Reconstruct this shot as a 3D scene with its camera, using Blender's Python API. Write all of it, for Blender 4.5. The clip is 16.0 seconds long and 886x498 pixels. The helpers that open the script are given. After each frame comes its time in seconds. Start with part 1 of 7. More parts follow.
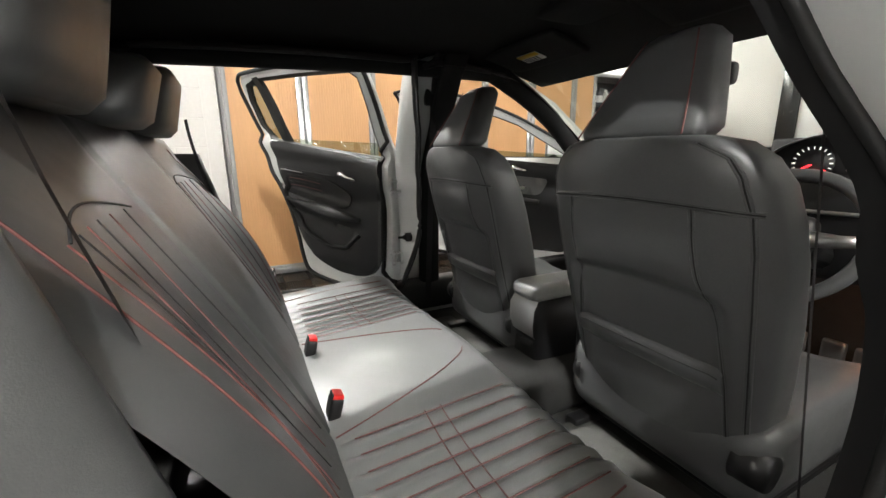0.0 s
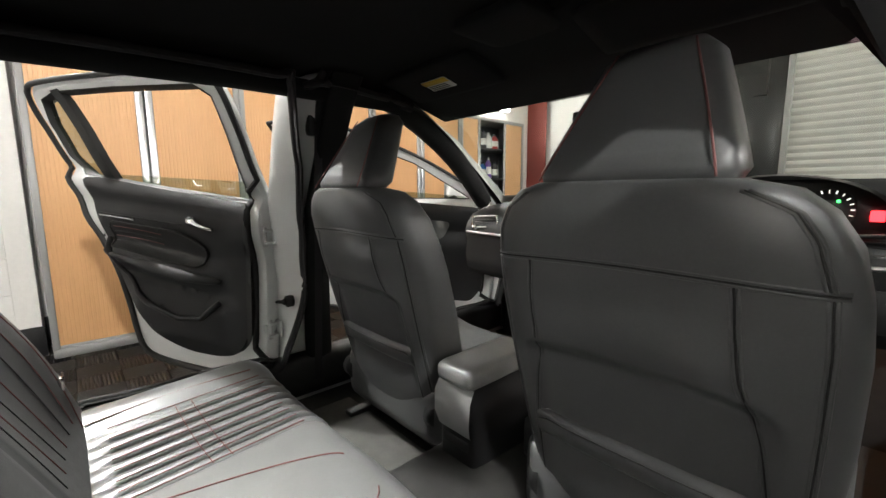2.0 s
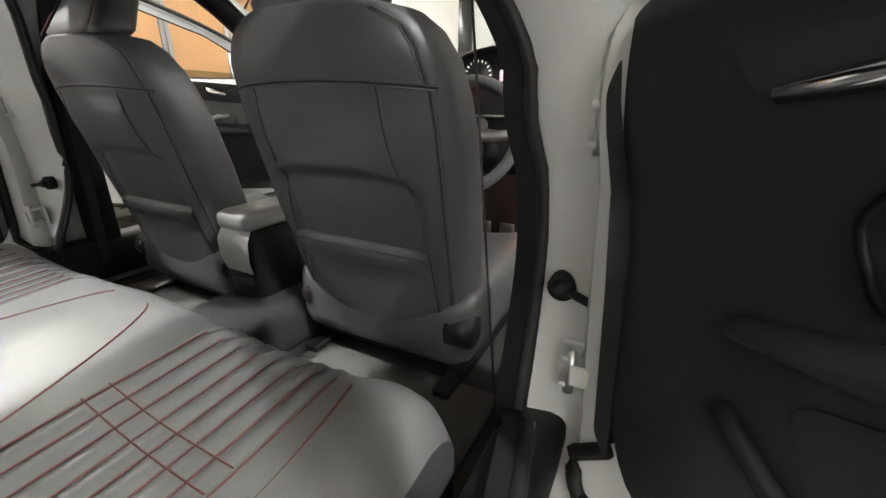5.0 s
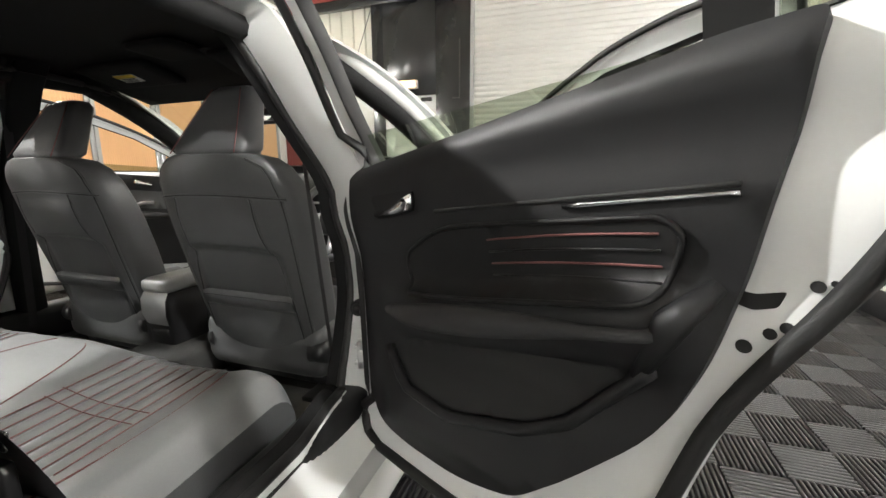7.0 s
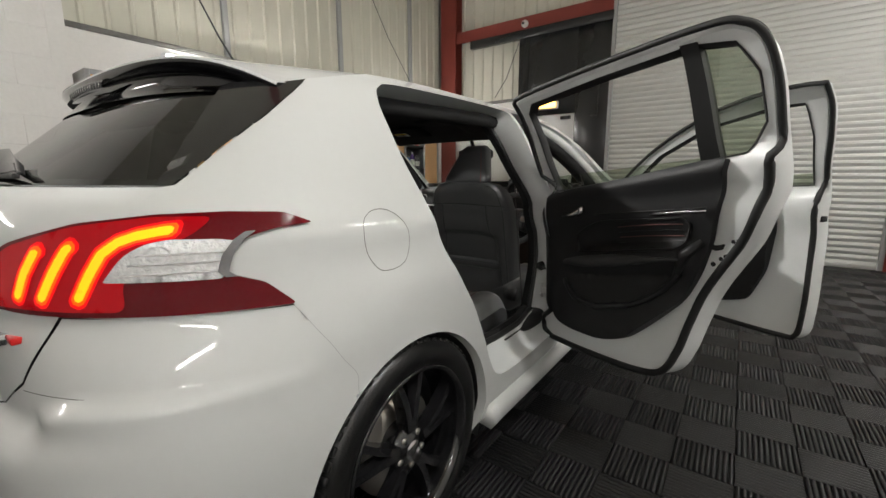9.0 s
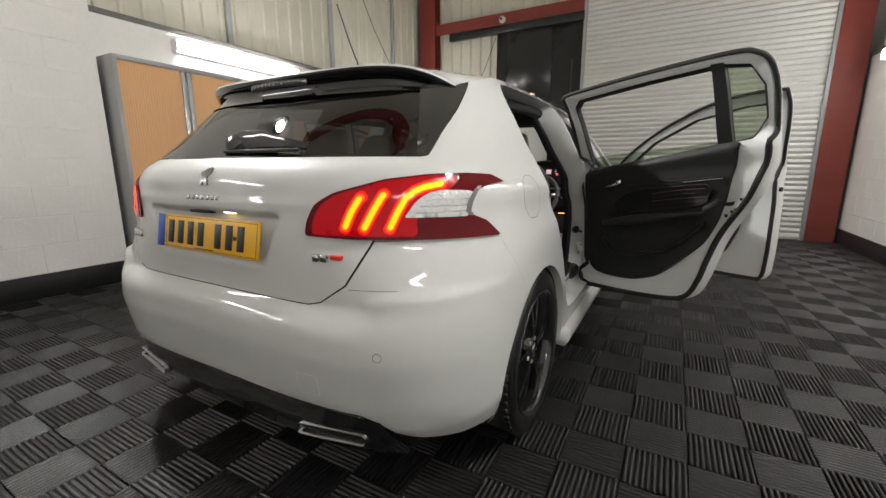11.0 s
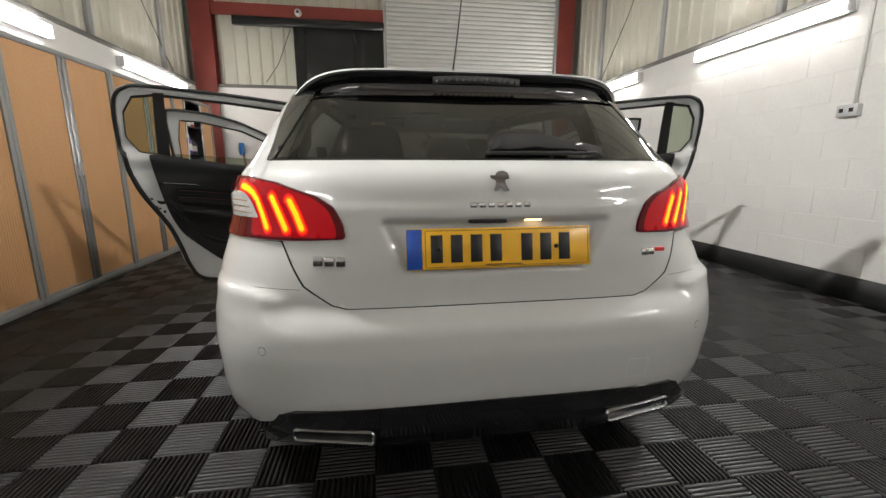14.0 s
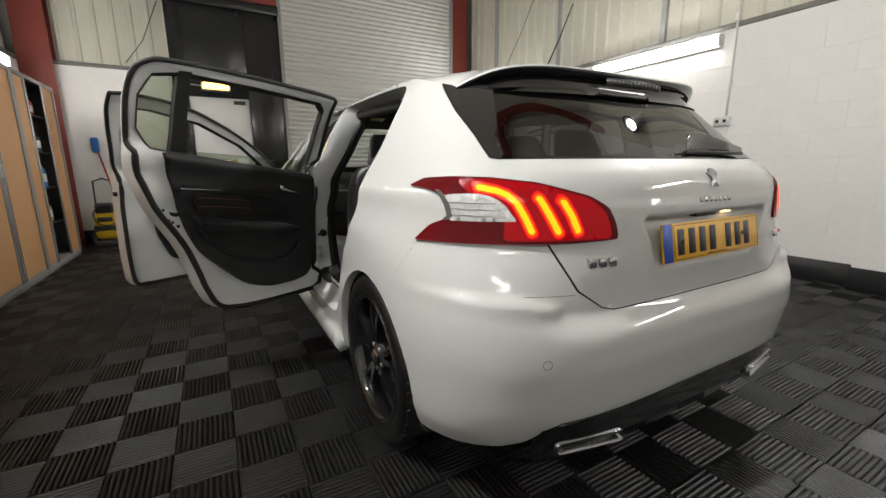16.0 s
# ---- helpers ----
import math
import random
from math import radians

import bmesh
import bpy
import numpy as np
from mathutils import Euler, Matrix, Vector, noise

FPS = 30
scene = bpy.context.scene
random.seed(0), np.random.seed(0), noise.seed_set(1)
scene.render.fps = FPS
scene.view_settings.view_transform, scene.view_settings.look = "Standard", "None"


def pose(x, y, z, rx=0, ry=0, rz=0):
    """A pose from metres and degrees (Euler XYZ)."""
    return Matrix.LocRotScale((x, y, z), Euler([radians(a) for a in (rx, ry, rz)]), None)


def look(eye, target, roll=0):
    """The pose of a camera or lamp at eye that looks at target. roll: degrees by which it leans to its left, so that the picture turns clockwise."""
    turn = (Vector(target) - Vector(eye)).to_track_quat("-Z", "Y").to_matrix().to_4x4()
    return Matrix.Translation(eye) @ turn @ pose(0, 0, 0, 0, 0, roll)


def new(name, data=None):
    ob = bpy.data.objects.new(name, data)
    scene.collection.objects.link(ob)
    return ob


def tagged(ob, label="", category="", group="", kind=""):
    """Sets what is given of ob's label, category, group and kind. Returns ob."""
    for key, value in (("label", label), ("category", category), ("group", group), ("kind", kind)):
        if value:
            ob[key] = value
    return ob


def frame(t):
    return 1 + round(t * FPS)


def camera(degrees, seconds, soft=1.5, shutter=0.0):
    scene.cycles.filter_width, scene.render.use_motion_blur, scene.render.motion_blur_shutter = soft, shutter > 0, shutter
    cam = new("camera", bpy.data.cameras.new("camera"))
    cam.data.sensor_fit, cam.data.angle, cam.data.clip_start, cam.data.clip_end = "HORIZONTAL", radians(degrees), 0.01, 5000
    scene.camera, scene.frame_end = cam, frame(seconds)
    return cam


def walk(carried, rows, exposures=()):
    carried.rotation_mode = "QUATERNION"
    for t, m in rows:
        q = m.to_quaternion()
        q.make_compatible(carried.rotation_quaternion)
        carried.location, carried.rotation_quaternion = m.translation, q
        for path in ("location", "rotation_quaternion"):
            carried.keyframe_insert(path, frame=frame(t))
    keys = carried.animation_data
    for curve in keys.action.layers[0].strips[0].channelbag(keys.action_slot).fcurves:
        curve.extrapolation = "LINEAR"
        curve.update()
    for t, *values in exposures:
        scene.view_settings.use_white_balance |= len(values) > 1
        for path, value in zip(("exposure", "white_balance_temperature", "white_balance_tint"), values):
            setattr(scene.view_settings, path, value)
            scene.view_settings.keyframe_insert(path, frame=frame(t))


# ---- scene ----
cam = camera(94.7, 16.0)
PATH = [
    (0, (0.909, 1.124, 1.007), (-0.835, 1.994, 0.561), -0.5),
    (0.5, (0.843, 1.106, 0.992), (-0.747, 2.242, 0.564), -0.4),
    (1, (0.75, 1.128, 0.985), (-0.707, 2.442, 0.598), -0.4),
    (1.5, (0.668, 1.184, 0.997), (-0.744, 2.562, 0.671), -0.2),
    (2, (0.606, 1.253, 1.021), (-0.857, 2.59, 0.75), -0.3),
    (2.5, (0.604, 1.344, 1.032), (-0.89, 2.642, 0.749), -0.3),
    (3, (0.634, 1.42, 1.001), (-0.853, 2.709, 0.648), -0.2),
    (3.5, (0.685, 1.445, 0.942), (-0.712, 2.783, 0.436), -0.5),
    (4, (0.744, 1.398, 0.913), (-0.527, 2.819, 0.311), 0.1),
    (4.5, (0.814, 1.327, 0.899), (-0.293, 2.842, 0.205), -0.1),
    (5, (0.898, 1.238, 0.902), (0.031, 2.901, 0.208), 0.2),
    (5.2, (0.946, 1.199, 0.899), (0.193, 2.926, 0.227), 0.1),
    (7.3, (1.345, 0.829, 0.998), (0.708, 2.695, 0.66), 0.0),
    (7.5, (1.34, 0.75, 1.002), (0.626, 2.59, 0.68), 0.1),
    (8, (1.363, 0.484, 1.019), (0.416, 2.215, 0.691), -0.1),
    (8.5, (1.464, 0.275, 1.035), (0.361, 1.909, 0.7), -0.2),
    (9, (1.543, -0.026, 1.064), (0.387, 1.569, 0.717), -0.1),
    (9.2, (1.571, -0.116, 1.068), (0.406, 1.47, 0.714), -0.3),
    (11.3, (1.168, -0.791, 1.017), (0.294, 0.963, 0.619), -0.2),
    (11.5, (1.074, -0.843, 1.026), (0.264, 0.943, 0.634), -0.2),
    (11.6, (1.024, -0.869, 1.029), (0.249, 0.933, 0.637), -0.1),
    (12, (0.828, -0.949, 1.039), (0.189, 0.903, 0.636), -0.2),
    (12.5, (0.561, -1.054, 1.034), (0.112, 0.853, 0.63), -0.3),
    (13, (0.287, -1.113, 1.049), (0.067, 0.834, 0.646), -0.3),
    (13.3, (0.106, -1.09, 1.047), (0.044, 0.87, 0.652), -0.3),
    (13.5, (-0.036, -1.078, 1.046), (0.014, 0.88, 0.643), -0.1),
    (14, (-0.329, -1.043, 1.026), (-0.034, 0.896, 0.634), -0.0),
    (14.5, (-0.636, -0.941, 1.029), (-0.136, 0.955, 0.638), -0.3),
    (15, (-0.888, -0.865, 1.017), (-0.228, 0.978, 0.608), -0.4),
    (15.5, (-1.133, -0.782, 1.034), (-0.317, 0.996, 0.62), -0.4),
    (16, (-1.356, -0.642, 1.029), (-0.397, 1.067, 0.631), -0.4),
]
walk(cam, [(t, look(eye, target, roll)) for t, eye, target, roll in PATH], exposures=[(0.0, 0.85), (3.0, 0.8), (4.5, 1.1), (5.2, 1.05), (7.3, 1.1), (7.5, 1.0), (8.0, 0.25), (8.5, 0.0), (9.0, -0.25), (11.3, -0.1), (14.5, -0.15), (16.0, -0.25)])

# ---- light: a closed workshop lit by tube battens and two round floodlights on its side walls ----
world = bpy.data.worlds.new("workshop_world")
scene.world = world
world.use_nodes = True
world.node_tree.nodes["Background"].inputs[0].default_value = (0.75, 0.8, 0.9, 1)
world.node_tree.nodes["Background"].inputs[1].default_value = 0.02
TUBE = 46.0
FLOOD = 5000.0
scene.view_settings.exposure = 0.0


# ---- materials ----
def mat(name, color, rough=0.5, metal=0.0, grain=0.0, gscale=60.0, bump=0.0, bscale=200.0, vary=0.0, coat=0.0, spec=0.5, stretch=(1, 1, 1), emit=0.0, ecol=None, sheen=0.0, rvar=0.0):
    m = bpy.data.materials.new(name)
    m.use_nodes = True
    nt = m.node_tree
    b = nt.nodes["Principled BSDF"]
    col = (*color, 1.0)
    b.inputs["Base Color"].default_value = col
    b.inputs["Roughness"].default_value = rough
    b.inputs["Metallic"].default_value = metal
    b.inputs["Specular IOR Level"].default_value = spec
    b.inputs["Coat Weight"].default_value = coat
    b.inputs["Coat Roughness"].default_value = 0.04
    b.inputs["Sheen Weight"].default_value = sheen
    if emit:
        b.inputs["Emission Color"].default_value = (*(ecol or color), 1)
        b.inputs["Emission Strength"].default_value = emit
    if grain or bump or vary or rvar:
        tc = nt.nodes.new("ShaderNodeTexCoord")
        mp = nt.nodes.new("ShaderNodeMapping")
        mp.inputs["Scale"].default_value = stretch
        nt.links.new(tc.outputs["Object"], mp.inputs["Vector"])
    last = None
    if grain or vary:
        n1 = nt.nodes.new("ShaderNodeTexNoise")
        n1.inputs["Scale"].default_value = gscale
        n1.inputs["Detail"].default_value = 5
        nt.links.new(mp.outputs["Vector"], n1.inputs["Vector"])
        n2 = nt.nodes.new("ShaderNodeTexNoise")
        n2.inputs["Scale"].default_value = gscale * 0.06
        n2.inputs["Detail"].default_value = 4
        nt.links.new(mp.outputs["Vector"], n2.inputs["Vector"])
        mix = nt.nodes.new("ShaderNodeMix")
        mix.data_type = "RGBA"
        mix.blend_type = "MULTIPLY"
        mix.inputs["Factor"].default_value = 1.0
        mix.inputs[6].default_value = col
        add = nt.nodes.new("ShaderNodeMath")
        add.operation = "MULTIPLY_ADD"
        nt.links.new(n1.outputs["Fac"], add.inputs[0])
        add.inputs[1].default_value = 2 * grain
        add.inputs[2].default_value = 1 - grain
        add2 = nt.nodes.new("ShaderNodeMath")
        add2.operation = "MULTIPLY_ADD"
        nt.links.new(n2.outputs["Fac"], add2.inputs[0])
        add2.inputs[1].default_value = 2 * vary
        add2.inputs[2].default_value = 1 - vary
        mul = nt.nodes.new("ShaderNodeMath")
        mul.operation = "MULTIPLY"
        nt.links.new(add.outputs[0], mul.inputs[0])
        nt.links.new(add2.outputs[0], mul.inputs[1])
        nt.links.new(mul.outputs[0], mix.inputs[7])
        nt.links.new(mix.outputs[2], b.inputs["Base Color"])
    if rvar:
        n4 = nt.nodes.new("ShaderNodeTexNoise")
        n4.inputs["Scale"].default_value = gscale * 0.15
        n4.inputs["Detail"].default_value = 6
        nt.links.new(mp.outputs["Vector"], n4.inputs["Vector"])
        r = nt.nodes.new("ShaderNodeMath")
        r.operation = "MULTIPLY_ADD"
        nt.links.new(n4.outputs["Fac"], r.inputs[0])
        r.inputs[1].default_value = 2 * rvar
        r.inputs[2].default_value = rough - rvar
        nt.links.new(r.outputs[0], b.inputs["Roughness"])
    if bump:
        n3 = nt.nodes.new("ShaderNodeTexNoise")
        n3.inputs["Scale"].default_value = bscale
        n3.inputs["Detail"].default_value = 4
        nt.links.new(mp.outputs["Vector"], n3.inputs["Vector"])
        bp = nt.nodes.new("ShaderNodeBump")
        bp.inputs["Strength"].default_value = bump
        bp.inputs["Distance"].default_value = 0.004
        nt.links.new(n3.outputs["Fac"], bp.inputs["Height"])
        nt.links.new(bp.outputs["Normal"], b.inputs["Normal"])
    return m


def glass_mat(name, tint, gloss=1.0):
    m = bpy.data.materials.new(name)
    m.use_nodes = True
    nt = m.node_tree
    nt.nodes.remove(nt.nodes["Principled BSDF"])
    out = nt.nodes["Material Output"]
    tr = nt.nodes.new("ShaderNodeBsdfTransparent")
    tr.inputs[0].default_value = (*tint, 1)
    gl = nt.nodes.new("ShaderNodeBsdfGlossy")
    gl.inputs["Roughness"].default_value = 0.015
    fr = nt.nodes.new("ShaderNodeLayerWeight")
    fr.inputs[0].default_value = 0.5
    pw = nt.nodes.new("ShaderNodeMath")
    pw.operation = "POWER"
    pw.inputs[1].default_value = 4.0
    ma = nt.nodes.new("ShaderNodeMath")
    ma.operation = "MULTIPLY_ADD"
    ma.inputs[1].default_value = 0.90
    ma.inputs[2].default_value = 0.085
    mx = nt.nodes.new("ShaderNodeMixShader")
    nt.links.new(fr.outputs["Facing"], pw.inputs[0])
    nt.links.new(pw.outputs[0], ma.inputs[0])
    nt.links.new(ma.outputs[0], mx.inputs[0])
    nt.links.new(tr.outputs[0], mx.inputs[1])
    nt.links.new(gl.outputs[0], mx.inputs[2])
    nt.links.new(mx.outputs[0], out.inputs[0])
    return m


PAINT = mat("white_pearl_paint", (0.55, 0.56, 0.55), 0.45, 0.0, grain=0.015, gscale=900, vary=0.015, coat=1.0, spec=0.25)
JAMB = mat("jamb_white_paint", (0.70, 0.715, 0.71), 0.35, 0.0, grain=0.02, gscale=200, vary=0.04, coat=0.6)
GAP = mat("shut_line_dark", (0.012, 0.012, 0.012), 0.8)
BLACKGLOSS = mat("gloss_black", (0.008, 0.008, 0.009), 0.08, coat=0.8, vary=0.05, gscale=20)
PLASTIC = mat("satin_black_plastic", (0.012, 0.012, 0.0125), 0.42, grain=0.15, gscale=400, bump=0.05, bscale=1200, vary=0.1)
RUBBER = mat("black_rubber", (0.012, 0.012, 0.012), 0.6, grain=0.15, gscale=80, bump=0.1, bscale=300)
TYRE = mat("tyre_rubber", (0.008, 0.008, 0.008), 0.34, grain=0.2, gscale=40, bump=0.25, bscale=150, rvar=0.1)
TRIM = mat("dark_grey_door_trim", (0.014, 0.014, 0.015), 0.52, spec=0.3, grain=0.12, gscale=300, bump=0.06, bscale=700, vary=0.08)
TRIMSOFT = mat("black_trim_insert", (0.0085, 0.0085, 0.009), 0.52, spec=0.3, grain=0.1, gscale=250, bump=0.08, bscale=900)
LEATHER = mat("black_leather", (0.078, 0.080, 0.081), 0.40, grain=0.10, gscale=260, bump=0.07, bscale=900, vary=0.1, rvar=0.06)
# paler copy of the dark leather: light on the rear cushion put into colour
LEATHERINLIGHT = mat("dark_grey_leather", (0.165, 0.168, 0.168), 0.32, grain=0.07, gscale=260, bump=0.05, bscale=900, vary=0.12, rvar=0.06)
LEATHERMAT = mat("black_fabric_panel", (0.022, 0.022, 0.023), 0.75, grain=0.2, gscale=500, bump=0.1, bscale=1200)
STITCH = mat("red_stitching", (0.15, 0.055, 0.05), 0.7, grain=0.2, gscale=300)
HEADLINER = mat("black_headliner_cloth", (0.006, 0.006, 0.0064), 0.95, grain=0.3, gscale=600, bump=0.2, bscale=900)
MATGREY = mat("grey_carpet_mat", (0.09, 0.09, 0.083), 0.95, grain=0.35, gscale=420, bump=0.5, bscale=900, vary=0.3)
# dark console plastic painted pale grey where direct light strikes it
CONSOLEINLIGHT = mat("grey_console_plastic", (0.24, 0.242, 0.24), 0.4, grain=0.08, gscale=300, bump=0.04, bscale=800, vary=0.08)
CARPET = mat("dark_grey_carpet", (0.042, 0.042, 0.040), 0.95, grain=0.45, gscale=500, bump=0.8, bscale=700, vary=0.25)
DARKCHROME = mat("dark_chrome", (0.30, 0.30, 0.31), 0.2, 1.0, grain=0.05, gscale=60)
CHROME = mat("satin_chrome", (0.72, 0.72, 0.73), 0.16, 1.0, grain=0.05, gscale=60)
ALU = mat("satin_aluminium", (0.6, 0.6, 0.6), 0.32, 1.0, grain=0.05, gscale=100)
REDLENS = mat("dark_red_lens", (0.105, 0.002, 0.005), 0.06, spec=0.3, vary=0.2, gscale=30)
REDGLOW = mat("lit_red_lens", (0.16, 0.002, 0.004), 0.10, spec=0.3, emit=0.26, ecol=(1.0, 0.001, 0.010), vary=0.25, gscale=40)
BAREDGE = mat("lit_light_bar_edge", (0.3, 0.004, 0.004), 0.2, spec=0.3, emit=0.85, ecol=(1.0, 0.003, 0.008))
AMBERGLOW = mat("lit_light_bar", (0.6, 0.05, 0.005), 0.2, spec=0.3, emit=1.4, ecol=(1.0, 0.085, 0.0))
COREGLOW = mat("lit_light_bar_core", (0.8, 0.4, 0.02), 0.2, spec=0.3, emit=1.6, ecol=(1.0, 0.34, 0.0))
LIGHT_LAYERS = (
    ("bar_edge", 0.0165, 0.0, 0.0105, BAREDGE, "red edge of the light bar"),
    ("light_bar", 0.0120, 0.005, 0.0114, AMBERGLOW, "lit orange light bar"),
    ("light_core", 0.0078, 0.009, 0.0123, COREGLOW, "bright yellow core of the light bar"),
)
CLEARLENS = mat("clear_indicator_lens", (0.72, 0.72, 0.72), 0.12, 0.35, grain=0.3, gscale=90, bump=0.8, bscale=120)
GLASSREAR = glass_mat("dark_privacy_glass", (0.095, 0.10, 0.092))
GLASSGREEN = glass_mat("green_tinted_glass", (0.50, 0.56, 0.45))
GLASSCLEAR = glass_mat("clear_windscreen_glass", (0.84, 0.88, 0.84))
YELLOWPLATE = mat("yellow_reflective_plate", (0.80, 0.43, 0.012), 0.4, grain=0.05, gscale=300, vary=0.06, coat=0.3)
BLUEBAND = mat("blue_plate_band", (0.015, 0.08, 0.42), 0.4, vary=0.05, gscale=100)
INK = mat("black_ink", (0.012, 0.012, 0.012), 0.5)
BELT = mat("black_webbing", (0.014, 0.014, 0.015), 0.75, grain=0.25, gscale=600, bump=0.4, bscale=900)
REDBUTTON = mat("red_buckle_button", (0.62, 0.02, 0.018), 0.35, vary=0.08, gscale=100)
WHITELABEL = mat("white_label", (0.75, 0.75, 0.72), 0.5, vary=0.05, gscale=100)
YELLOWLABEL = mat("yellow_label", (0.75, 0.55, 0.05), 0.5, vary=0.05, gscale=100)
SMOKELENS = mat("smoked_lamp_lens", (0.06, 0.06, 0.062), 0.15, grain=0.2, gscale=90, coat=0.5)
COURTESY = mat("lit_amber_footwell_lamp", (1.0, 0.5, 0.2), 0.4, emit=11.0, ecol=(1.0, 0.33, 0.09))
GAUGEWHITE = mat("lit_gauge_marks", (0.9, 0.9, 0.85), 0.5, emit=0.7, ecol=(1.0, 0.97, 0.88))
GAUGERED = mat("lit_red_needle", (0.8, 0.02, 0.02), 0.5, emit=3.0, ecol=(1.0, 0.03, 0.04))
GAUGEGREEN = mat("lit_green_lamp", (0.05, 0.8, 0.1), 0.5, emit=2.0, ecol=(0.05, 1.0, 0.15))
ORANGEGLOW = mat("lit_plate_lamp", (1.0, 0.8, 0.5), 0.4, emit=7.0, ecol=(1.0, 0.68, 0.30))

WALLWHITE = mat("white_painted_block", (0.78, 0.765, 0.745), 0.7, grain=0.05, gscale=40, bump=0.35, bscale=45, vary=0.05)
WALLBLACK = mat("black_painted_band", (0.014, 0.014, 0.015), 0.5, grain=0.2, gscale=40, bump=0.3, bscale=60, vary=0.2)
CLADDING = mat("cream_metal_cladding", (0.60, 0.585, 0.50), 0.5, grain=0.06, gscale=18, vary=0.12, bump=0.05, bscale=30, stretch=(1, 1, 0.25))
REDSTEEL = mat("red_oxide_steel", (0.20, 0.032, 0.022), 0.6, grain=0.15, gscale=60, vary=0.2, bump=0.15, bscale=120)
SHUTTER = mat("galvanised_shutter", (0.64, 0.64, 0.62), 0.42, 0.25, grain=0.06, gscale=25, vary=0.1, stretch=(0.3, 1, 3), rvar=0.1)
BLACKBOARD = mat("gloss_black_board", (0.016, 0.017, 0.018), 0.22, grain=0.1, gscale=30, vary=0.25, rvar=0.1, bump=0.05, bscale=12)
GREYSTEEL = mat("grey_cabinet_steel", (0.33, 0.335, 0.335), 0.42, 0.0, grain=0.05, gscale=80, vary=0.06, spec=0.6)
TAMBOUR = mat("beech_tambour_slats", (0.68, 0.385, 0.18), 0.42, grain=0.10, gscale=60, vary=0.07, stretch=(3, 3, 0.12))
SILVERSTRIP = mat("silver_door_strip", (0.52, 0.53, 0.55), 0.25, 0.6, grain=0.03, gscale=80)
# near-black shelf colour holds the shade inside the open cupboard
SHELFSHADE = mat("cabinet_inside_dark", (0.03, 0.03, 0.032), 0.7, vary=0.2, gscale=20)
TILE = mat("black_floor_tile", (0.0075, 0.0075, 0.0078), 0.40, spec=0.62, grain=0.2, gscale=160, bump=0.12, bscale=500, vary=0.25, rvar=0.06)
LAMPWHITE = mat("lit_tube_diffuser", (0.95, 0.96, 1.0), 0.5, emit=TUBE, ecol=(1.0, 0.975, 0.93))
# assumed, unseen south pair: east raised and west cut to balance the brightness
LAMPSOUTHEAST = mat("lit_tube_diffuser_new", (0.95, 0.96, 1.0), 0.5, emit=TUBE * 1.4, ecol=(1.0, 0.975, 0.93))
LAMPSOUTHWEST = mat("lit_tube_diffuser_old", (0.95, 0.96, 1.0), 0.5, emit=TUBE * 0.85, ecol=(1.0, 0.975, 0.93))
FLOODEAST = mat("lit_floodlight_lens", (0.95, 0.96, 1.0), 0.5, emit=FLOOD * 0.58, ecol=(1.0, 0.985, 0.95))
FLOODWEST = mat("lit_floodlight_lens_bright", (0.95, 0.96, 1.0), 0.5, emit=FLOOD * 1.25, ecol=(1.0, 0.985, 0.95))
LAMPEND = mat("white_lamp_body", (0.7, 0.7, 0.7), 0.5, vary=0.05, gscale=60)
HEATGLOW = mat("lit_orange_heater", (1.0, 0.6, 0.15), 0.5, emit=9.0, ecol=(1.0, 0.50, 0.10))
SOCKETWHITE = mat("grey_socket_metal", (0.55, 0.56, 0.57), 0.35, 0.3, vary=0.05, gscale=60)
GREYLEDGE = mat("grey_ledge_timber", (0.16, 0.155, 0.145), 0.7, grain=0.2, gscale=50, vary=0.2)
DOORWHITE = mat("white_door_paint", (0.72, 0.73, 0.73), 0.45, vary=0.06, gscale=15)


# ---- mesh helpers ----
def mesh_of(name, verts, faces, smooth=True):
    me = bpy.data.meshes.new(name)
    me.from_pydata([tuple(v) for v in verts], [], faces)
    me.validate()
    if smooth:
        me.polygons.foreach_set("use_smooth", [True] * len(me.polygons))
    me.update()
    return me


def add(name, me, material, parent=None, label=""):
    ob = new(name, me)
    if not me.materials:
        me.materials.append(material)
    if parent is not None:
        ob.parent = parent
    if label:
        ob["label"] = label
    return ob


def part(name, bm, material, parent=None, label="", smooth=True):
    me = bpy.data.meshes.new(name)
    bm.to_mesh(me)
    bm.free()
    if smooth:
        me.polygons.foreach_set("use_smooth", [True] * len(me.polygons))
    return add(name, me, material, parent, label)


def sharp(ob, angle=35):
    """Keep edges above the angle crisp on a smooth-shaded mesh."""
    bm = bmesh.new()
    bm.from_mesh(ob.data)
    for e in bm.edges:
        if len(e.link_faces) == 2 and e.calc_face_angle(0) > radians(angle):
            e.smooth = False
    bm.to_mesh(ob.data)
    bm.free()
    return ob


def box(lo, hi, bevel=0.0, seg=2):
    bm = bmesh.new()
    bmesh.ops.create_cube(bm, size=1)
    for v in bm.verts:
        v.co = Vector([lo[k] + (v.co[k] + 0.5) * (hi[k] - lo[k]) for k in range(3)])
    if bevel:
        bmesh.ops.bevel(bm, geom=bm.edges[:], offset=bevel, segments=seg, affect="EDGES", profile=0.5)
    return bm


def join(*bms):
    out = bmesh.new()
    for b in bms:
        me = bpy.data.meshes.new("tmp")
        b.to_mesh(me)
        b.free()
        out.from_mesh(me)
        bpy.data.meshes.remove(me)
    return out


def moved(bm, m):
    bmesh.ops.transform(bm, matrix=m, verts=bm.verts)
    return bm


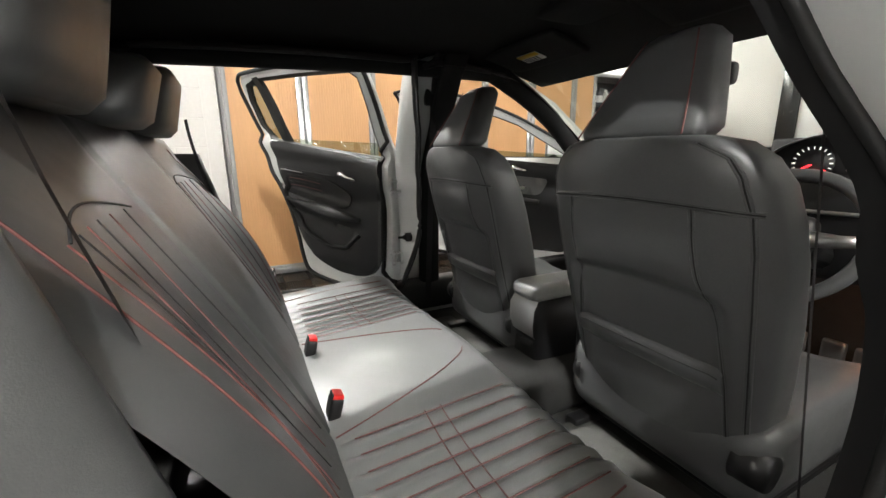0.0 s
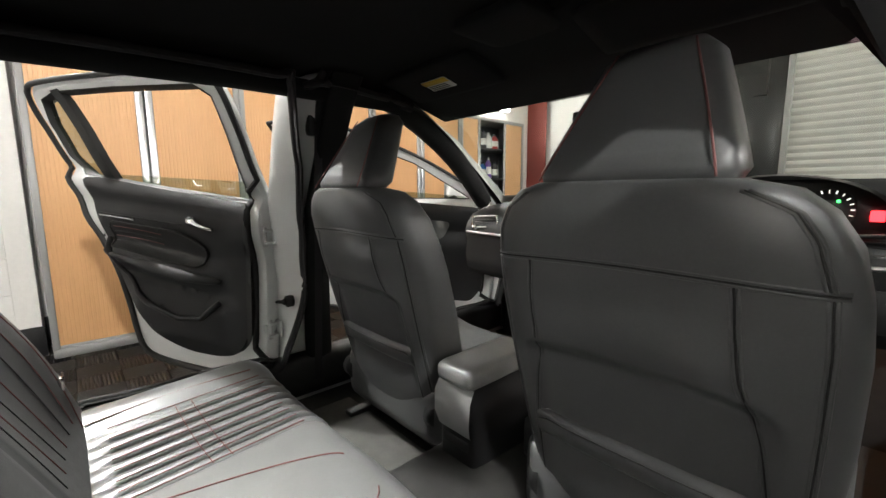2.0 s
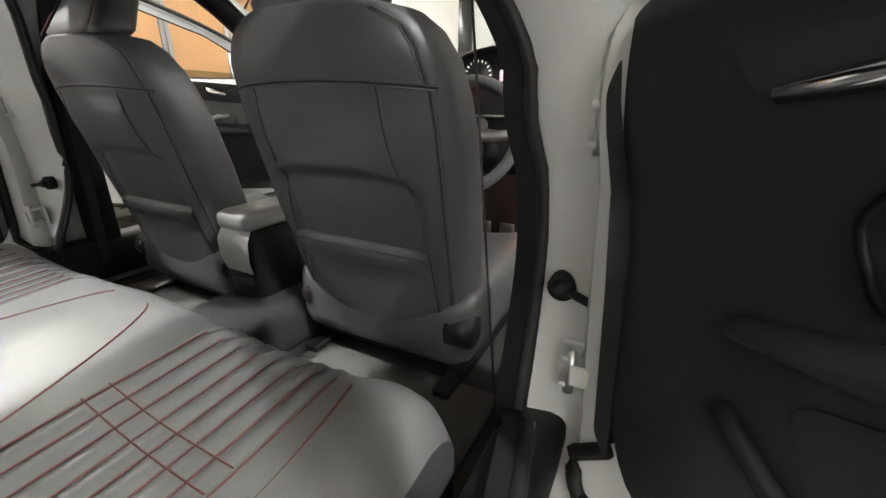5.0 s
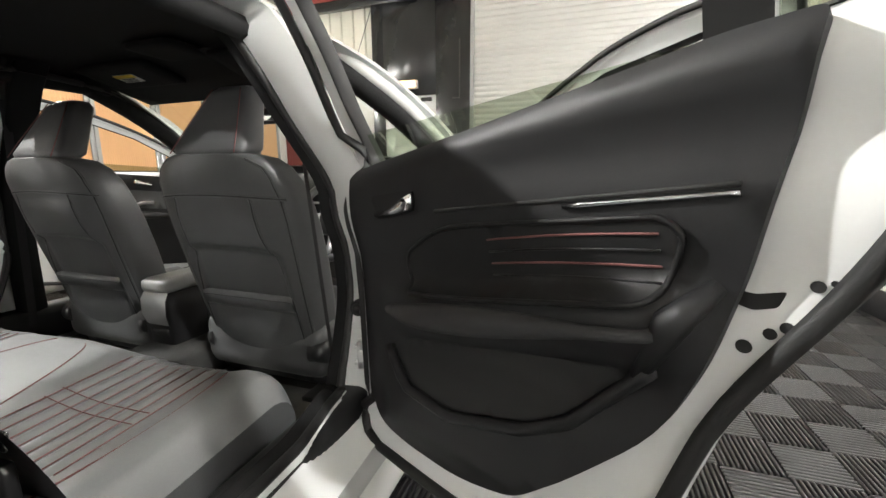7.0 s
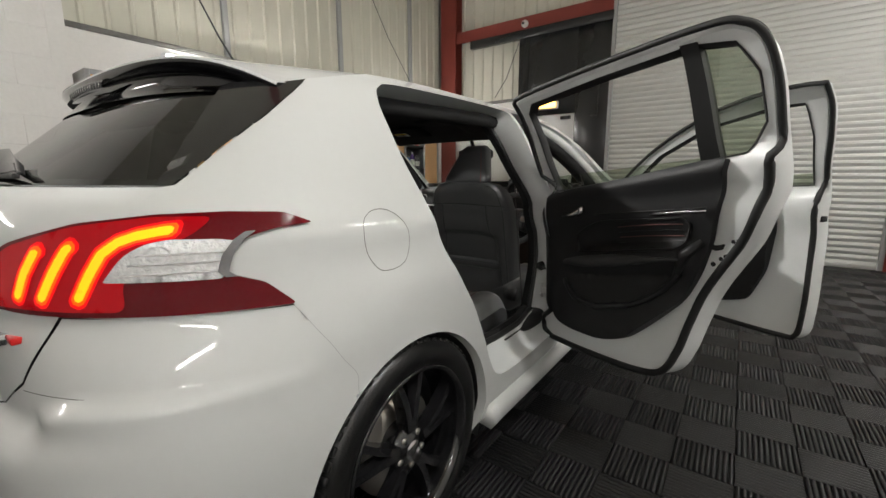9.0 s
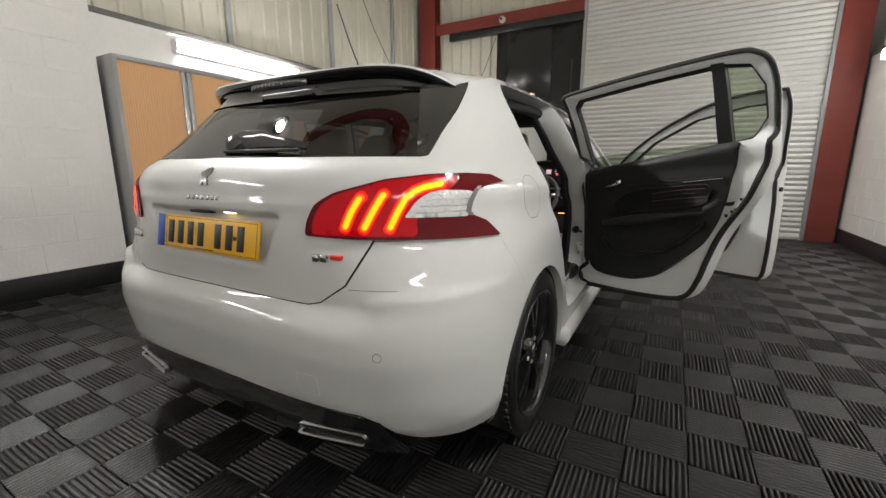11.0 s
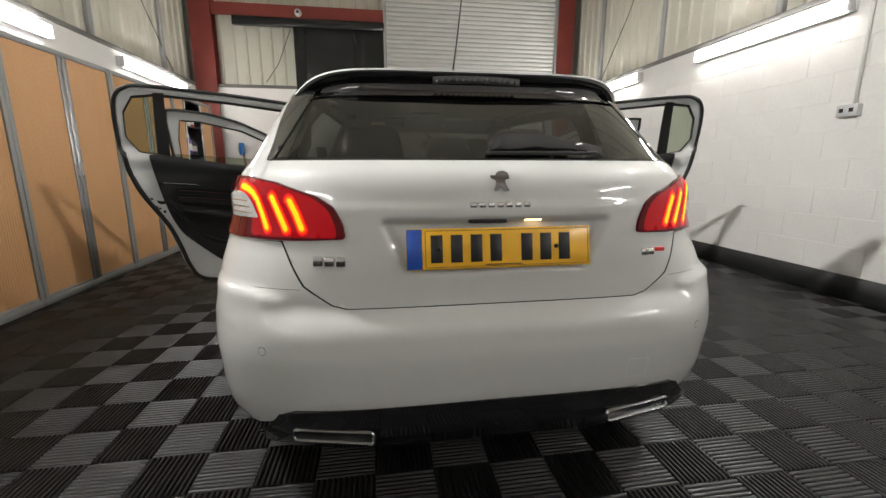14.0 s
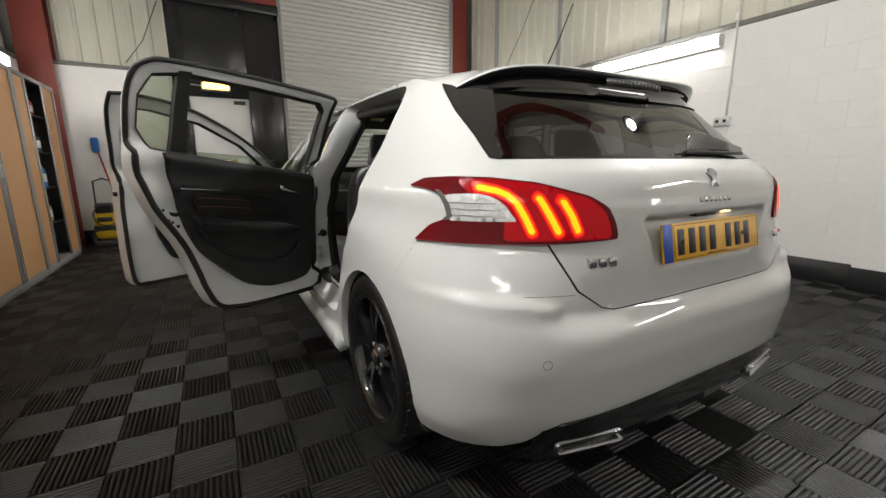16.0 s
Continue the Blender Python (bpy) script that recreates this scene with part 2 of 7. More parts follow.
def cyl(p, q, r, seg=16, r2=None):
    """A capped cylinder or cone from p to q."""
    p, q = Vector(p), Vector(q)
    bm = bmesh.new()
    bmesh.ops.create_cone(bm, cap_ends=True, segments=seg, radius1=r, radius2=r if r2 is None else r2, depth=(q - p).length)
    return moved(bm, Matrix.Translation((p + q) / 2) @ (q - p).to_track_quat("Z", "Y").to_matrix().to_4x4())


def tube(points, r, seg=8, closed=False):
    """A round tube along points; r is a radius or one for each point."""
    pts = [Vector(p) for p in points]
    n = len(pts)
    rs = r if isinstance(r, (list, tuple)) else [r] * n
    bm = bmesh.new()
    rings = []
    up = Vector((0, 0, 1))
    for k, p in enumerate(pts):
        a = pts[(k - 1) % n] if closed or k else p
        b = pts[(k + 1) % n] if closed or k < n - 1 else p
        d = (b - a).normalized()
        side = d.cross(up)
        if side.length < 0.05:
            side = d.cross(Vector((1, 0, 0)))
        side.normalize()
        top = side.cross(d)
        rings.append([bm.verts.new(p + rs[k] * (math.cos(2 * math.pi * j / seg) * side + math.sin(2 * math.pi * j / seg) * top)) for j in range(seg)])
    for k in range(n if closed else n - 1):
        a, b = rings[k], rings[(k + 1) % n]
        for j in range(seg):
            bm.faces.new((a[j], a[(j + 1) % seg], b[(j + 1) % seg], b[j]))
    if not closed:
        bm.faces.new(rings[0])
        bm.faces.new(rings[-1][::-1])
    bmesh.ops.recalc_face_normals(bm, faces=bm.faces)
    return bm


def loft(loops, closed=True, caps=True):
    """Skin over loops of equal length."""
    bm = bmesh.new()
    rings = [[bm.verts.new(p) for p in loop] for loop in loops]
    n = len(rings[0])
    for a, b in zip(rings, rings[1:]):
        for j in range(n if closed else n - 1):
            bm.faces.new((a[j], a[(j + 1) % n], b[(j + 1) % n], b[j]))
    if caps and closed:
        bm.faces.new(rings[0][::-1])
        bm.faces.new(rings[-1])
    bmesh.ops.recalc_face_normals(bm, faces=bm.faces)
    return bm


def soft(lo, hi, r=0.04, n=5, warp=None):
    """A padded block: a box with round edges, cut finely so that warp(Vector) can shape it."""
    bm = bmesh.new()
    bmesh.ops.create_cube(bm, size=2)
    bmesh.ops.subdivide_edges(bm, edges=bm.edges[:], cuts=2 * n + 1, use_grid_fill=True)
    half = [(hi[k] - lo[k]) / 2 for k in range(3)]
    mid = [(hi[k] + lo[k]) / 2 for k in range(3)]
    for v in bm.verts:
        c = Vector([v.co[k] * half[k] for k in range(3)])
        core = Vector([max(-half[k] + r, min(half[k] - r, c[k])) for k in range(3)])
        d = c - core
        if d.length > 1e-9:
            # pull the corner region onto a sphere of radius r
            m = max(abs(d[k]) for k in range(3))
            d = d.normalized() * m
        v.co = core + d + Vector(mid)
        if warp:
            v.co = warp(v.co)
    return bm


def inside(p, poly):
    x, y = p
    hit = False
    j = len(poly) - 1
    for i in range(len(poly)):
        (xi, yi), (xj, yj) = poly[i], poly[j]
        if (yi > y) != (yj > y) and x < (xj - xi) * (y - yi) / (yj - yi) + xi:
            hit = not hit
        j = i
    return hit


def dense(poly, step, closed=True):
    out = []
    n = len(poly)
    for i in range(n if closed else n - 1):
        a, b = poly[i], poly[(i + 1) % n]
        k = max(1, int(math.hypot(b[0] - a[0], b[1] - a[1]) / step + 0.5))
        out += [(a[0] + (b[0] - a[0]) * j / k, a[1] + (b[1] - a[1]) * j / k) for j in range(k)]
    if not closed:
        out.append(poly[-1])
    return out


def rounded(poly, r, seg=5):
    """Round the corners of a polygon; r is one radius or a list."""
    out = []
    n = len(poly)
    for i in range(n):
        rr = r[i] if isinstance(r, (list, tuple)) else r
        p, a, b = Vector(poly[i]), Vector(poly[i - 1]), Vector(poly[(i + 1) % n])
        da, db = (a - p), (b - p)
        t = min(rr, da.length * 0.48, db.length * 0.48)
        if t < 1e-4:
            out.append(tuple(p))
            continue
        p0, p1 = p + da.normalized() * t, p + db.normalized() * t
        for k in range(seg + 1):
            u = k / seg
            out.append(tuple((1 - u) ** 2 * p0 + 2 * u * (1 - u) * p + u * u * p1))
    return out


def curve2(points, n=8):
    """A smooth open curve through points (Catmull-Rom)."""
    pts = [Vector(p) for p in points]
    out = []
    for i in range(len(pts) - 1):
        p0, p1, p2, p3 = pts[max(i - 1, 0)], pts[i], pts[i + 1], pts[min(i + 2, len(pts) - 1)]
        for k in range(n):
            u = k / n
            out.append(tuple(0.5 * ((2 * p1) + (p2 - p0) * u + (2 * p0 - 5 * p1 + 4 * p2 - p3) * u * u + (3 * p1 - p0 - 3 * p2 + p3) * u ** 3)))
    out.append(tuple(pts[-1]))
    return out


def fill(poly, step, holes=()):
    """Triangles inside a polygon, less its holes, over an even net of points: 2D points and faces."""
    from mathutils.geometry import delaunay_2d_cdt
    loops = [poly, *holes]
    pts, edges = [], []
    for loop in loops:
        k = len(pts)
        pts += [Vector(p[:2]) for p in loop]
        edges += [(k + i, k + (i + 1) % len(loop)) for i in range(len(loop))]
    border = np.array([tuple(p) for p in pts])
    x0, y0 = border.min(0)
    x1, y1 = border.max(0)
    row = 0
    y = y0 + step * 0.5
    while y < y1:
        x = x0 + step * (0.5 if row % 2 else 1.0)
        while x < x1:
            if inside((x, y), poly) and not any(inside((x, y), h) for h in holes):
                if ((border - (x, y)) ** 2).sum(1).min() > (0.55 * step) ** 2:
                    pts.append(Vector((x, y)))
            x += step
        y += step * 0.87
        row += 1
    v, _, f, *_ = delaunay_2d_cdt(pts, edges, [], 0, 1e-6)
    keep = []
    for t in f:
        c = (sum(v[i][0] for i in t) / 3, sum(v[i][1] for i in t) / 3)
        if inside(c, poly) and not any(inside(c, h) for h in holes):
            keep.append(tuple(t))
    return [(p[0], p[1]) for p in v], keep


def sheet(name, poly, step, fn, material, parent, holes=(), label="", back=0.0):
    """A panel over a flat outline, laid into space by fn(u, v, depth); back: its thickness, with a rim."""
    pts, faces = fill(poly, step, holes)
    verts = [fn(u, v, 0.0) for u, v in pts]
    if back:
        k = len(verts)
        verts += [fn(u, v, -back) for u, v in pts]
        faces = faces + [tuple(k + i for i in f[::-1]) for f in faces]
        once = {}
        for f in faces[: len(faces) // 2]:
            for i in range(3):
                e = (f[i], f[(i + 1) % 3])
                once[tuple(sorted(e))] = None if tuple(sorted(e)) in once else e
        faces = faces + [(b, a, k + a, k + b) for e in once.values() if e for a, b in [e]]
    me = mesh_of(name, verts, faces)
    ob = add(name, me, material, parent, label)
    if back:
        sharp(ob, 40)
    return ob


def strip(name, loop_a, loop_b, material, parent, closed=True, label="", smooth=True):
    """A band between two rows of 3D points."""
    n = len(loop_a)
    verts = list(loop_a) + list(loop_b)
    faces = [(i, (i + 1) % n, n + (i + 1) % n, n + i) for i in range(n if closed else n - 1)]
    return add(name, mesh_of(name, verts, faces, smooth), material, parent, label)


def flip_x(ob_parent):
    """Mirror all meshes below a thing or part to the other side of the car."""
    for o in ob_parent.children_recursive:
        if o.type == "MESH":
            o.data = o.data.copy()
            o.data.transform(Matrix.Diagonal((-1, 1, 1, 1)))
            o.data.flip_normals()

# ---- the room ----
WX0, WX1, WY0, WY1, TOP = -3.27, 3.29, -3.6, 6.64, 5.0
LEDGE = 2.34


def structure(ob, label):
    return tagged(ob, label=label, kind="structure")


ground = part("floor", box((WX0 - 0.3, WY0 - 0.3, -0.25), (WX1 + 0.3, WY1 + 0.3, -0.016)), GAP)
structure(ground, "dark concrete slab under the black ribbed tiles")

w = part("wall_west", box((WX0 - 0.22, WY0, -0.02), (WX0, WY1, LEDGE)), WALLWHITE, smooth=False)
structure(w, "white painted blockwork wall behind the cabinets")
w = part("wall_east", box((WX1, 0.56, -0.02), (WX1 + 0.22, WY1, LEDGE)), WALLWHITE, smooth=False)
structure(w, "white painted blockwork wall")
w = part("wall_east_pier", box((WX1 - 0.11, WY0, -0.02), (WX1 + 0.22, 0.56, TOP)), WALLWHITE, smooth=False)
structure(w, "white painted projecting wall pier")
w = part("wall_south", box((WX0 - 0.22, WY0 - 0.22, -0.02), (WX1 + 0.22, WY0, TOP)), WALLWHITE, smooth=False)
structure(w, "plain white rear wall")
w = part("wall_west_pier", box((WX0, WY0, -0.02), (WX0 + 0.28, 1.06, TOP)), WALLWHITE, smooth=False)
structure(w, "white painted projecting wall pier")
# front wall: low white block part at the cabinets' side
w = part("wall_north", box((WX0 - 0.22, WY1, -0.02), (-1.68, WY1 + 0.2, LEDGE)), WALLWHITE, smooth=False)
structure(w, "white painted block wall beside the black door surround")
w = part("wall_north_backing", box((WX0 - 0.3, WY1 + 0.22, -0.02), (WX1 + 0.3, WY1 + 0.3, TOP)), CLADDING, smooth=False)
structure(w, "metal cladding outside the shutter")


def cladding(name, x0, y0, x1, y1, z0, z1, label):
    """Trapezoid-ribbed sheeting along a line, ribs upright."""
    a, b = Vector((x0, y0, 0)), Vector((x1, y1, 0))
    d = (b - a).normalized()
    nrm = Vector((-d.y, d.x, 0))
    length = (b - a).length
    prof = []
    s = 0.0
    while s < length:
        for ds, h in ((0.0, 0.0), (0.145, 0.0), (0.16, 0.022), (0.185, 0.022), (0.2, 0.0)):
            if s + ds <= length:
                prof.append((s + ds, h))
        s += 0.2
    loops = [[a + d * u + nrm * h + Vector((0, 0, z)) for u, h in prof] for z in (z0, z1)]
    bm = loft(loops, closed=False)
    ob = part(name, bm, CLADDING, smooth=False)
    return structure(ob, label)


cladding("cladding_west", WX0 - 0.1, WY1, WX0 - 0.1, WY0, LEDGE - 0.02, TOP, "cream ribbed metal wall sheeting above the ledge")
cladding("cladding_east", WX1 + 0.1, WY0, WX1 + 0.1, WY1, LEDGE - 0.02, TOP, "cream ribbed metal wall sheeting above the ledge")
cladding("cladding_north", WX1, WY1 + 0.12, WX0, WY1 + 0.12, LEDGE - 0.3, TOP, "cream ribbed metal wall sheeting above the black surround")
for y in (-2.2, 0.9, 2.55, 4.2, 5.75):
    for side, x in (("west", WX0 - 0.095), ("east", WX1 + 0.095)):
        s = -1 if side == "west" else 1
        post = part("cladding_post", box((min(x, x - s * 0.05), y - 0.03, LEDGE), (max(x, x - s * 0.05), y + 0.03, TOP), 0.004), GREYSTEEL)
        structure(post, "grey steel sheeting rail on the metal wall")

l = part("ledge_west", box((WX0 - 0.2, 1.06, LEDGE), (WX0 + 0.015, WY1 - 0.02, LEDGE + 0.05), 0.006), GREYLEDGE)
structure(l, "grey capping along the top of the block wall")
l = part("ledge_east", box((WX1 - 0.015, 0.56, LEDGE), (WX1 + 0.2, WY1 - 0.02, LEDGE + 0.05), 0.006), GREYLEDGE)
structure(l, "grey capping along the top of the block wall")
l = part("ledge_north", box((WX0, WY1 - 0.015, LEDGE), (-1.69, WY1 + 0.2, LEDGE + 0.05), 0.006), GREYLEDGE)
structure(l, "grey capping along the top of the block wall")

# black band at the foot of the walls
for name, lo, hi in (
    ("baseboard_east", (WX1 - 0.012, 0.56, 0), (WX1, WY1, 0.19)),
    ("baseboard_east_pier", (WX1 - 0.122, WY0, 0), (WX1 - 0.11, 0.572, 0.19)),
    ("baseboard_west", (WX0, 1.06, 0), (WX0 + 0.012, WY1, 0.19)),
    ("baseboard_west_pier", (WX0 + 0.28, WY0, 0), (WX0 + 0.292, 1.072, 0.19)),
    ("baseboard_north", (WX0 + 0.012, WY1 - 0.012, 0), (-1.68, WY1, 0.19)),
    ("baseboard_south", (WX0 + 0.28, WY0, 0), (WX1 - 0.11, WY0 + 0.012, 0.19)),
):
    structure(part(name, box(lo, hi, 0.002, 1), WALLBLACK), "black painted band at the wall's foot")

# roof: sheets on dark purlins and red rafters
r = part("ceiling", box((WX0 - 0.3, WY0 - 0.3, TOP), (WX1 + 0.3, WY1 + 0.3, TOP + 0.1)), CLADDING, smooth=False)
structure(r, "pale metal roof sheeting")
for y in (-2.0, 0.6, 3.2, 5.8):
    structure(part("rafter", join(box((WX0, y - 0.07, TOP - 0.28), (WX1, y + 0.07, TOP - 0.26)), box((WX0, y - 0.008, TOP - 0.26), (WX1, y + 0.008, TOP - 0.02)), box((WX0, y - 0.07, TOP - 0.02), (WX1, y + 0.07, TOP - 0.001))), REDSTEEL, smooth=False), "red oxide steel roof beam")

# red steel frame of the front wall
structure(part("column_west", join(box((-3.26, WY1 - 0.09, 0.0), (-2.93, WY1 - 0.075, TOP)), box((-3.1, WY1 - 0.075, 0), (-3.085, WY1 + 0.1, TOP)), box((-3.26, WY1 + 0.1, 0.0), (-2.93, WY1 + 0.115, TOP))), REDSTEEL, smooth=False), "red oxide steel column above the block wall")
structure(part("column_east", join(box((2.93, WY1 - 0.09, 0.0), (3.24, WY1 - 0.075, TOP)), box((3.08, WY1 - 0.075, 0), (3.095, WY1 + 0.1, TOP))), REDSTEEL, smooth=False), "red oxide steel column beside the roller shutter")
structure(part("beam_north", join(box((-2.93, WY1 - 0.06, 3.44), (-0.2, WY1 - 0.045, 3.63)), box((-2.93, WY1 - 0.045, 3.61), (-0.2, WY1 + 0.1, 3.625))), REDSTEEL, smooth=False), "red oxide steel beam over the black surround")

# black boarded door surround with a white door
sur = new("door_surround")
structure(sur, "gloss black boarded surround with a white door")
part("board", box((-1.68, WY1 - 0.05, 0), (-1.5, WY1, 3.3), 0.003, 1), BLACKBOARD, sur)
part("board", box((-0.7, WY1 - 0.05, 0), (-0.19, WY1, 3.3), 0.003, 1), BLACKBOARD, sur)
part("board", box((-1.5, WY1 - 0.05, 2.06), (-0.7, WY1, 3.3), 0.003, 1), BLACKBOARD, sur)
part("rail", box((-2.62, WY1 - 0.09, 3.3), (-0.19, WY1, 3.43), 0.004, 1), BLACKBOARD, sur)
part("batten", box((-0.36, WY1 - 0.064, 2.0), (-0.345, WY1 - 0.05, 2.75), 0.003, 1), PLASTIC, sur)
part("batten", box((-0.46, WY1 - 0.064, 1.985), (-0.345, WY1 - 0.05, 2.0), 0.003, 1), PLASTIC, sur)
dr = new("door_1")
structure(dr, "plain white flush door with a closer")
part("leaf", box((-1.495, WY1 - 0.03, 0.005), (-0.705, WY1 + 0.01, 2.05), 0.004, 1), DOORWHITE, dr)
part("closer", box((-0.92, WY1 - 0.075, 1.97), (-0.76, WY1 - 0.03, 2.02), 0.006), PLASTIC, dr)
part("door_handle", tube([(-0.78, WY1 - 0.03, 1.02), (-0.78, WY1 - 0.075, 1.02), (-0.90, WY1 - 0.075, 1.02)], 0.009), ALU, dr)

# roller shutter, curved laths
sh = new("roller_shutter")
structure(sh, "galvanised steel roller shutter, rolled down")
zz = []
z = 0.02
while z < TOP - 0.1:
    zz += [(z, 0.0), (z + 0.012, 0.012), (z + 0.035, 0.021), (z + 0.058, 0.012), (z + 0.068, 0.0)]
    z += 0.0725
loops = [[(x, WY1 - 0.02 - h, zv) for zv, h in zz] for x in (-0.17, 2.9)]
me_sh = loft(loops, closed=False)
lath = part("curtain", me_sh, SHUTTER, sh)
sharp(lath, 20)
part("bottom_rail", box((-0.17, WY1 - 0.05, 0.0), (2.9, WY1 - 0.015, 0.05), 0.004), SHUTTER, sh)
part("guide", box((-0.2, WY1 - 0.08, 0), (-0.15, WY1 - 0.01, TOP - 0.05), 0.004), GREYSTEEL, sh)
part("guide", box((2.885, WY1 - 0.08, 0), (2.93, WY1 - 0.01, TOP - 0.05), 0.004), GREYSTEEL, sh)


# tube battens on the side walls
def batten(side, y0, y1, z):
    wx = (WX0 if side < 0 else WX1) - (side * (0.11 if side > 0 else 0.28) if y1 < 0.5 else 0)
    th = new("tube_light")
    tagged(th, label="lit twin fluorescent tube batten on the white wall", category="wall light", group="tube lights along the walls")
    th.location = (wx, (y0 + y1) / 2, z)
    h = (y1 - y0) / 2
    d = -side
    part("diffuser", box((min(d * 0.035, d * 0.09), -h + 0.02, -0.055), (max(d * 0.035, d * 0.09), h - 0.02, 0.055), 0.02, 3), LAMPWHITE if y1 > 0 else LAMPSOUTHWEST if side < 0 else LAMPSOUTHEAST, th)
    part("body", join(box((min(0, d * 0.034), -h, -0.06), (max(0, d * 0.034), h, 0.06), 0.006)), LAMPEND, th)
    for k in (-1, 1):
        part("rim", box((min(d * 0.034, d * 0.056), -h, k * 0.058 - 0.002), (max(d * 0.034, d * 0.056), h, k * 0.058 + 0.002)), LAMPEND, th)
    for e in (-1, 1):
        part("end_cap", box((min(d * 0.034, d * 0.092), e * h - 0.02 * (e > 0), -0.058), (max(d * 0.034, d * 0.092), e * h + 0.02 * (e < 0), 0.058), 0.006), LAMPEND, th)
    return th


def floodlight(side):
    """A round wall floodlight high up, its lens set deep in a black hood turned across the room."""
    th = new("floodlight")
    tagged(th, label="lit round floodlight high on the wall", category="wall light", group="floodlights high on the walls")
    p = Vector((3.14 if side > 0 else -2.82, 0.80, 3.66))
    d = (Vector((-side * 2.9, 1.0, 1.15)) - p).normalized()
    th.matrix_basis = Matrix.Translation(p) @ d.to_track_quat("-Z", "Y").to_matrix().to_4x4()
    ring = lambda r, z: [(r * math.cos(a), r * math.sin(a), z) for a in np.linspace(0, 2 * math.pi, 28, endpoint=False)]
    part("lens", cyl((0, 0, -0.006), (0, 0, -0.001), 0.06, 28), FLOODEAST if side > 0 else FLOODWEST, th, "glowing round lens")
    part("housing", loft([ring(0.068, -0.001), ring(0.10, -0.10), ring(0.112, -0.10), ring(0.112, 0.02), ring(0.09, 0.05), ring(0.05, 0.065)]), PLASTIC, th, "black floodlight housing")
    back = th.matrix_basis.inverted() @ Vector((3.392 if side > 0 else -2.99, 0.80, 3.78))
    part("bracket", tube([(0, 0, 0.06), (0, 0, 0.10), tuple(back)], 0.012, 8), PLASTIC, th)


for side in (-1, 1):
    floodlight(side)
# the southern pair is out of view, added to light the car's tail
for y0, y1 in ((1.83, 3.41), (4.44, 6.04), (-3.0, -1.4)):
    batten(1, y0, y1, 2.245)
    batten(-1, y0, y1, 2.215)

# ---- the car: a white five-door hatchback, tail at y = 0, nose towards +y ----
car = new("car")
tagged(car, label="pearl white five-door hatchback, doors open and tail lamps lit", category="car")

# half width, tail line and corner roundness at each height
ZW = ((0.16, 0.84), (0.22, 0.885), (0.30, 0.905), (0.5, 0.908), (0.7, 0.902), (0.80, 0.8965), (0.86, 0.877), (0.90, 0.871), (0.94, 0.8725), (0.955, 0.8685), (0.97, 0.860), (1.0, 0.846), (1.04, 0.822), (1.1, 0.787), (1.2, 0.74), (1.3, 0.683), (1.36, 0.632), (1.42, 0.55))
ZY = ((0.16, 0.15), (0.28, 0.06), (0.36, 0.025), (0.5, 0.0), (0.575, 0.004), (0.605, 0.016), (0.635, 0.05), (0.7, 0.05), (0.8, 0.04), (0.9, 0.045), (0.98, 0.06), (1.02, 0.085), (1.045, 0.13), (1.27, 0.38), (1.36, 0.48), (1.42, 0.6))
ZN = ((0.16, 4.5), (0.55, 4.6), (0.68, 4.3), (0.8, 3.3), (1.42, 3.3))
YC, YF, YN = 1.0, 3.0, 4.25


def smooth_table(t):
    """Soften a table of (z, value) a little and sample it finely."""
    zs = np.linspace(t[0][0], t[-1][0], 253)
    v = np.interp(zs, [a for a, _ in t], [b for _, b in t])
    k = np.ones(7) / 7
    v2 = np.convolve(np.pad(v, 3, mode="edge"), k, "valid")
    return zs, v2


TW, TY, TN = smooth_table(ZW), smooth_table(ZY), smooth_table(ZN)


def at_z(z):
    return float(np.interp(z, *TW)), float(np.interp(z, *TY)), float(np.interp(z, *TN))


def side_x(y, z):
    """Half width of the body at y, z."""
    w_, y0, n = at_z(z)
    if y < YC:
        r = min(1.0, (YC - y) / (YC - y0))
        return w_ * max(0.0, 1 - r ** n) ** (1 / n)
    if y > YF:
        r = min(1.0, (y - YF) / (YN - YF))
        return w_ * max(0.0, 1 - r ** 3.0) ** (1 / 3.0)
    return w_


def tail_y(x, z):
    w_, y0, n = at_z(z)
    return YC - (YC - y0) * max(0.0, 1 - min(1.0, abs(x) / w_) ** n) ** (1 / n)


ARC = {}


def arc(z):
    """Plan line at a height: arc lengths with their x and y, from the tail's middle forward."""
    key = round(z, 3)
    if key not in ARC:
        w_, y0, n = at_z(z)
        th = np.linspace(0, math.pi / 2, 241)
        x = w_ * np.sin(th) ** (2 / n)
        y = YC - (YC - y0) * np.clip(np.cos(th), 0, 1) ** (2 / n)
        s = np.concatenate([[0], np.cumsum(np.hypot(np.diff(x), np.diff(y)))])
        ARC[key] = (s, x, y)
    return ARC[key]


def s_x(x, z):
    s, xs, _ = arc(z)
    return math.copysign(float(np.interp(abs(x), xs, s)), x)


def s_y(y, z):
    s, _, ys = arc(z)
    return float(np.interp(y, ys, s)) if y < YC else float(s[-1]) + y - YC


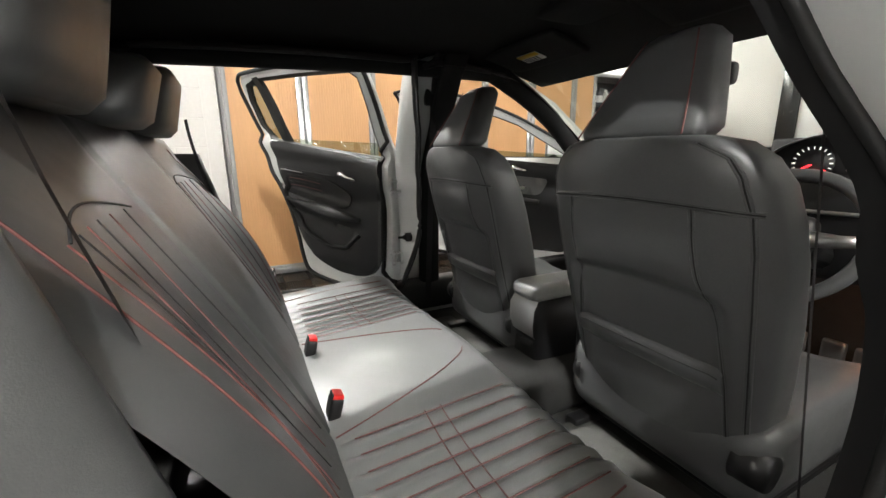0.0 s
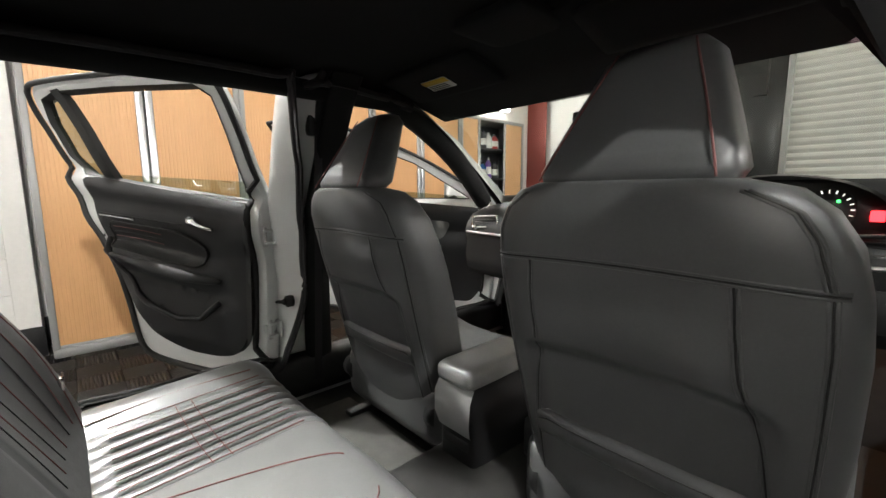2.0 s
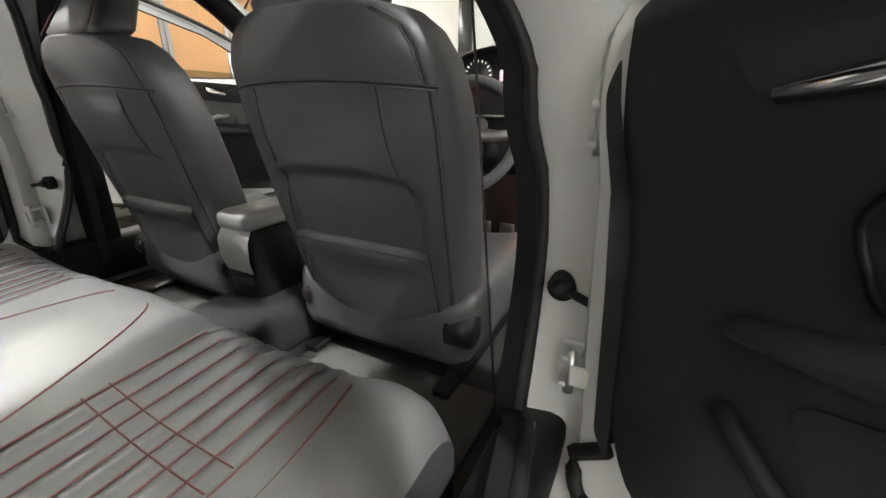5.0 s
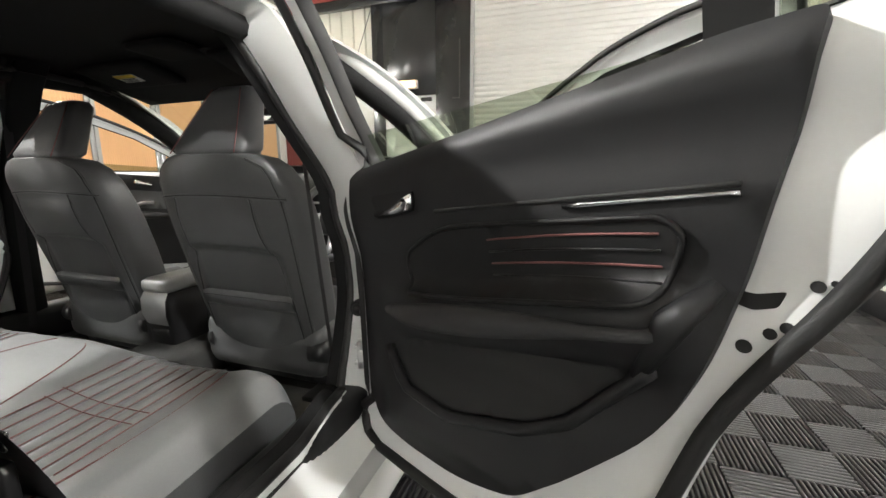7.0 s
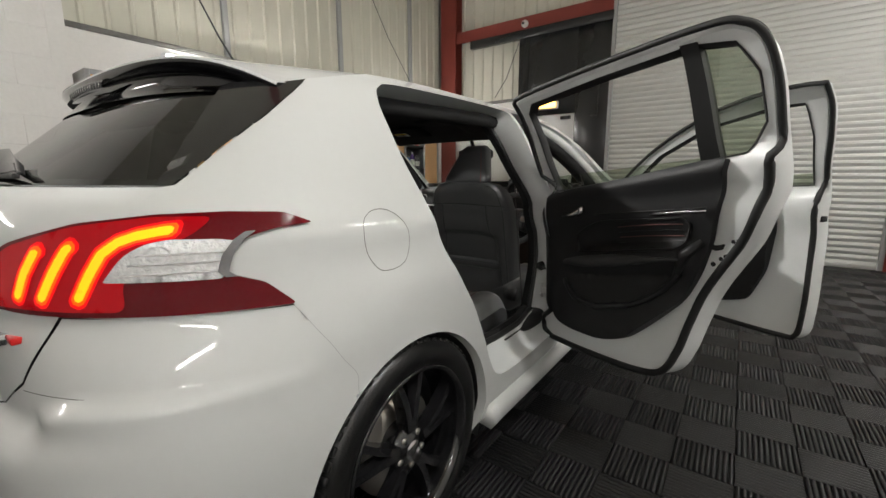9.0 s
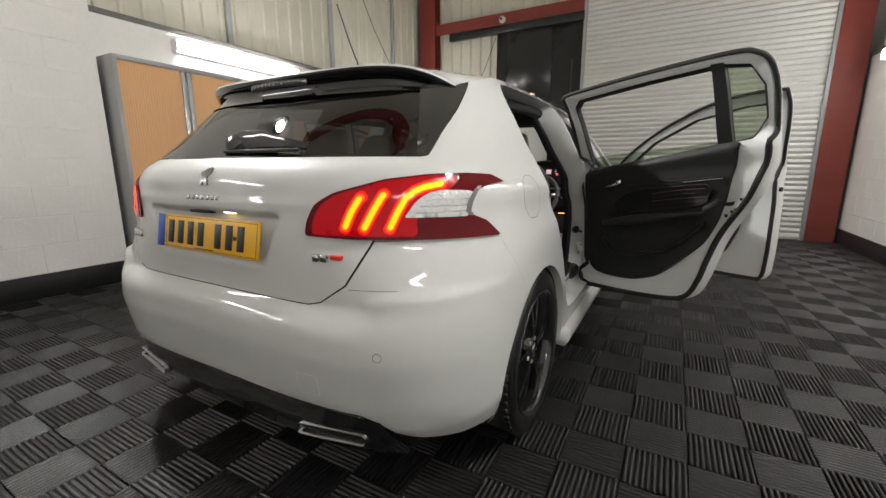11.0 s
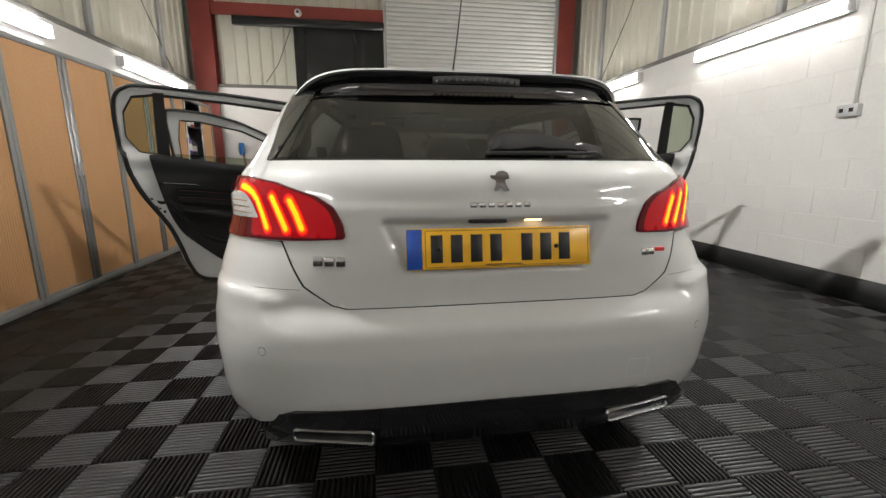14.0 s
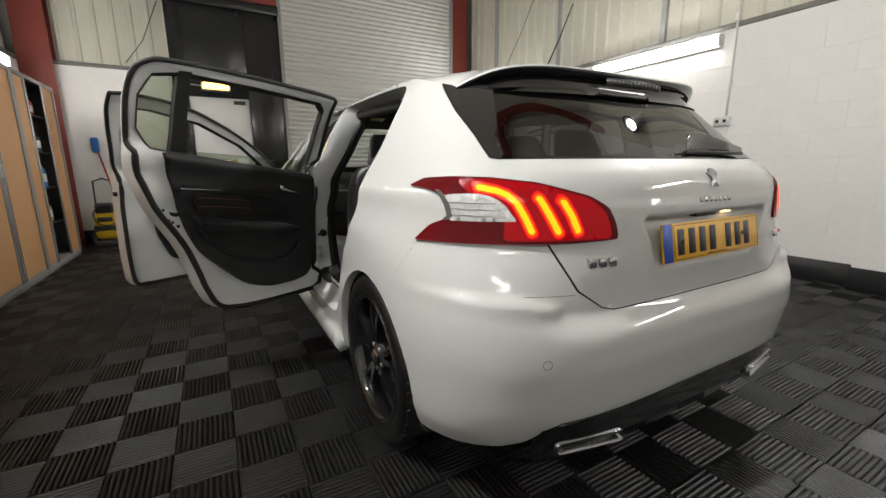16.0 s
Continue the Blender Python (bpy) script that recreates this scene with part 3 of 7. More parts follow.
def on_body(s, z, out=0.0):
    """A point of the outer skin by arc length and height, moved outward."""
    sign = -1 if s < 0 else 1
    ss, xs, ys = arc(z)
    a = abs(s)
    if a > ss[-1]:
        y = YC + a - ss[-1]
        x = side_x(y, z)
        nx, ny = 1.0, 0.0
    else:
        x, y = float(np.interp(a, ss, xs)), float(np.interp(a, ss, ys))
        x2, y2 = float(np.interp(a + 0.004, ss, xs)), float(np.interp(a + 0.004, ss, ys))
        x1, y1 = float(np.interp(max(0, a - 0.004), ss, xs)), float(np.interp(max(0, a - 0.004), ss, ys))
        tx, ty = x2 - x1, y2 - y1
        q = math.hypot(tx, ty) or 1
        nx, ny = ty / q, -tx / q
    return (sign * (x + nx * out), y + ny * out, z)


def SY(points):
    return [(s_y(y, z), z) for y, z in points]


def SX(points):
    return [(s_x(x, z), z) for x, z in points]


# outlines in side view (y, z)
ARCH_Y, ARCH_Z, ARCH_R = 0.752, 0.300, 0.352
FRONT_Y = 3.39


def arch(cy, a0, a1, n=22, r=ARCH_R):
    return [(cy + r * math.cos(radians(a0 + (a1 - a0) * k / n)), ARCH_Z + r * math.sin(radians(a0 + (a1 - a0) * k / n))) for k in range(n + 1)]


REAR_DOOR = curve2([(1.742, 1.352), (1.755, 1.1), (1.772, 0.9), (1.785, 0.7), (1.785, 0.45), (1.77, 0.385)], 6) + curve2([(1.72, 0.362), (1.5, 0.352), (1.28, 0.354), (1.175, 0.38), (1.118, 0.46), (1.085, 0.54), (1.025, 0.665), (0.93, 0.81), (0.886, 0.9), (0.862, 0.97), (0.845, 1.08), (0.832, 1.20), (0.838, 1.28), (0.872, 1.322), (0.96, 1.343), (1.3, 1.358), (1.6, 1.363), (1.72, 1.361)], 6)
FRONT_DOOR = curve2([(2.945, 0.96), (2.975, 0.85), (2.98, 0.6), (2.96, 0.41), (2.92, 0.358)], 5) + curve2([(2.8, 0.34), (2.3, 0.332), (1.92, 0.332), (1.84, 0.35), (1.82, 0.45), (1.815, 0.7), (1.81, 0.9), (1.79, 1.1), (1.772, 1.33), (1.79, 1.36), (1.95, 1.36), (2.25, 1.325), (2.55, 1.215), (2.82, 1.065), (2.92, 0.99)], 6)


def roof_edge(y):
    return float(np.interp(y, (0.55, 0.65, 0.85, 1.1, 1.6, 2.0, 2.25, 2.55, 2.85, 3.05), (1.280, 1.308, 1.357, 1.380, 1.390, 1.385, 1.355, 1.25, 1.10, 1.005)))


# lamp outline (x or y with z); the tips point forward along the flank
LAMP = [(s_x(0.424, 0.836), 0.836), (s_x(0.43, 0.875), 0.875), (s_x(0.452, 0.921), 0.921), (s_x(0.5, 0.951), 0.951), (s_x(0.615, 0.987), 0.987), (s_x(0.70, 1.0), 1.0), (s_y(0.36, 1.002), 1.002), (s_y(0.45, 0.997), 0.997), (s_y(0.50, 0.974), 0.974), (s_y(0.43, 0.968), 0.968), (s_y(0.375, 0.955), 0.955), (s_y(0.345, 0.92), 0.92), (s_y(0.335, 0.89), 0.89), (s_y(0.36, 0.880), 0.880), (s_y(0.395, 0.866), 0.866), (s_y(0.44, 0.818), 0.818), (s_y(0.33, 0.822), 0.822), (s_x(0.7, 0.826), 0.826), (s_x(0.55, 0.829), 0.829)]

# tailgate edge, right half (x, z)
GATE = [(0.43, 0.643), (0.47, 0.653), (0.545, 0.706), (0.575, 0.76), (0.605, 0.825), (0.64, 0.915), (0.672, 1.0), (0.655, 1.046)]


def body_fn(s, z, d):
    return on_body(s, z, d)


def mirror2(poly):
    return [(-a, b) for a, b in poly[::-1]]


# inner dark shell just under the skin: seen only in the shut lines
def under(s, z, d):
    return on_body(s, z, -0.045 + d)


# quarter panel with roof side, one for each flank
gate_edge = [(s_x(x + 0.004, z), z) for x, z in GATE]
q_rear = [gate_edge[i] for i in range(4, 8)]  # beside the tailgate, mostly behind the lamp
fin_edge = [(s_x(0.672, 1.05), 1.05)] + SY([(0.402, 1.12), (0.512, 1.20), (0.600, 1.268)])
sideA = SY([(0.434, 0.815), (0.49, 0.722), (0.545, 0.630)])
archR = SY([p for p in arch(ARCH_Y, 180, -8, 40) if 0.545 < p[0] < 2 ])
quarter = (
    q_rear[:1] + sideA + archR
    + SY([(1.12, 0.165), (1.3, 0.165), (1.8, 0.165), (2.4, 0.165), (2.98, 0.165)])
    + SY([(3.03, 0.30)]) + SY(arch(FRONT_Y, 180, 0, 24)) + SY([(3.76, 0.2), (3.95, 0.2), (4.02, 0.7), (3.7, 0.93), (3.4, 0.965), (3.05, 1.005)])
    + SY([(y, roof_edge(y)) for y in np.linspace(3.0, 0.65, 58)])
    + fin_edge[::-1] + q_rear[::-1][:-1]
)
door_holes = [SY(dense(REAR_DOOR, 0.03)), SY(dense(FRONT_DOOR, 0.03))]
quarter = dense(quarter, 0.02)
for sgn, side in ((1, "right"), (-1, "left")):
    poly = quarter if sgn > 0 else mirror2(quarter)
    holes = door_holes if sgn > 0 else [mirror2(h) for h in door_holes]
    sheet("side_panel", poly, 0.028, body_fn, PAINT, car, holes, "white side panel with open door apertures")

# bumper skin
b_top = [(s_x(x + (0.003 if z > 0.66 else 0), z - 0.003), z - 0.003) for x, z in GATE[:5]]
b_right = b_top[1:] + [(s_x(0.70, 0.822), 0.822), (s_y(0.33, 0.818), 0.818)] + SY([(0.4325, 0.813), (0.4885, 0.7205), (0.5435, 0.631)]) + SY([p for p in arch(ARCH_Y, 180, 100, 26) if p[0] < 0.541][::-1]) + SY([(0.40, 0.235)])
b_bottom = [(s_x(0.80, 0.235), 0.235), (s_x(0.72, 0.25), 0.25), (s_x(0.67, 0.278), 0.278), (s_x(0.635, 0.32), 0.32), (s_x(0.59, 0.342), 0.342), (s_x(0.5, 0.345), 0.345)]
bumper = dense([(0.0, 0.640)] + [b_top[0]] + b_right + b_bottom + [(0.0, 0.348)], 0.02)
bumper = [p for p in bumper if abs(p[0]) > 1e-6]
bumper = bumper + [(0, 0.348)] + mirror2(bumper) + [(0, 0.640)]


def ramp(a, b, v):
    t = max(0.0, min(1.0, (v - a) / (b - a)))
    return t * t * (3 - 2 * t)


def bumper_fn(s, z, d):
    """The bumper's top shelf rises towards the flanks and dies out as a crease."""
    p = on_body(s, z, d)
    a = abs(p[0])
    wx = ramp(0.575, 0.665, a) * (1 - 0.8 * ramp(0.12, 0.36, p[1])) * (1 - ramp(0.36, 0.46, p[1]))
    top = 0.69 - 0.02 * (1 - ramp(0.60, 0.70, a))
    k = (at_z(z)[1] - 0.004) * 0.55 if 0.55 < z else 0.0
    return on_body(s, z, d + wx * max(0.0, k) * (1 - ramp(top - 0.010, top + 0.012, z)))


sheet("rear_bumper", bumper, 0.011, bumper_fn, PAINT, car, (), "smooth white rear bumper")
sensor_at = [(s_x(sg * 0.662, 0.533), 0.533) for sg in (-1, 1)]
for s0, z0 in sensor_at:
    ring_o = [on_body(s0 + 0.0125 * math.cos(a), z0 + 0.0125 * math.sin(a), 0.0008) for a in np.linspace(0, 2 * math.pi, 24, endpoint=False)]
    ring_i = [on_body(s0 + 0.0112 * math.cos(a), z0 + 0.0112 * math.sin(a), 0.0010) for a in np.linspace(0, 2 * math.pi, 24, endpoint=False)]
    strip("parking_sensor", ring_o, ring_i, GAP, car, label="flush parking sensor ring")
tow = rounded([(0.405, 0.385), (0.478, 0.385), (0.478, 0.452), (0.405, 0.452)], 0.008)
strip("tow_cover", [on_body(s_x(x, z), z, 0.0008) for x, z in tow], [on_body(s_x(0.4415 + (x - 0.4415) * 0.965, z), 0.4185 + (z - 0.4185) * 0.965, 0.0009) for x, z in tow], JAMB, car, label="outline of the towing eye cover")

# tailgate with the plate recess


def gate_fn(s, z, d):
    p = on_body(s, z, d)
    x = p[0]
    # recess: deep under the top lip, running out at the bottom
    edge = min((0.886 - z) / 0.010, (z - 0.731) / 0.016)
    lim = 0.268 + (z - 0.733) / 0.153 * 0.067
    edge = min(edge, (lim - abs(x)) / 0.022)
    k = max(0.0, min(1.0, edge))
    k = k * k * (3 - 2 * k)
    depth = 0.008 + 0.026 * max(0, min(1, (z - 0.733) / 0.15))
    # soft swage line under the badge
    lip = 0.0035 * math.exp(-((z - 0.915) / 0.012) ** 2) * (1 if abs(x) < 0.40 else math.exp(-((abs(x) - 0.40) / 0.05) ** 2))
    return (p[0], p[1] + k * depth - lip, p[2])


gr = [(s_x(x - 0.002, z), z) for x, z in GATE]
gate = dense(gr + mirror2(gr), 0.012)
sheet("tailgate", gate, 0.0125, gate_fn, PAINT, car, (), "white tailgate with a recess for the plate")
inner = dense([(s_x(x, z), z) for x, z in ((0.62, 0.60), (0.80, 0.70), (0.80, 0.85), (0.75, 1.0), (0.70, 1.06))] , 0.03, False)
inner = inner + mirror2(inner)
sheet("tail_backing", inner, 0.05, under, GAP, car)

# rear screen, black fins and spoiler
glass_edge = [(s_x(0.648, 1.050), 1.050), (s_x(0.60, 1.15), 1.15), (s_x(0.555, 1.245), 1.245), (s_x(0.54, 1.275), 1.275)]
gl = dense(glass_edge + mirror2(glass_edge), 0.03)
screen = sheet("rear_window", gl, 0.04, lambda s, z, d: on_body(s, z, -0.004 + d), GLASSREAR, car, (), "dark tinted rear window")
screen.visible_shadow = False
for sgn in (1, -1):
    fin = [(s_x(0.668, 1.05), 1.05)] + [(a - 0.004, b) for a, b in fin_edge[1:]] + SY([(0.645, 1.306), (0.59, 1.292)]) + [(s_x(0.55, 1.285), 1.285)] + glass_edge[::-1]
    fin = dense(fin if sgn > 0 else mirror2(fin), 0.02)
    sheet("window_fin", fin, 0.03, body_fn, BLACKGLOSS, car, (), "gloss black fin beside the rear window")


def roof_z(x, y):
    zc = float(np.interp(y, (0.36, 0.45, 0.6, 0.84, 1.2, 1.7, 2.05, 2.2), (1.338, 1.358, 1.385, 1.415, 1.440, 1.452, 1.444, 1.43)))
    ye = max(y, 0.6)
    ze = roof_edge(ye)
    xe = side_x(ye, ze)
    k = max(0.0, min(1.0, (0.85 - y) / 0.35))
    ze -= 0.008 * k
    if y < 0.6:
        ze = ze - (0.6 - y) * 0.03
    r = min(1.0, abs(x) / xe)
    return ze + (zc - ze) * max(0.0, 1 - r ** (2.6 + 3.2 * k))


def spoiler_y(x):
    return 0.368 + 0.05 * (abs(x) / 0.6) ** 2 + 0.16 * (abs(x) / 0.64) ** 5


def roof_half(y):
    ye = max(y, 0.6)
    return side_x(ye, roof_edge(ye))


rows = []
NX = 40
for k in range(46):
    u = k / 45
    row = []
    for j in range(NX + 1):
        c = -1 + 2 * j / NX
        c = math.copysign(abs(c) ** 0.8, c)
        xr = c * 0.632
        ys = spoiler_y(xr)
        y = ys + (2.12 - ys) * u
        xe = roof_half(y)
        x = c * xe
        row.append((x, y, roof_z(x, y)))
    rows.append(row)
part("roof", loft(rows, closed=False), PAINT, car, "white roof running out into a spoiler")
rows2 = [[(x * 0.97, y + 0.006, z - 0.035) for x, y, z in row] for row in rows[::3]]
part("roof_lining", loft(rows2, closed=False), HEADLINER, car, "black cloth headliner")
# spoiler lip: rounded white edge, black underside leading to the glass
tip = [rows[0][j] for j in range(NX + 1)]
lip1 = [(x, y - 0.0025, z - 0.002) for x, y, z in tip]
lip2 = [(x, y - 0.003, z - 0.006) for x, y, z in tip]
lip3 = [(x * 0.998, y - 0.002, z - 0.016) for x, y, z in tip]
lip3b = [(x * 0.992, y + 0.010, z - 0.030) for x, y, z in tip]
part("spoiler_edge", loft([tip, lip1, lip2], closed=False), PAINT, car)
under_glass = []
for j in range(NX + 1):
    x = tip[j][0] * 0.88
    z = 1.258
    under_glass.append((x, tail_y(x, z) - 0.002, z))
lip4 = [(x * 0.975, y + 0.035, z - 0.036) for x, y, z in tip]
part("spoiler_underside", loft([lip2, lip3, lip3b, lip4, under_glass], closed=False), BLACKGLOSS, car, "gloss black panel under the spoiler")
bl = [[(x, 0.368 + 0.05 * (x / 0.6) ** 2 + 0.004 + dy, 1.338 - 0.026 - 0.25 * x * x + dz) for x in np.linspace(-0.148, 0.148, 16)] for dy, dz in ((-0.006, 0.012), (-0.010, 0.0), (-0.002, -0.012))]
part("high_brake_lamp", loft(bl, closed=False), SMOKELENS, car, "unlit smoked high-level brake lamp")
for k in range(14):
    x = -0.135 + 0.27 * k / 13
    y = 0.368 + 0.05 * (x / 0.6) ** 2 - 0.0075
    part("brake_lamp_cell", box((x - 0.007, y - 0.001, 1.3025 - 0.25 * x * x), (x + 0.007, y + 0.004, 1.3185 - 0.25 * x * x), 0.002, 1), SMOKELENS, car)

# aerial
part("aerial_base", soft((-0.022, 0.80, 1.405), (0.022, 0.88, 1.432), 0.01, 2), PLASTIC, car)
part("aerial", tube([(0, 0.845, 1.425), (0.004, 0.76, 1.55), (0.008, 0.69, 1.675)], [0.004, 0.0032, 0.0026], 6), PLASTIC, car, "thin black whip aerial")


# tail lamps: three claw-shaped light bars, the outer one bent over forward at its top
LIGHT_BARS = (
    ((0.532, 0.846), (0.552, 0.902), (0.569, 0.937), (0.583, 0.950)),
    ((0.577, 0.844), (0.602, 0.904), (0.619, 0.943), (0.631, 0.958)),
    ((0.635, 0.844), (0.653, 0.900), (0.667, 0.936), (0.682, 0.955), (0.698, 0.965), (0.720, 0.972), (0.737, 0.975)),
)


def light_band(line, wide, cut):
    """Outline of a bar of even width along a bent line (x, z), its ends drawn in by cut."""
    pts = dense([(s_x(x, z), z) for x, z in line], 0.006, False)
    pts = [p for p in pts if math.dist(p, pts[0]) >= cut and math.dist(p, pts[-1]) >= cut]
    one, two = [], []
    for k, (u, v) in enumerate(pts):
        (u0, v0), (u1, v1) = pts[max(0, k - 3)], pts[min(len(pts) - 1, k + 3)]
        l = math.dist((u0, v0), (u1, v1))
        end = min(math.dist((u, v), pts[0]), math.dist((u, v), pts[-1])) / (0.9 * wide)
        w_ = wide * (0.45 + 0.55 * math.sqrt(max(0.0, 1 - (1 - min(1.0, end)) ** 2)))
        n = ((v1 - v0) / l * w_, -(u1 - u0) / l * w_)
        one.append((u + n[0], v + n[1]))
        two.append((u - n[0], v - n[1]))
    return one + two[::-1]


for sgn in (1, -1):
    lamp = new("tail_lamp")
    lamp.parent = car
    lamp["label"] = "dark red tail lamp with three lit claw bars"
    mir = (lambda p: p) if sgn > 0 else mirror2
    sheet("lens", dense(mir(rounded(LAMP, 0.012, 3)), 0.012), 0.016, lambda s, z, d: on_body(s, z, 0.008 + d), REDLENS, lamp, back=0.02)
    halo = [(s_x(0.445, 0.8395), 0.8395), (s_x(0.70, 0.835), 0.835), (s_x(0.690, 0.88), 0.88), (s_x(0.71, 0.935), 0.935), (s_x(0.75, 0.962), 0.962), (s_x(0.755, 0.994), 0.994), (s_x(0.70, 0.996), 0.996), (s_x(0.615, 0.982), 0.982), (s_x(0.503, 0.9445), 0.9445), (s_x(0.466, 0.915), 0.915), (s_x(0.449, 0.874), 0.874)]
    sheet("lit_lens", dense(mir(rounded(halo, 0.02, 4)), 0.012), 0.016, lambda s, z, d: on_body(s, z, 0.0093 + d), REDGLOW, lamp, label="red lens glowing round the bars")
    for line in LIGHT_BARS:
        for name, wide, cut, out, stuff, words in LIGHT_LAYERS:
            sheet(name, dense(mir(light_band(line, wide, cut)), 0.01), 0.012, lambda s, z, d, out=out: on_body(s, z, out + d), stuff, lamp, label=words)
    clear = [(s_x(0.732, 0.957), 0.957), (s_y(0.335, 0.953), 0.954), (s_y(0.362, 0.948), 0.948), (s_y(0.342, 0.90), 0.90), (s_y(0.330, 0.884), 0.882), (s_x(0.668, 0.886), 0.886), (s_x(0.687, 0.925), 0.925), (s_x(0.699, 0.940), 0.940), (s_x(0.713, 0.951), 0.951)]
    sheet("clear_lens", dense(mir(rounded(clear, 0.006, 3)), 0.01), 0.012, lambda s, z, d: on_body(s, z, 0.0102 + d), CLEARLENS, lamp, label="clear reversing and indicator lens")
    bez = [(s_y(0.392, 0.9655), 0.9655), (s_y(0.372, 0.953), 0.953), (s_y(0.350, 0.925), 0.925), (s_y(0.341, 0.895), 0.895), (s_y(0.352, 0.884), 0.884)]
    bez = dense([(sgn * a, b) for a, b in bez], 0.006, False)
    strip("lens_bezel", [on_body(a, b, 0.0125) for a, b in bez], [on_body(a - sgn * 0.018, b, 0.0128) for a, b in bez], DARKCHROME, lamp, closed=False, label="smoked edge of the clear lens")
    sc, z0, r0 = s_x(0.725, 0.93), 0.930, 0.017
    bowl = [(sgn * (sc + r0 * 1.25 * math.cos(a)), z0 + r0 * math.sin(a)) for a in np.linspace(0, 2 * math.pi, 20, endpoint=False)]
    sheet("reflector_bowl", bowl, 0.006, lambda s, z, d: on_body(s, z, 0.0118 - 0.005 * max(0.0, 1 - ((abs(s) - sc) ** 2 / 1.56 + (z - z0) ** 2) / r0 ** 2)), CLEARLENS, lamp, label="bright round reflector")
    for k in range(3):
        zz0 = 0.896 + 0.017 * k
        line = [(s_x(0.688 + 0.008 * k, zz0), zz0), (s_y(0.338, zz0), zz0), (s_y(0.338, zz0 + 0.0025), zz0 + 0.0025), (s_x(0.688 + 0.008 * k, zz0 + 0.0025), zz0 + 0.0025)]
        sheet("lens_rib", dense(mir(line), 0.02), 0.03, lambda s, z, d: on_body(s, z, 0.0118 + d), CHROME, lamp)

# diffuser and tailpipe trims
dif = [(0.0, 0.349), (0.595, 0.3445), (0.638, 0.322), (0.672, 0.28), (0.715, 0.252), (0.70, 0.215), (0.45, 0.19), (0.0, 0.185)]


def dif_fn(x, z, d):
    zz = max(0.2, z)
    return (x, tail_y(x, max(z, 0.33)) + 0.004 + 0.05 * max(0, (0.27 - z) / 0.1) ** 1.5 - d, z)


dpoly = dense(dif + [(-x, z) for x, z in dif[::-1]][1:-1], 0.03)
sheet("diffuser", dpoly, 0.03, dif_fn, BLACKGLOSS, car, (), "gloss black lower diffuser")
edge_pts = [(x, tail_y(x, 0.345) + 0.003, 0.3435 - 0.010 * (abs(x) / 0.6) ** 6) for x in np.linspace(-0.60, 0.60, 41)]
part("diffuser_bead", tube(edge_pts, 0.0045, 6), BLACKGLOSS, car, "glossy bead along the bumper's lower edge")
for sgn in (1, -1):
    pipe = new("tailpipe_trim")
    pipe.parent = car
    outer = rounded([(0.362, 0.226), (0.605, 0.243), (0.602, 0.280), (0.366, 0.266)], 0.018, 4)
    inner_ = rounded([(0.3655, 0.2293), (0.6015, 0.2463), (0.5987, 0.277), (0.3695, 0.263)], 0.0155, 4)
    yy = lambda x: tail_y(x, 0.33) - 0.006
    A = [(sgn * x, yy(x), z) for x, z in outer]
    B = [(sgn * x, yy(x), z) for x, z in inner_]
    C = [(sgn * x, yy(x) + 0.03, z) for x, z in inner_]
    D = [(sgn * x, yy(x) + 0.05, z) for x, z in outer]
    part("rim", loft([D, A, B, C], caps=False), DARKCHROME, pipe, "flat chrome tailpipe trim")
    part("pipe_inside", loft([[(a[0], a[1] + 0.004, a[2]) for a in C], [(a[0], a[1] + 0.02, a[2]) for a in C]]), PLASTIC, pipe)

# number plate with its blue band; characters are plain bars
plate = new("number_plate")
plate.parent = car
plate["label"] = "yellow rear number plate with a blue band"
tilt = Matrix.Translation((0, 0.040, 0.807)) @ Matrix.Rotation(radians(-10), 4, "X")
part("plate", moved(box((-0.265, -0.004, -0.056), (0.265, 0.004, 0.056), 0.003), tilt), YELLOWPLATE, plate)
part("blue_band", moved(box((-0.264, -0.0052, -0.0545), (-0.222, -0.004, 0.0545), 0.001, 1), tilt), BLUEBAND, plate)
for k in range(7):
    x = -0.182 + 0.0555 * k + (0.034 if k > 3 else 0)
    part("character_bar", moved(box((x - 0.0165, -0.0052, -0.038), (x + 0.0165, -0.004, 0.038), 0.001, 1), tilt), INK, plate)
part("border", moved(join(box((-0.212, -0.0047, -0.0505), (0.256, -0.004, -0.0490)), box((-0.212, -0.0047, 0.049), (0.256, -0.004, 0.0505)), box((-0.2135, -0.0047, -0.05), (-0.212, -0.004, 0.05)), box((0.256, -0.0047, -0.05), (0.2575, -0.004, 0.05))), tilt), INK, plate)
part("maker_bar", moved(box((-0.045, -0.0048, -0.0475), (0.06, -0.004, -0.0445)), tilt), INK, plate)
for x in (-0.175, 0.16):
    part("plate_screw", moved(cyl((x, -0.008, 0.0), (x, -0.003, 0.0), 0.006, 10), tilt), INK, plate)
part("plate_lamp", box((0.075, 0.062, 0.878), (0.125, 0.078, 0.886), 0.003), ORANGEGLOW, car, "lit plate lamp under the recess lip")
part("boot_release", box((-0.09, 0.052, 0.874), (0.02, 0.075, 0.886), 0.004), PLASTIC, car)

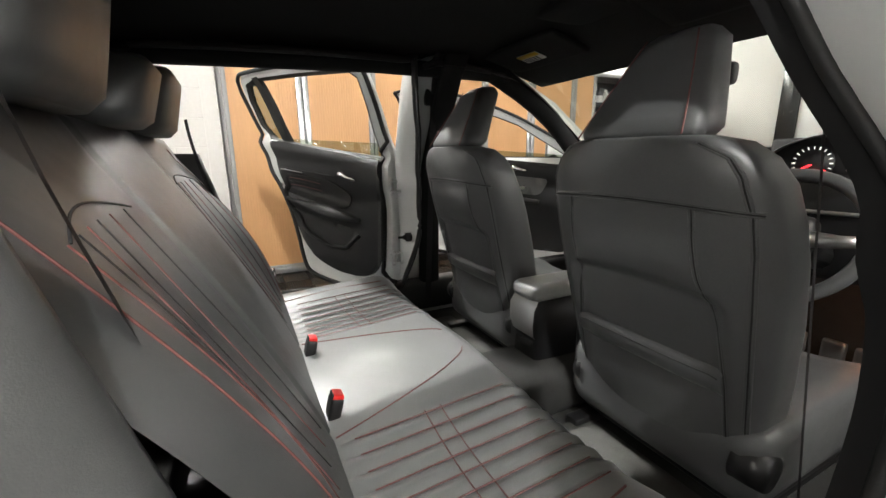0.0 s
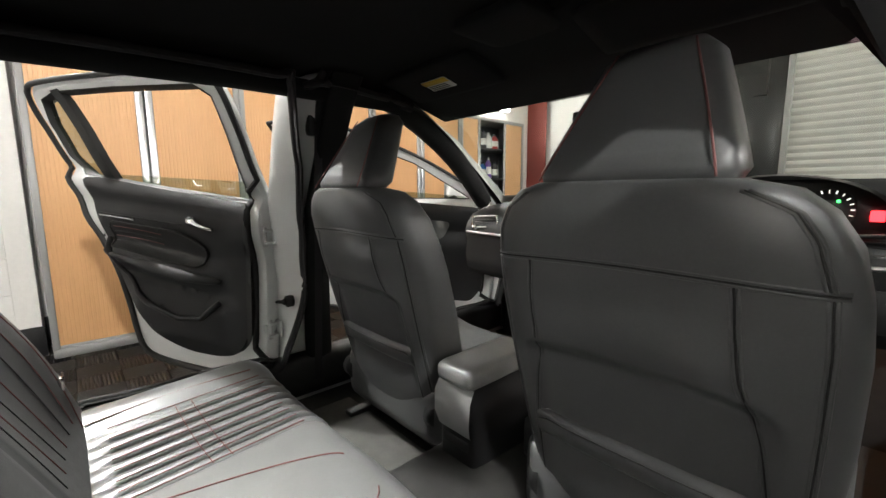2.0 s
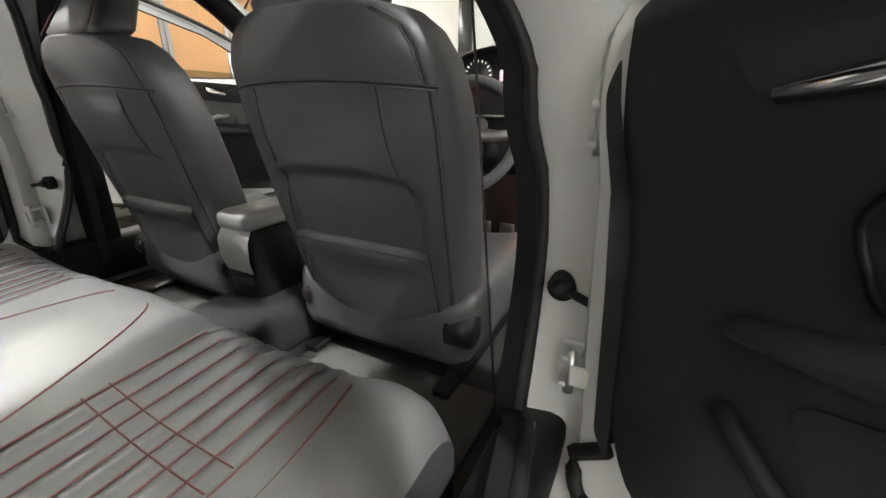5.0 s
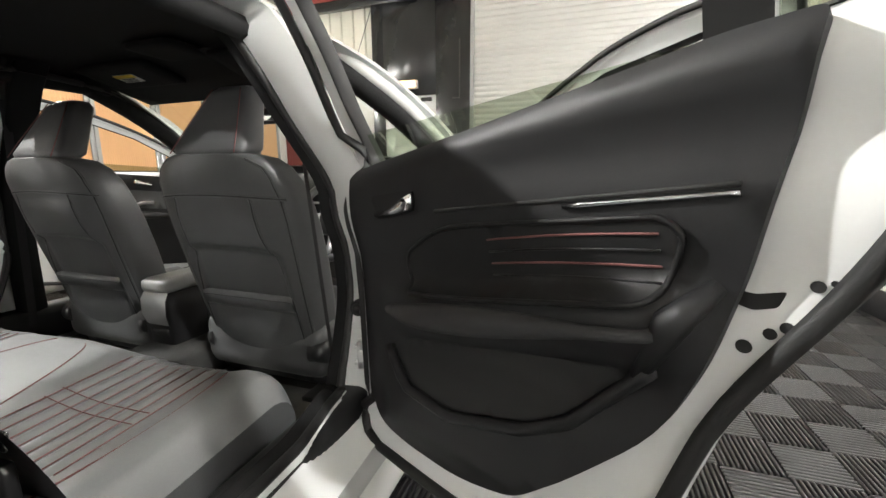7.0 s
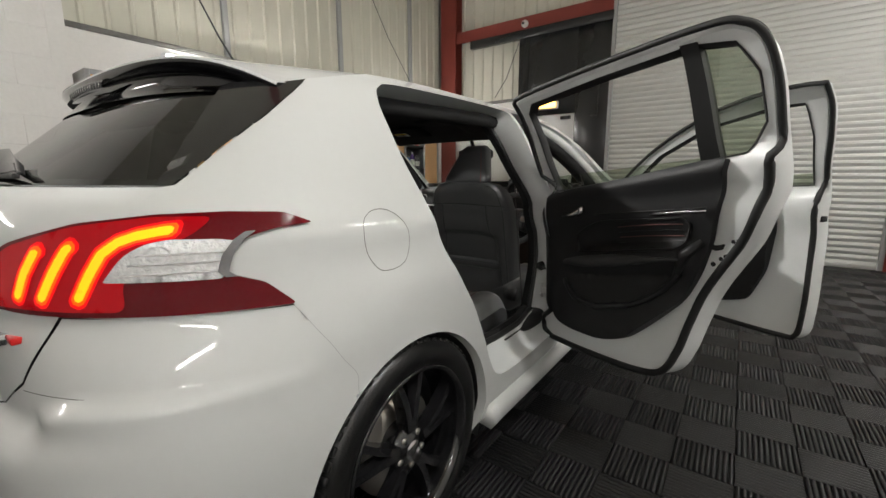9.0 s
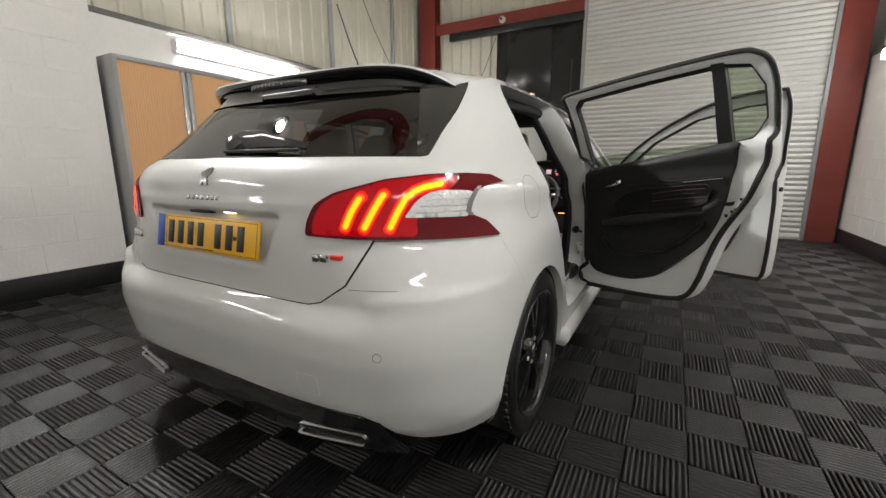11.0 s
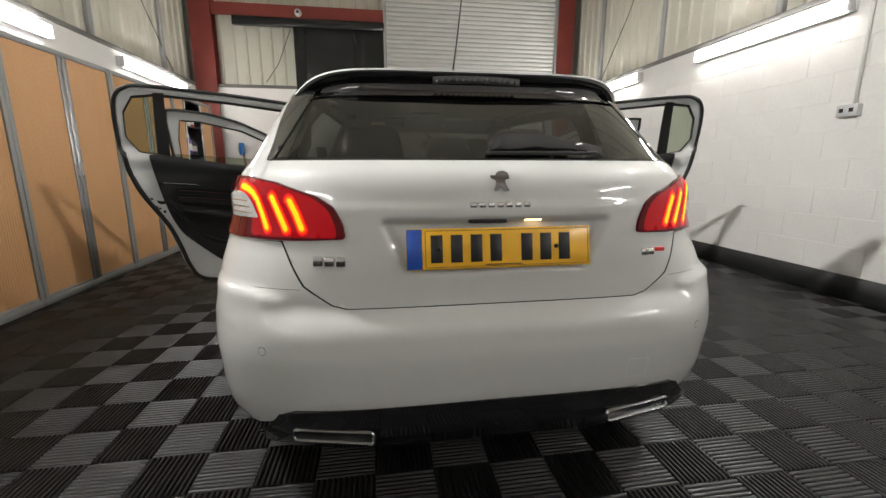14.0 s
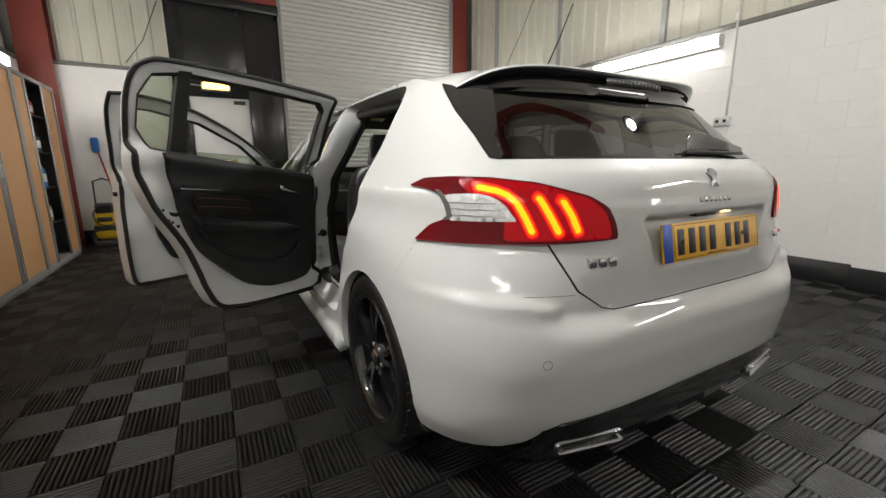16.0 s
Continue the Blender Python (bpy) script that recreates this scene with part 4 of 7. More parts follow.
# badges as plain shapes
bx = lambda x0, z0, x1, z1, d=0.006: box((x0, tail_y((x0 + x1) / 2, (z0 + z1) / 2) - d, z0), (x1, tail_y((x0 + x1) / 2, (z0 + z1) / 2) + 0.012, z1), 0.002, 2)
crest = [(-0.022, 0.962), (-0.010, 0.962), (-0.002, 0.978), (0.008, 0.962), (0.024, 0.962), (0.014, 0.980), (0.012, 0.992), (0.026, 0.996), (0.024, 1.012), (0.010, 1.018), (-0.006, 1.014), (-0.014, 1.004), (-0.027, 1.006), (-0.028, 0.998), (-0.012, 0.990), (-0.014, 0.978)]
sheet("emblem", dense(rounded(crest, 0.004, 3), 0.005), 0.006, lambda x, z, d: (x, tail_y(x, z) - 0.006 - d, z), DARKCHROME, car, (), "plain chrome emblem on the tailgate", back=0.005)
for k in range(7):
    x0 = -0.088 + 0.0255 * k
    part("letter_bar", bx(x0, 0.918, x0 + 0.018, 0.932, 0.006), CHROME, car)
for k in range(3):
    x0 = -0.515 + 0.031 * k
    part("model_bar", bx(x0, 0.762, x0 + 0.025, 0.788, 0.009), CHROME, car)
for k in range(2):
    part("trim_bar", bx(0.448 + 0.024 * k, 0.765, 0.469 + 0.024 * k, 0.786, 0.009), CHROME, car)
part("trim_bar_red", bx(0.498, 0.773, 0.534, 0.785, 0.009), REDBUTTON, car)

# rear wiper with its plastic cover
wip = new("rear_wiper")
wip.parent = car
wy = lambda x, z: tail_y(x, z) - 0.022
part("wiper_arm", loft([[(x, wy(x, z) + dy * h, z + dz * h) for dy, dz in ((0.014, -0.5), (-0.012, -0.45), (-0.02, 0.0), (-0.012, 0.45), (0.014, 0.5))] for x, z, h in ((-0.012, 1.084, 0.035), (-0.004, 1.088, 0.066), (0.05, 1.097, 0.074), (0.14, 1.104, 0.056), (0.24, 1.092, 0.034), (0.35, 1.077, 0.022))]), BLACKGLOSS, wip)
part("wiper_blade", box((-0.02, tail_y(0.1, 1.068) - 0.012, 1.062), (0.33, tail_y(0.1, 1.068) + 0.0, 1.073), 0.003), RUBBER, wip)

# fuel flap outline
fl = curve2([(y + 0.006, z) for y, z in ((0.606, 0.93), (0.612, 0.962), (0.64, 0.985), (0.68, 0.99), (0.718, 0.975), (0.745, 0.94), (0.752, 0.90), (0.737, 0.865), (0.71, 0.848), (0.672, 0.843), (0.64, 0.85), (0.615, 0.885), (0.606, 0.93))], 5)[:-1]
strip("fuel_flap", [on_body(s_y(y, z), z, 0.001) for y, z in fl], [on_body(s_y(0.679 + (y - 0.679) * 0.972, z), 0.916 + (z - 0.916) * 0.972, 0.0012) for y, z in fl], GREYLEDGE, car, label="round fuel flap outline")

# shut line of bumper and quarter panel
for sgn in (1, -1):
    sl = [(sgn * a, b) for a, b in SY([(0.434, 0.812), (0.4895, 0.721), (0.5445, 0.631), (0.5455, 0.588)])]
    sl = dense(sl, 0.01, False)
    strip("panel_flange", [on_body(a - 0.014, b, -0.003) for a, b in sl], [on_body(a + 0.014, b, -0.003) for a, b in sl], PAINT, car, closed=False)
    ge = dense([(sgn * s_x(x + 0.001, z), z) for x, z in GATE[4:]], 0.01, False)
    strip("panel_flange", [on_body(a - 0.016, b, -0.004) for a, b in ge], [on_body(a + 0.016, b, -0.004) for a, b in ge], PAINT, car, closed=False)
    cr = [(sgn * a, b) for a, b in [(s_x(0.555, 0.696), 0.696), (s_x(0.65, 0.697), 0.697), (s_x(0.72, 0.696), 0.696), (s_y(0.22, 0.693), 0.693), (s_y(0.30, 0.684), 0.684)]]
    cr = dense(cr, 0.01, False)
    # thin dark strip painted in for the shade along the bumper's crease
    strip("bumper_crease", [on_body(a, b - 0.0008, 0.0035) for a, b in cr], [on_body(a, b + 0.0008, 0.0035) for a, b in cr], GREYLEDGE, car, closed=False)
    strip("shut_line", [on_body(a - 0.0007, b, 0.0012) for a, b in sl], [on_body(a + 0.0007, b, 0.0012) for a, b in sl], GREYSTEEL, car, closed=False)

# wheel wells, sills and underside
for sgn in (1, -1):
    for cy in (ARCH_Y, FRONT_Y):
        ring = [(sgn * 0.885, y, z) for y, z in arch(cy, 200, -20, 26)]
        ring2 = [(sgn * 0.50, y, z) for y, z in arch(cy, 200, -20, 26)]
        strip("wheel_well", ring, ring2, RUBBER, car, closed=False)
        part("well_wall", cyl((sgn * 0.50, cy, ARCH_Z), (sgn * 0.51, cy, ARCH_Z), ARCH_R + 0.01, 24), RUBBER, car)
        a = arch(cy, 200, -20, 30)
        lipo = [on_body(sgn * s_y(y, z), z, 0.001) for y, z in a]
        lipi = [(sgn * (abs(p[0]) - 0.03), cy + (y - cy) * 0.985, ARCH_Z + (z - ARCH_Z) * 0.985) for p, (y, z) in zip(lipo, a)]
        strip("arch_lip", lipo, lipi, PAINT, car, closed=False)
    part("side_skirt", loft([[(sgn * (x + 0.006), y, z) for x, z in ((0.80, 0.20), (0.905, 0.185), (0.925, 0.215), (0.918, 0.262), (0.895, 0.275), (0.80, 0.275))] for y in (1.135, 1.18, 1.6, 2.4, 2.95, 3.0)]), PAINT, car, "white side skirt")
part("underbody", box((-0.74, 1.15, 0.15), (0.74, 3.0, 0.24), 0.02), RUBBER, car)
part("underbody_rear", box((-0.52, 0.14, 0.20), (0.52, 1.15, 0.30), 0.02), RUBBER, car)
part("underbody_front", box((-0.52, 3.0, 0.16), (0.52, 4.12, 0.30), 0.02), RUBBER, car)

# bonnet, front end and windscreen
front_rows = []
for k in range(22):
    u = k / 21
    y = 3.02 + 1.23 * u
    row = []
    for j in range(25):
        c = -1 + 2 * j / 24
        ze = float(np.interp(y, (3.02, 3.4, 3.7, 4.0, 4.12, 4.2, 4.25), (1.005, 0.966, 0.93, 0.72, 0.6, 0.5, 0.42)))
        zc = float(np.interp(y, (3.02, 3.4, 3.7, 4.0, 4.12, 4.2, 4.25), (1.03, 1.01, 0.96, 0.83, 0.74, 0.6, 0.45)))
        xe = side_x(min(y, 4.235), ze)
        row.append((c * xe, y, ze + (zc - ze) * (1 - abs(c) ** 2.4)))
    front_rows.append(row)
part("bonnet", loft(front_rows, closed=False), PAINT, car, "white bonnet and nose")
nose = [[(c * side_x(yv, z), yv, z) for c in np.linspace(-1, 1, 17)] for yv, z in ((4.24, 0.43), (4.23, 0.36), (4.2, 0.26), (4.12, 0.2))]
part("front_bumper", loft(nose, closed=False), PLASTIC, car)
for sgn in (1, -1):
    part("headlamp", soft((sgn * 0.62 - 0.13, 3.86, 0.66), (sgn * 0.62 + 0.13, 4.06, 0.78), 0.04, 3), CLEARLENS, car, "clear headlamp")
ws_base = [(x, 3.03 - 0.22 * (abs(x) / 0.76) ** 2.2, 1.012) for x in np.linspace(-0.76, 0.76, 21)]
ws_top = [(x, 2.16 - 0.06 * (abs(x) / 0.56) ** 2, 1.425 - 0.055 * (abs(x) / 0.56) ** 2.4) for x in np.linspace(-0.56, 0.56, 21)]
wsr = [[tuple(Vector(a).lerp(Vector(b), u) + Vector((0, 0.03, 0.03)) * math.sin(math.pi * u)) for a, b in zip(ws_base, ws_top)] for u in np.linspace(0, 1, 8)]
wsc = part("windscreen", loft(wsr, closed=False), GLASSCLEAR, car, "clear laminated windscreen")
wsc.visible_shadow = False
for sgn in (1, -1):
    idx = -1 if sgn > 0 else 0
    pil = [Vector(r[idx]) for r in wsr]
    part("a_pillar", tube([p + Vector((sgn * 0.022, -0.012, -0.01)) for p in pil], 0.03, 8), PAINT, car)
    part("a_pillar_trim", tube([p + Vector((-sgn * 0.012, -0.05, -0.03)) for p in pil], 0.042, 8), HEADLINER, car, "black cloth windscreen pillar trim")
    part("cant_rail_trim", tube([(sgn * (0.56 - 0.03 * max(0.0, y - 1.7)), y, float(np.interp(y, (0.75, 1.25, 1.6, 2.15), (1.285, 1.305, 1.318, 1.318)))) for y in np.linspace(0.75, 2.15, 16)], 0.028, 8), HEADLINER, car)
part("windscreen_header", loft([[(c * hw, y - 0.03 * c * c, z - 0.01 * c * c) for c in np.linspace(-1, 1, 13)] for y, z, hw in ((2.02, 1.388, 0.575), (2.20, 1.350, 0.58), (2.40, 1.306, 0.60), (2.405, 1.318, 0.60), (2.20, 1.366, 0.58))], closed=False), HEADLINER, car, "black headliner edge over the windscreen")


# ---- doors ----
def belt(y):
    return float(np.interp(y, (0.85, 1.0, 1.35, 1.7, 2.4, 2.95), (1.05, 1.038, 1.012, 0.985, 0.972, 0.965)))


def door_in(y, z):
    k = max(0.0, min(1.0, (belt(y) + 0.02 - z) / 0.06))
    return -0.032 - 0.055 * k * k * (3 - 2 * k)


def shrink(poly, k):
    """Move a closed outline inward by k."""
    out = []
    n = len(poly)
    area = sum(poly[i - 1][0] * poly[i][1] - poly[i][0] * poly[i - 1][1] for i in range(n))
    sg = 1 if area > 0 else -1
    for i in range(n):
        a, b = Vector(poly[i - 1]), Vector(poly[(i + 1) % n])
        t = (b - a).normalized()
        out.append((poly[i][0] - sg * t.y * k, poly[i][1] + sg * t.x * k))
    return out


def door(kind, outline, window, trim, hinge, turn, side, details, lean=0.1):
    """A whole door in its closed place, hung on its hinge and swung open."""
    d = new(kind)
    d.parent = car
    # the hinge line leans inward, so that the open door rises a little
    H = Vector((hinge[0], hinge[1], 0))
    axis = Vector((-lean * side, 0, 1)).normalized()
    up = Matrix.Translation((0, 0, 0.75))
    d.matrix_basis = Matrix.Translation((side * hinge[0], hinge[1], 0)) @ up @ Matrix.Rotation(radians(turn * side), 4, axis) @ up.inverted()

    def fo(y, z, k=0.0):
        return (side_x(y, z) + k - H.x, y - H.y, z)

    def fi(y, z, k=0.0):
        return (side_x(y, z) + door_in(y, z) + k - H.x, y - H.y, z)

    O = dense(outline, 0.025)
    I = shrink(O, 0.016)
    W = dense(window, 0.025)
    WI = shrink(W, -0.006)
    T = dense(trim, 0.025)
    TI = shrink(T, 0.006)
    sheet("outer_skin", O, 0.05, lambda y, z, k: fo(y, z, k), PAINT, d, [W])
    fin = sheet("inner_frame", I, 0.035, lambda y, z, k: fi(y, z, k), JAMB, d, [WI, TI], "white painted inner door frame")
    fin.data.flip_normals()
    M1 = [(fo(*p)[0] - 0.02, *fo(*p)[1:]) for p in shrink(O, -0.001)]
    M2 = [(fi(*p)[0] + 0.012, *fi(*p)[1:]) for p in shrink(O, 0.004)]
    part("edge", loft([[fo(*p) for p in O], M1, M2, [fi(*p) for p in I]], caps=False), JAMB, d)
    part("window_rubber", loft([[fo(*p) for p in W], [fi(*p) for p in W], [fi(*p, -0.004) for p in WI]], caps=False), RUBBER, d)
    front = max(p[0] for p in O)
    S = [a if a[1] > 1.03 else (c if c[0] > front - 0.09 and c[1] > 0.45 else b) for a, b, c in zip(shrink(O, 0.000), shrink(O, 0.010), shrink(O, 0.060))]
    part("seal", tube([fi(y, z, -0.004) for y, z in S], [0.0095 if z > 1.03 else 0.012 for y, z in S], 6, closed=True), RUBBER, d, "black rubber seal round the door")
    details(d, fo, fi, T, H)
    if side < 0:
        flip_x(d)
    return d


def trim_base(d, fo, fi, T, H, bulge):
    tr = sheet("trim_panel", T, 0.022, lambda y, z, k: fi(y, z, bulge(y, z)), TRIM, d, (), "dark grey moulded door trim")
    tr.data.flip_normals()
    strip("trim_edge", [fi(*p, bulge(*p)) for p in T], [fi(*p, 0.004) for p in T], TRIM, d)


def rear_details(d, fo, fi, T, H):
    def ss(a, b, v):
        t = max(0.0, min(1.0, (v - a) / (b - a)))
        return t * t * (3 - 2 * t)

    def bulge(y, z):
        k = -0.024
        # armrest shelf swelling towards the cabin
        zt = 0.745 + 0.1 * (1.5 - y)
        arm = ss(zt + 0.02, zt - 0.015, z) * ss(zt - 0.12, zt - 0.04, z)
        k -= 0.045 * arm * ss(1.66, 1.45, y) * ss(1.03, 1.12, y)
        pk = ss(0.40, 0.48, z) * ss(0.66, 0.57, z)
        k -= 0.026 * pk * ss(1.73, 1.6, y) * ss(1.08, 1.22, y)
        return k

    trim_base(d, fo, fi, T, H, bulge)
    f = lambda y, z, k: fi(y, z, bulge(y, z) - 0.006 + k)
    pad = rounded([(1.545, 0.805), (1.43, 0.86), (1.085, 0.87), (1.065, 0.85), (1.092, 0.778), (1.35, 0.752), (1.52, 0.74)], [0.03, 0.06, 0.015, 0.015, 0.02, 0.03, 0.02], 4)
    p = sheet("padded_insert", dense(pad, 0.02), 0.018, f, TRIMSOFT, d, (), "black padded door insert with red stitching")
    p.data.flip_normals()
    part("insert_edge", tube([f(*q, -0.001) for q in dense(pad, 0.02)], 0.004, 5, closed=True), TRIMSOFT, d)
    for k in range(4):
        line = [f(1.09 + 0.24 * u, 0.852 - 0.018 * k - 0.012 * u * u, -0.001) for u in np.linspace(0, 1, 12)]
        part("stitch_line", tube(line, 0.0016, 5), STITCH if k in (0, 2) else TRIMSOFT, d)
    # groove and bright strip under the upper panel
    part("trim_groove", tube([fi(y, 0.8985 - 0.03 * (y - 1.02), bulge(y, 0.89) - 0.0005) for y in np.linspace(1.44, 1.02, 12)], 0.003, 5), GAP, d)
    st = [fi(y, 0.890 - 0.03 * (y - 1.02), bulge(y, 0.88) - 0.002) for y in np.linspace(1.20, 1.02, 8)]
    part("bright_strip", tube(st, 0.0042, 6), DARKCHROME, d, "thin satin trim strip")
    # armrest cap, pocket and its lip
    arm = [fi(y, 0.705 + 0.1 * (1.5 - y), bulge(y, 0.70 + 0.1 * (1.5 - y)) - 0.006) for y in np.linspace(1.60, 1.09, 16)]
    part("armrest", tube(arm, [0.008 + 0.016 * math.sin(math.pi * min(1, k / 15 * 1.1 + 0.05)) for k in range(16)], 10), LEATHERMAT, d, "black soft armrest")
    pocket = rounded([(1.56, 0.645), (1.14, 0.695), (1.12, 0.68), (1.215, 0.61), (1.27, 0.585), (1.42, 0.55), (1.52, 0.565)], 0.03, 4)
    g = lambda y, z, k: fi(y, z, bulge(y, z) - 0.003 + k)
    pk = sheet("pocket_opening", dense(pocket, 0.02), 0.025, g, GAP, d, (), "dark open door pocket")
    pk.data.flip_normals()
    lipl = [g(*q, -0.004) for q in dense([(1.60, 0.62), (1.53, 0.555), (1.42, 0.538), (1.27, 0.572), (1.20, 0.605), (1.10, 0.70)], 0.03, False)]
    part("pocket_lip", tube(lipl, 0.010, 8), TRIM, d)
    part("pull_strap", tube([g(1.115, 0.69, -0.002), g(1.075, 0.76, -0.010), g(1.04, 0.80, 0.0)], [0.010, 0.018, 0.010], 8), TRIM, d)
    foam = rounded([(1.716, 0.93), (1.730, 0.90), (1.732, 0.50), (1.712, 0.47), (1.706, 0.75)], 0.01, 3)
    fm = sheet("side_foam", dense(foam, 0.03), 0.04, lambda y, z, k: fi(y, z, -0.03 + k), RUBBER, d, (), "black foam strip beside the trim")
    fm.data.flip_normals()
    # release handle in its cup
    cup = rounded([(1.63, 0.92), (1.486, 0.925), (1.476, 0.882), (1.60, 0.874)], 0.018, 4)
    c = sheet("handle_cup", dense(cup, 0.015), 0.02, lambda y, z, k: fi(y, z, bulge(y, z) - 0.002 + k), GAP, d)
    c.data.flip_normals()
    hb = loft([[fi(y, z + dz, bulge(y, z) - 0.010 + dk) for dz, dk in ((-h, 0), (-h * 0.4, -0.012), (h * 0.4, -0.012), (h, 0), (0, 0.004))] for y, z, h in ((1.482, 0.905, 0.017), (1.505, 0.9, 0.018), (1.535, 0.889, 0.010), (1.59, 0.882, 0.007))])
    part("release_handle", hb, CHROME, d, "chrome inside release handle")
    # window glass, nearly lowered, and the fixed rear pane with its divider
    gp = [(1.70, 0.975), (1.70, 1.055), (1.06, 1.048), (1.06, 1.02)]
    gw = sheet("door_glass", dense(gp, 0.04), 0.06, lambda y, z, k: (side_x(y, z) - 0.016 - H.x, y - H.y, z), GLASSGREEN, d, (), "green tinted window wound nearly down")
    gw.visible_shadow = False
    qp = rounded([(1.04, 1.03), (0.93, 1.042), (0.878, 1.1), (0.868, 1.2), (0.895, 1.285), (1.01, 1.315)], 0.02)
    qg = sheet("quarter_glass", dense(qp, 0.03), 0.05, lambda y, z, k: (side_x(y, z) - 0.016 - H.x, y - H.y, z), GLASSGREEN, d, (), "green tinted fixed quarter glass")
    qg.visible_shadow = False
    dv = [(1.062, 1.02), (1.005, 1.025), (0.985, 1.32), (1.03, 1.325)]
    sheet("divider_bar", dense(dv, 0.03), 0.05, lambda y, z, k: (side_x(y, z) - 0.006 + k - H.x, y - H.y, z), RUBBER, d, (), "black upright window divider", back=0.03)
    # latch and fixings in the rear edge
    on = lambda y, z, k: fi(y, z, -0.0025 + k)
    slot = rounded([(0.990, 0.796), (0.997, 0.779), (1.017, 0.774), (1.037, 0.781), (1.039, 0.796), (1.015, 0.791)], 0.004, 3)
    sl_ = sheet("latch", dense(slot, 0.008), 0.01, on, GAP, d, (), "door latch slot")
    sl_.data.flip_normals()
    for y, z, r in ((1.024, 0.735, 0.0075), (1.003, 0.752, 0.006), (0.990, 0.760, 0.006), (0.969, 0.803, 0.006), (0.958, 0.807, 0.003)):
        hole = sheet("fixing_screw", [(y + r * math.cos(a), z + r * math.sin(a)) for a in np.linspace(0, 2 * math.pi, 12, endpoint=False)], 0.02, on, GAP, d)
        hole.data.flip_normals()
    part("outer_handle", tube([fo(1.0, 0.93, 0.004), fo(1.02, 0.932, 0.03), (fo(1.17, 0.925, 0.035)), fo(1.2, 0.92, 0.004)], 0.012, 8), PAINT, d, "white outside handle")


def front_details(d, fo, fi, T, H):
    bulge = lambda y, z: -0.024 - 0.03 * math.exp(-((z - 0.72) / 0.08) ** 2)
    trim_base(d, fo, fi, T, H, bulge)
    f = lambda y, z, k: fi(y, z, bulge(y, z) - 0.006 + k)
    pad = rounded([(2.75, 0.86), (2.05, 0.90), (2.0, 0.85), (2.1, 0.78), (2.7, 0.76)], 0.035, 4)
    p = sheet("padded_insert", dense(pad, 0.03), 0.04, f, LEATHER, d)
    p.data.flip_normals()
    arm = [fi(y, 0.72 + 0.02 * (2.8 - y), bulge(y, 0.72) - 0.012) for y in np.linspace(2.7, 1.98, 14)]
    part("armrest", tube(arm, [0.012 + 0.018 * math.sin(math.pi * k / 13) for k in range(14)], 10), LEATHERMAT, d)
    hb = loft([[fi(y, z + dz, bulge(y, z) - 0.012 + dk) for dz, dk in ((-h, 0), (-h * 0.4, -0.012), (h * 0.4, -0.012), (h, 0), (0, 0.004))] for y, z, h in ((2.52, 0.922, 0.016), (2.54, 0.918, 0.016), (2.57, 0.912, 0.010), (2.61, 0.905, 0.007))])
    part("release_handle", hb, CHROME, d, "chrome inside release handle")
    part("pull_handle", tube([f(2.60, 0.80, -0.004), f(2.56, 0.80, -0.04), f(2.44, 0.76, -0.04), f(2.40, 0.745, -0.004)], 0.010, 8), ALU, d, "satin pull handle")
    gp = [(2.86, 0.955), (2.80, 1.0), (1.80, 1.055), (1.80, 0.985)]
    gw = sheet("door_glass", dense(gp, 0.05), 0.08, lambda y, z, k: (side_x(y, z) - 0.016 - H.x, y - H.y, z), GLASSGREEN, d, (), "green tinted window wound nearly down")
    gw.visible_shadow = False
    part("mirror_arm", tube([fo(2.72, 0.975, 0.0), fo(2.72, 0.985, 0.07)], 0.022, 8), PLASTIC, d)
    part("door_mirror", soft((side_x(2.7, 1.0) - H.x + 0.07, 2.66 - H.y, 0.965), (side_x(2.7, 1.0) - H.x + 0.27, 2.78 - H.y, 1.10), 0.045, 3), PAINT, d, "white door mirror")
    part("mirror_glass", box((side_x(2.7, 1.0) - H.x + 0.085, 2.654 - H.y, 0.982), (side_x(2.7, 1.0) - H.x + 0.255, 2.66 - H.y, 1.083), 0.004), mirror_mat, d)
    part("latch", box((side_x(1.83, 0.86) - H.x - 0.055, 1.805 - H.y, 0.845), (side_x(1.83, 0.86) - H.x - 0.02, 1.82 - H.y, 0.87), 0.002, 1), GAP, d)


mirror_mat = mat("mirror_silver", (0.85, 0.86, 0.86), 0.02, 1.0)
REAR_WIN = [(1.69, 0.995), (1.69, 1.30), (1.65, 1.325), (1.3, 1.322), (1.0, 1.312), (0.905, 1.29), (0.872, 1.22), (0.878, 1.11), (0.93, 1.045), (1.2, 1.022)]
REAR_TRIM = rounded([(1.712, 0.98), (1.716, 0.80), (1.716, 0.52), (1.675, 0.435), (1.58, 0.412), (1.43, 0.405), (1.31, 0.44), (1.215, 0.515), (1.10, 0.615), (1.052, 0.71), (1.015, 0.82), (0.98, 0.95), (0.962, 1.03), (1.03, 1.034), (1.345, 1.008)], [0.02, 0, 0.05, 0.05, 0.03, 0.06, 0.04, 0.04, 0.05, 0.03, 0.03, 0.02, 0.012, 0.02, 0.02], 4)
FRONT_WIN = [(2.83, 0.99), (2.55, 1.165), (2.24, 1.28), (1.95, 1.322), (1.83, 1.322), (1.825, 1.2), (1.85, 1.005), (2.3, 0.985)]
FRONT_TRIM = rounded([(2.90, 0.94), (2.93, 0.8), (2.92, 0.5), (2.86, 0.42), (2.2, 0.40), (2.06, 0.44), (1.99, 0.6), (1.965, 0.8), (1.96, 0.985), (2.3, 0.975)], 0.03, 3)
HINGE_R, HINGE_F = (0.85, 1.782), (0.855, 2.975)
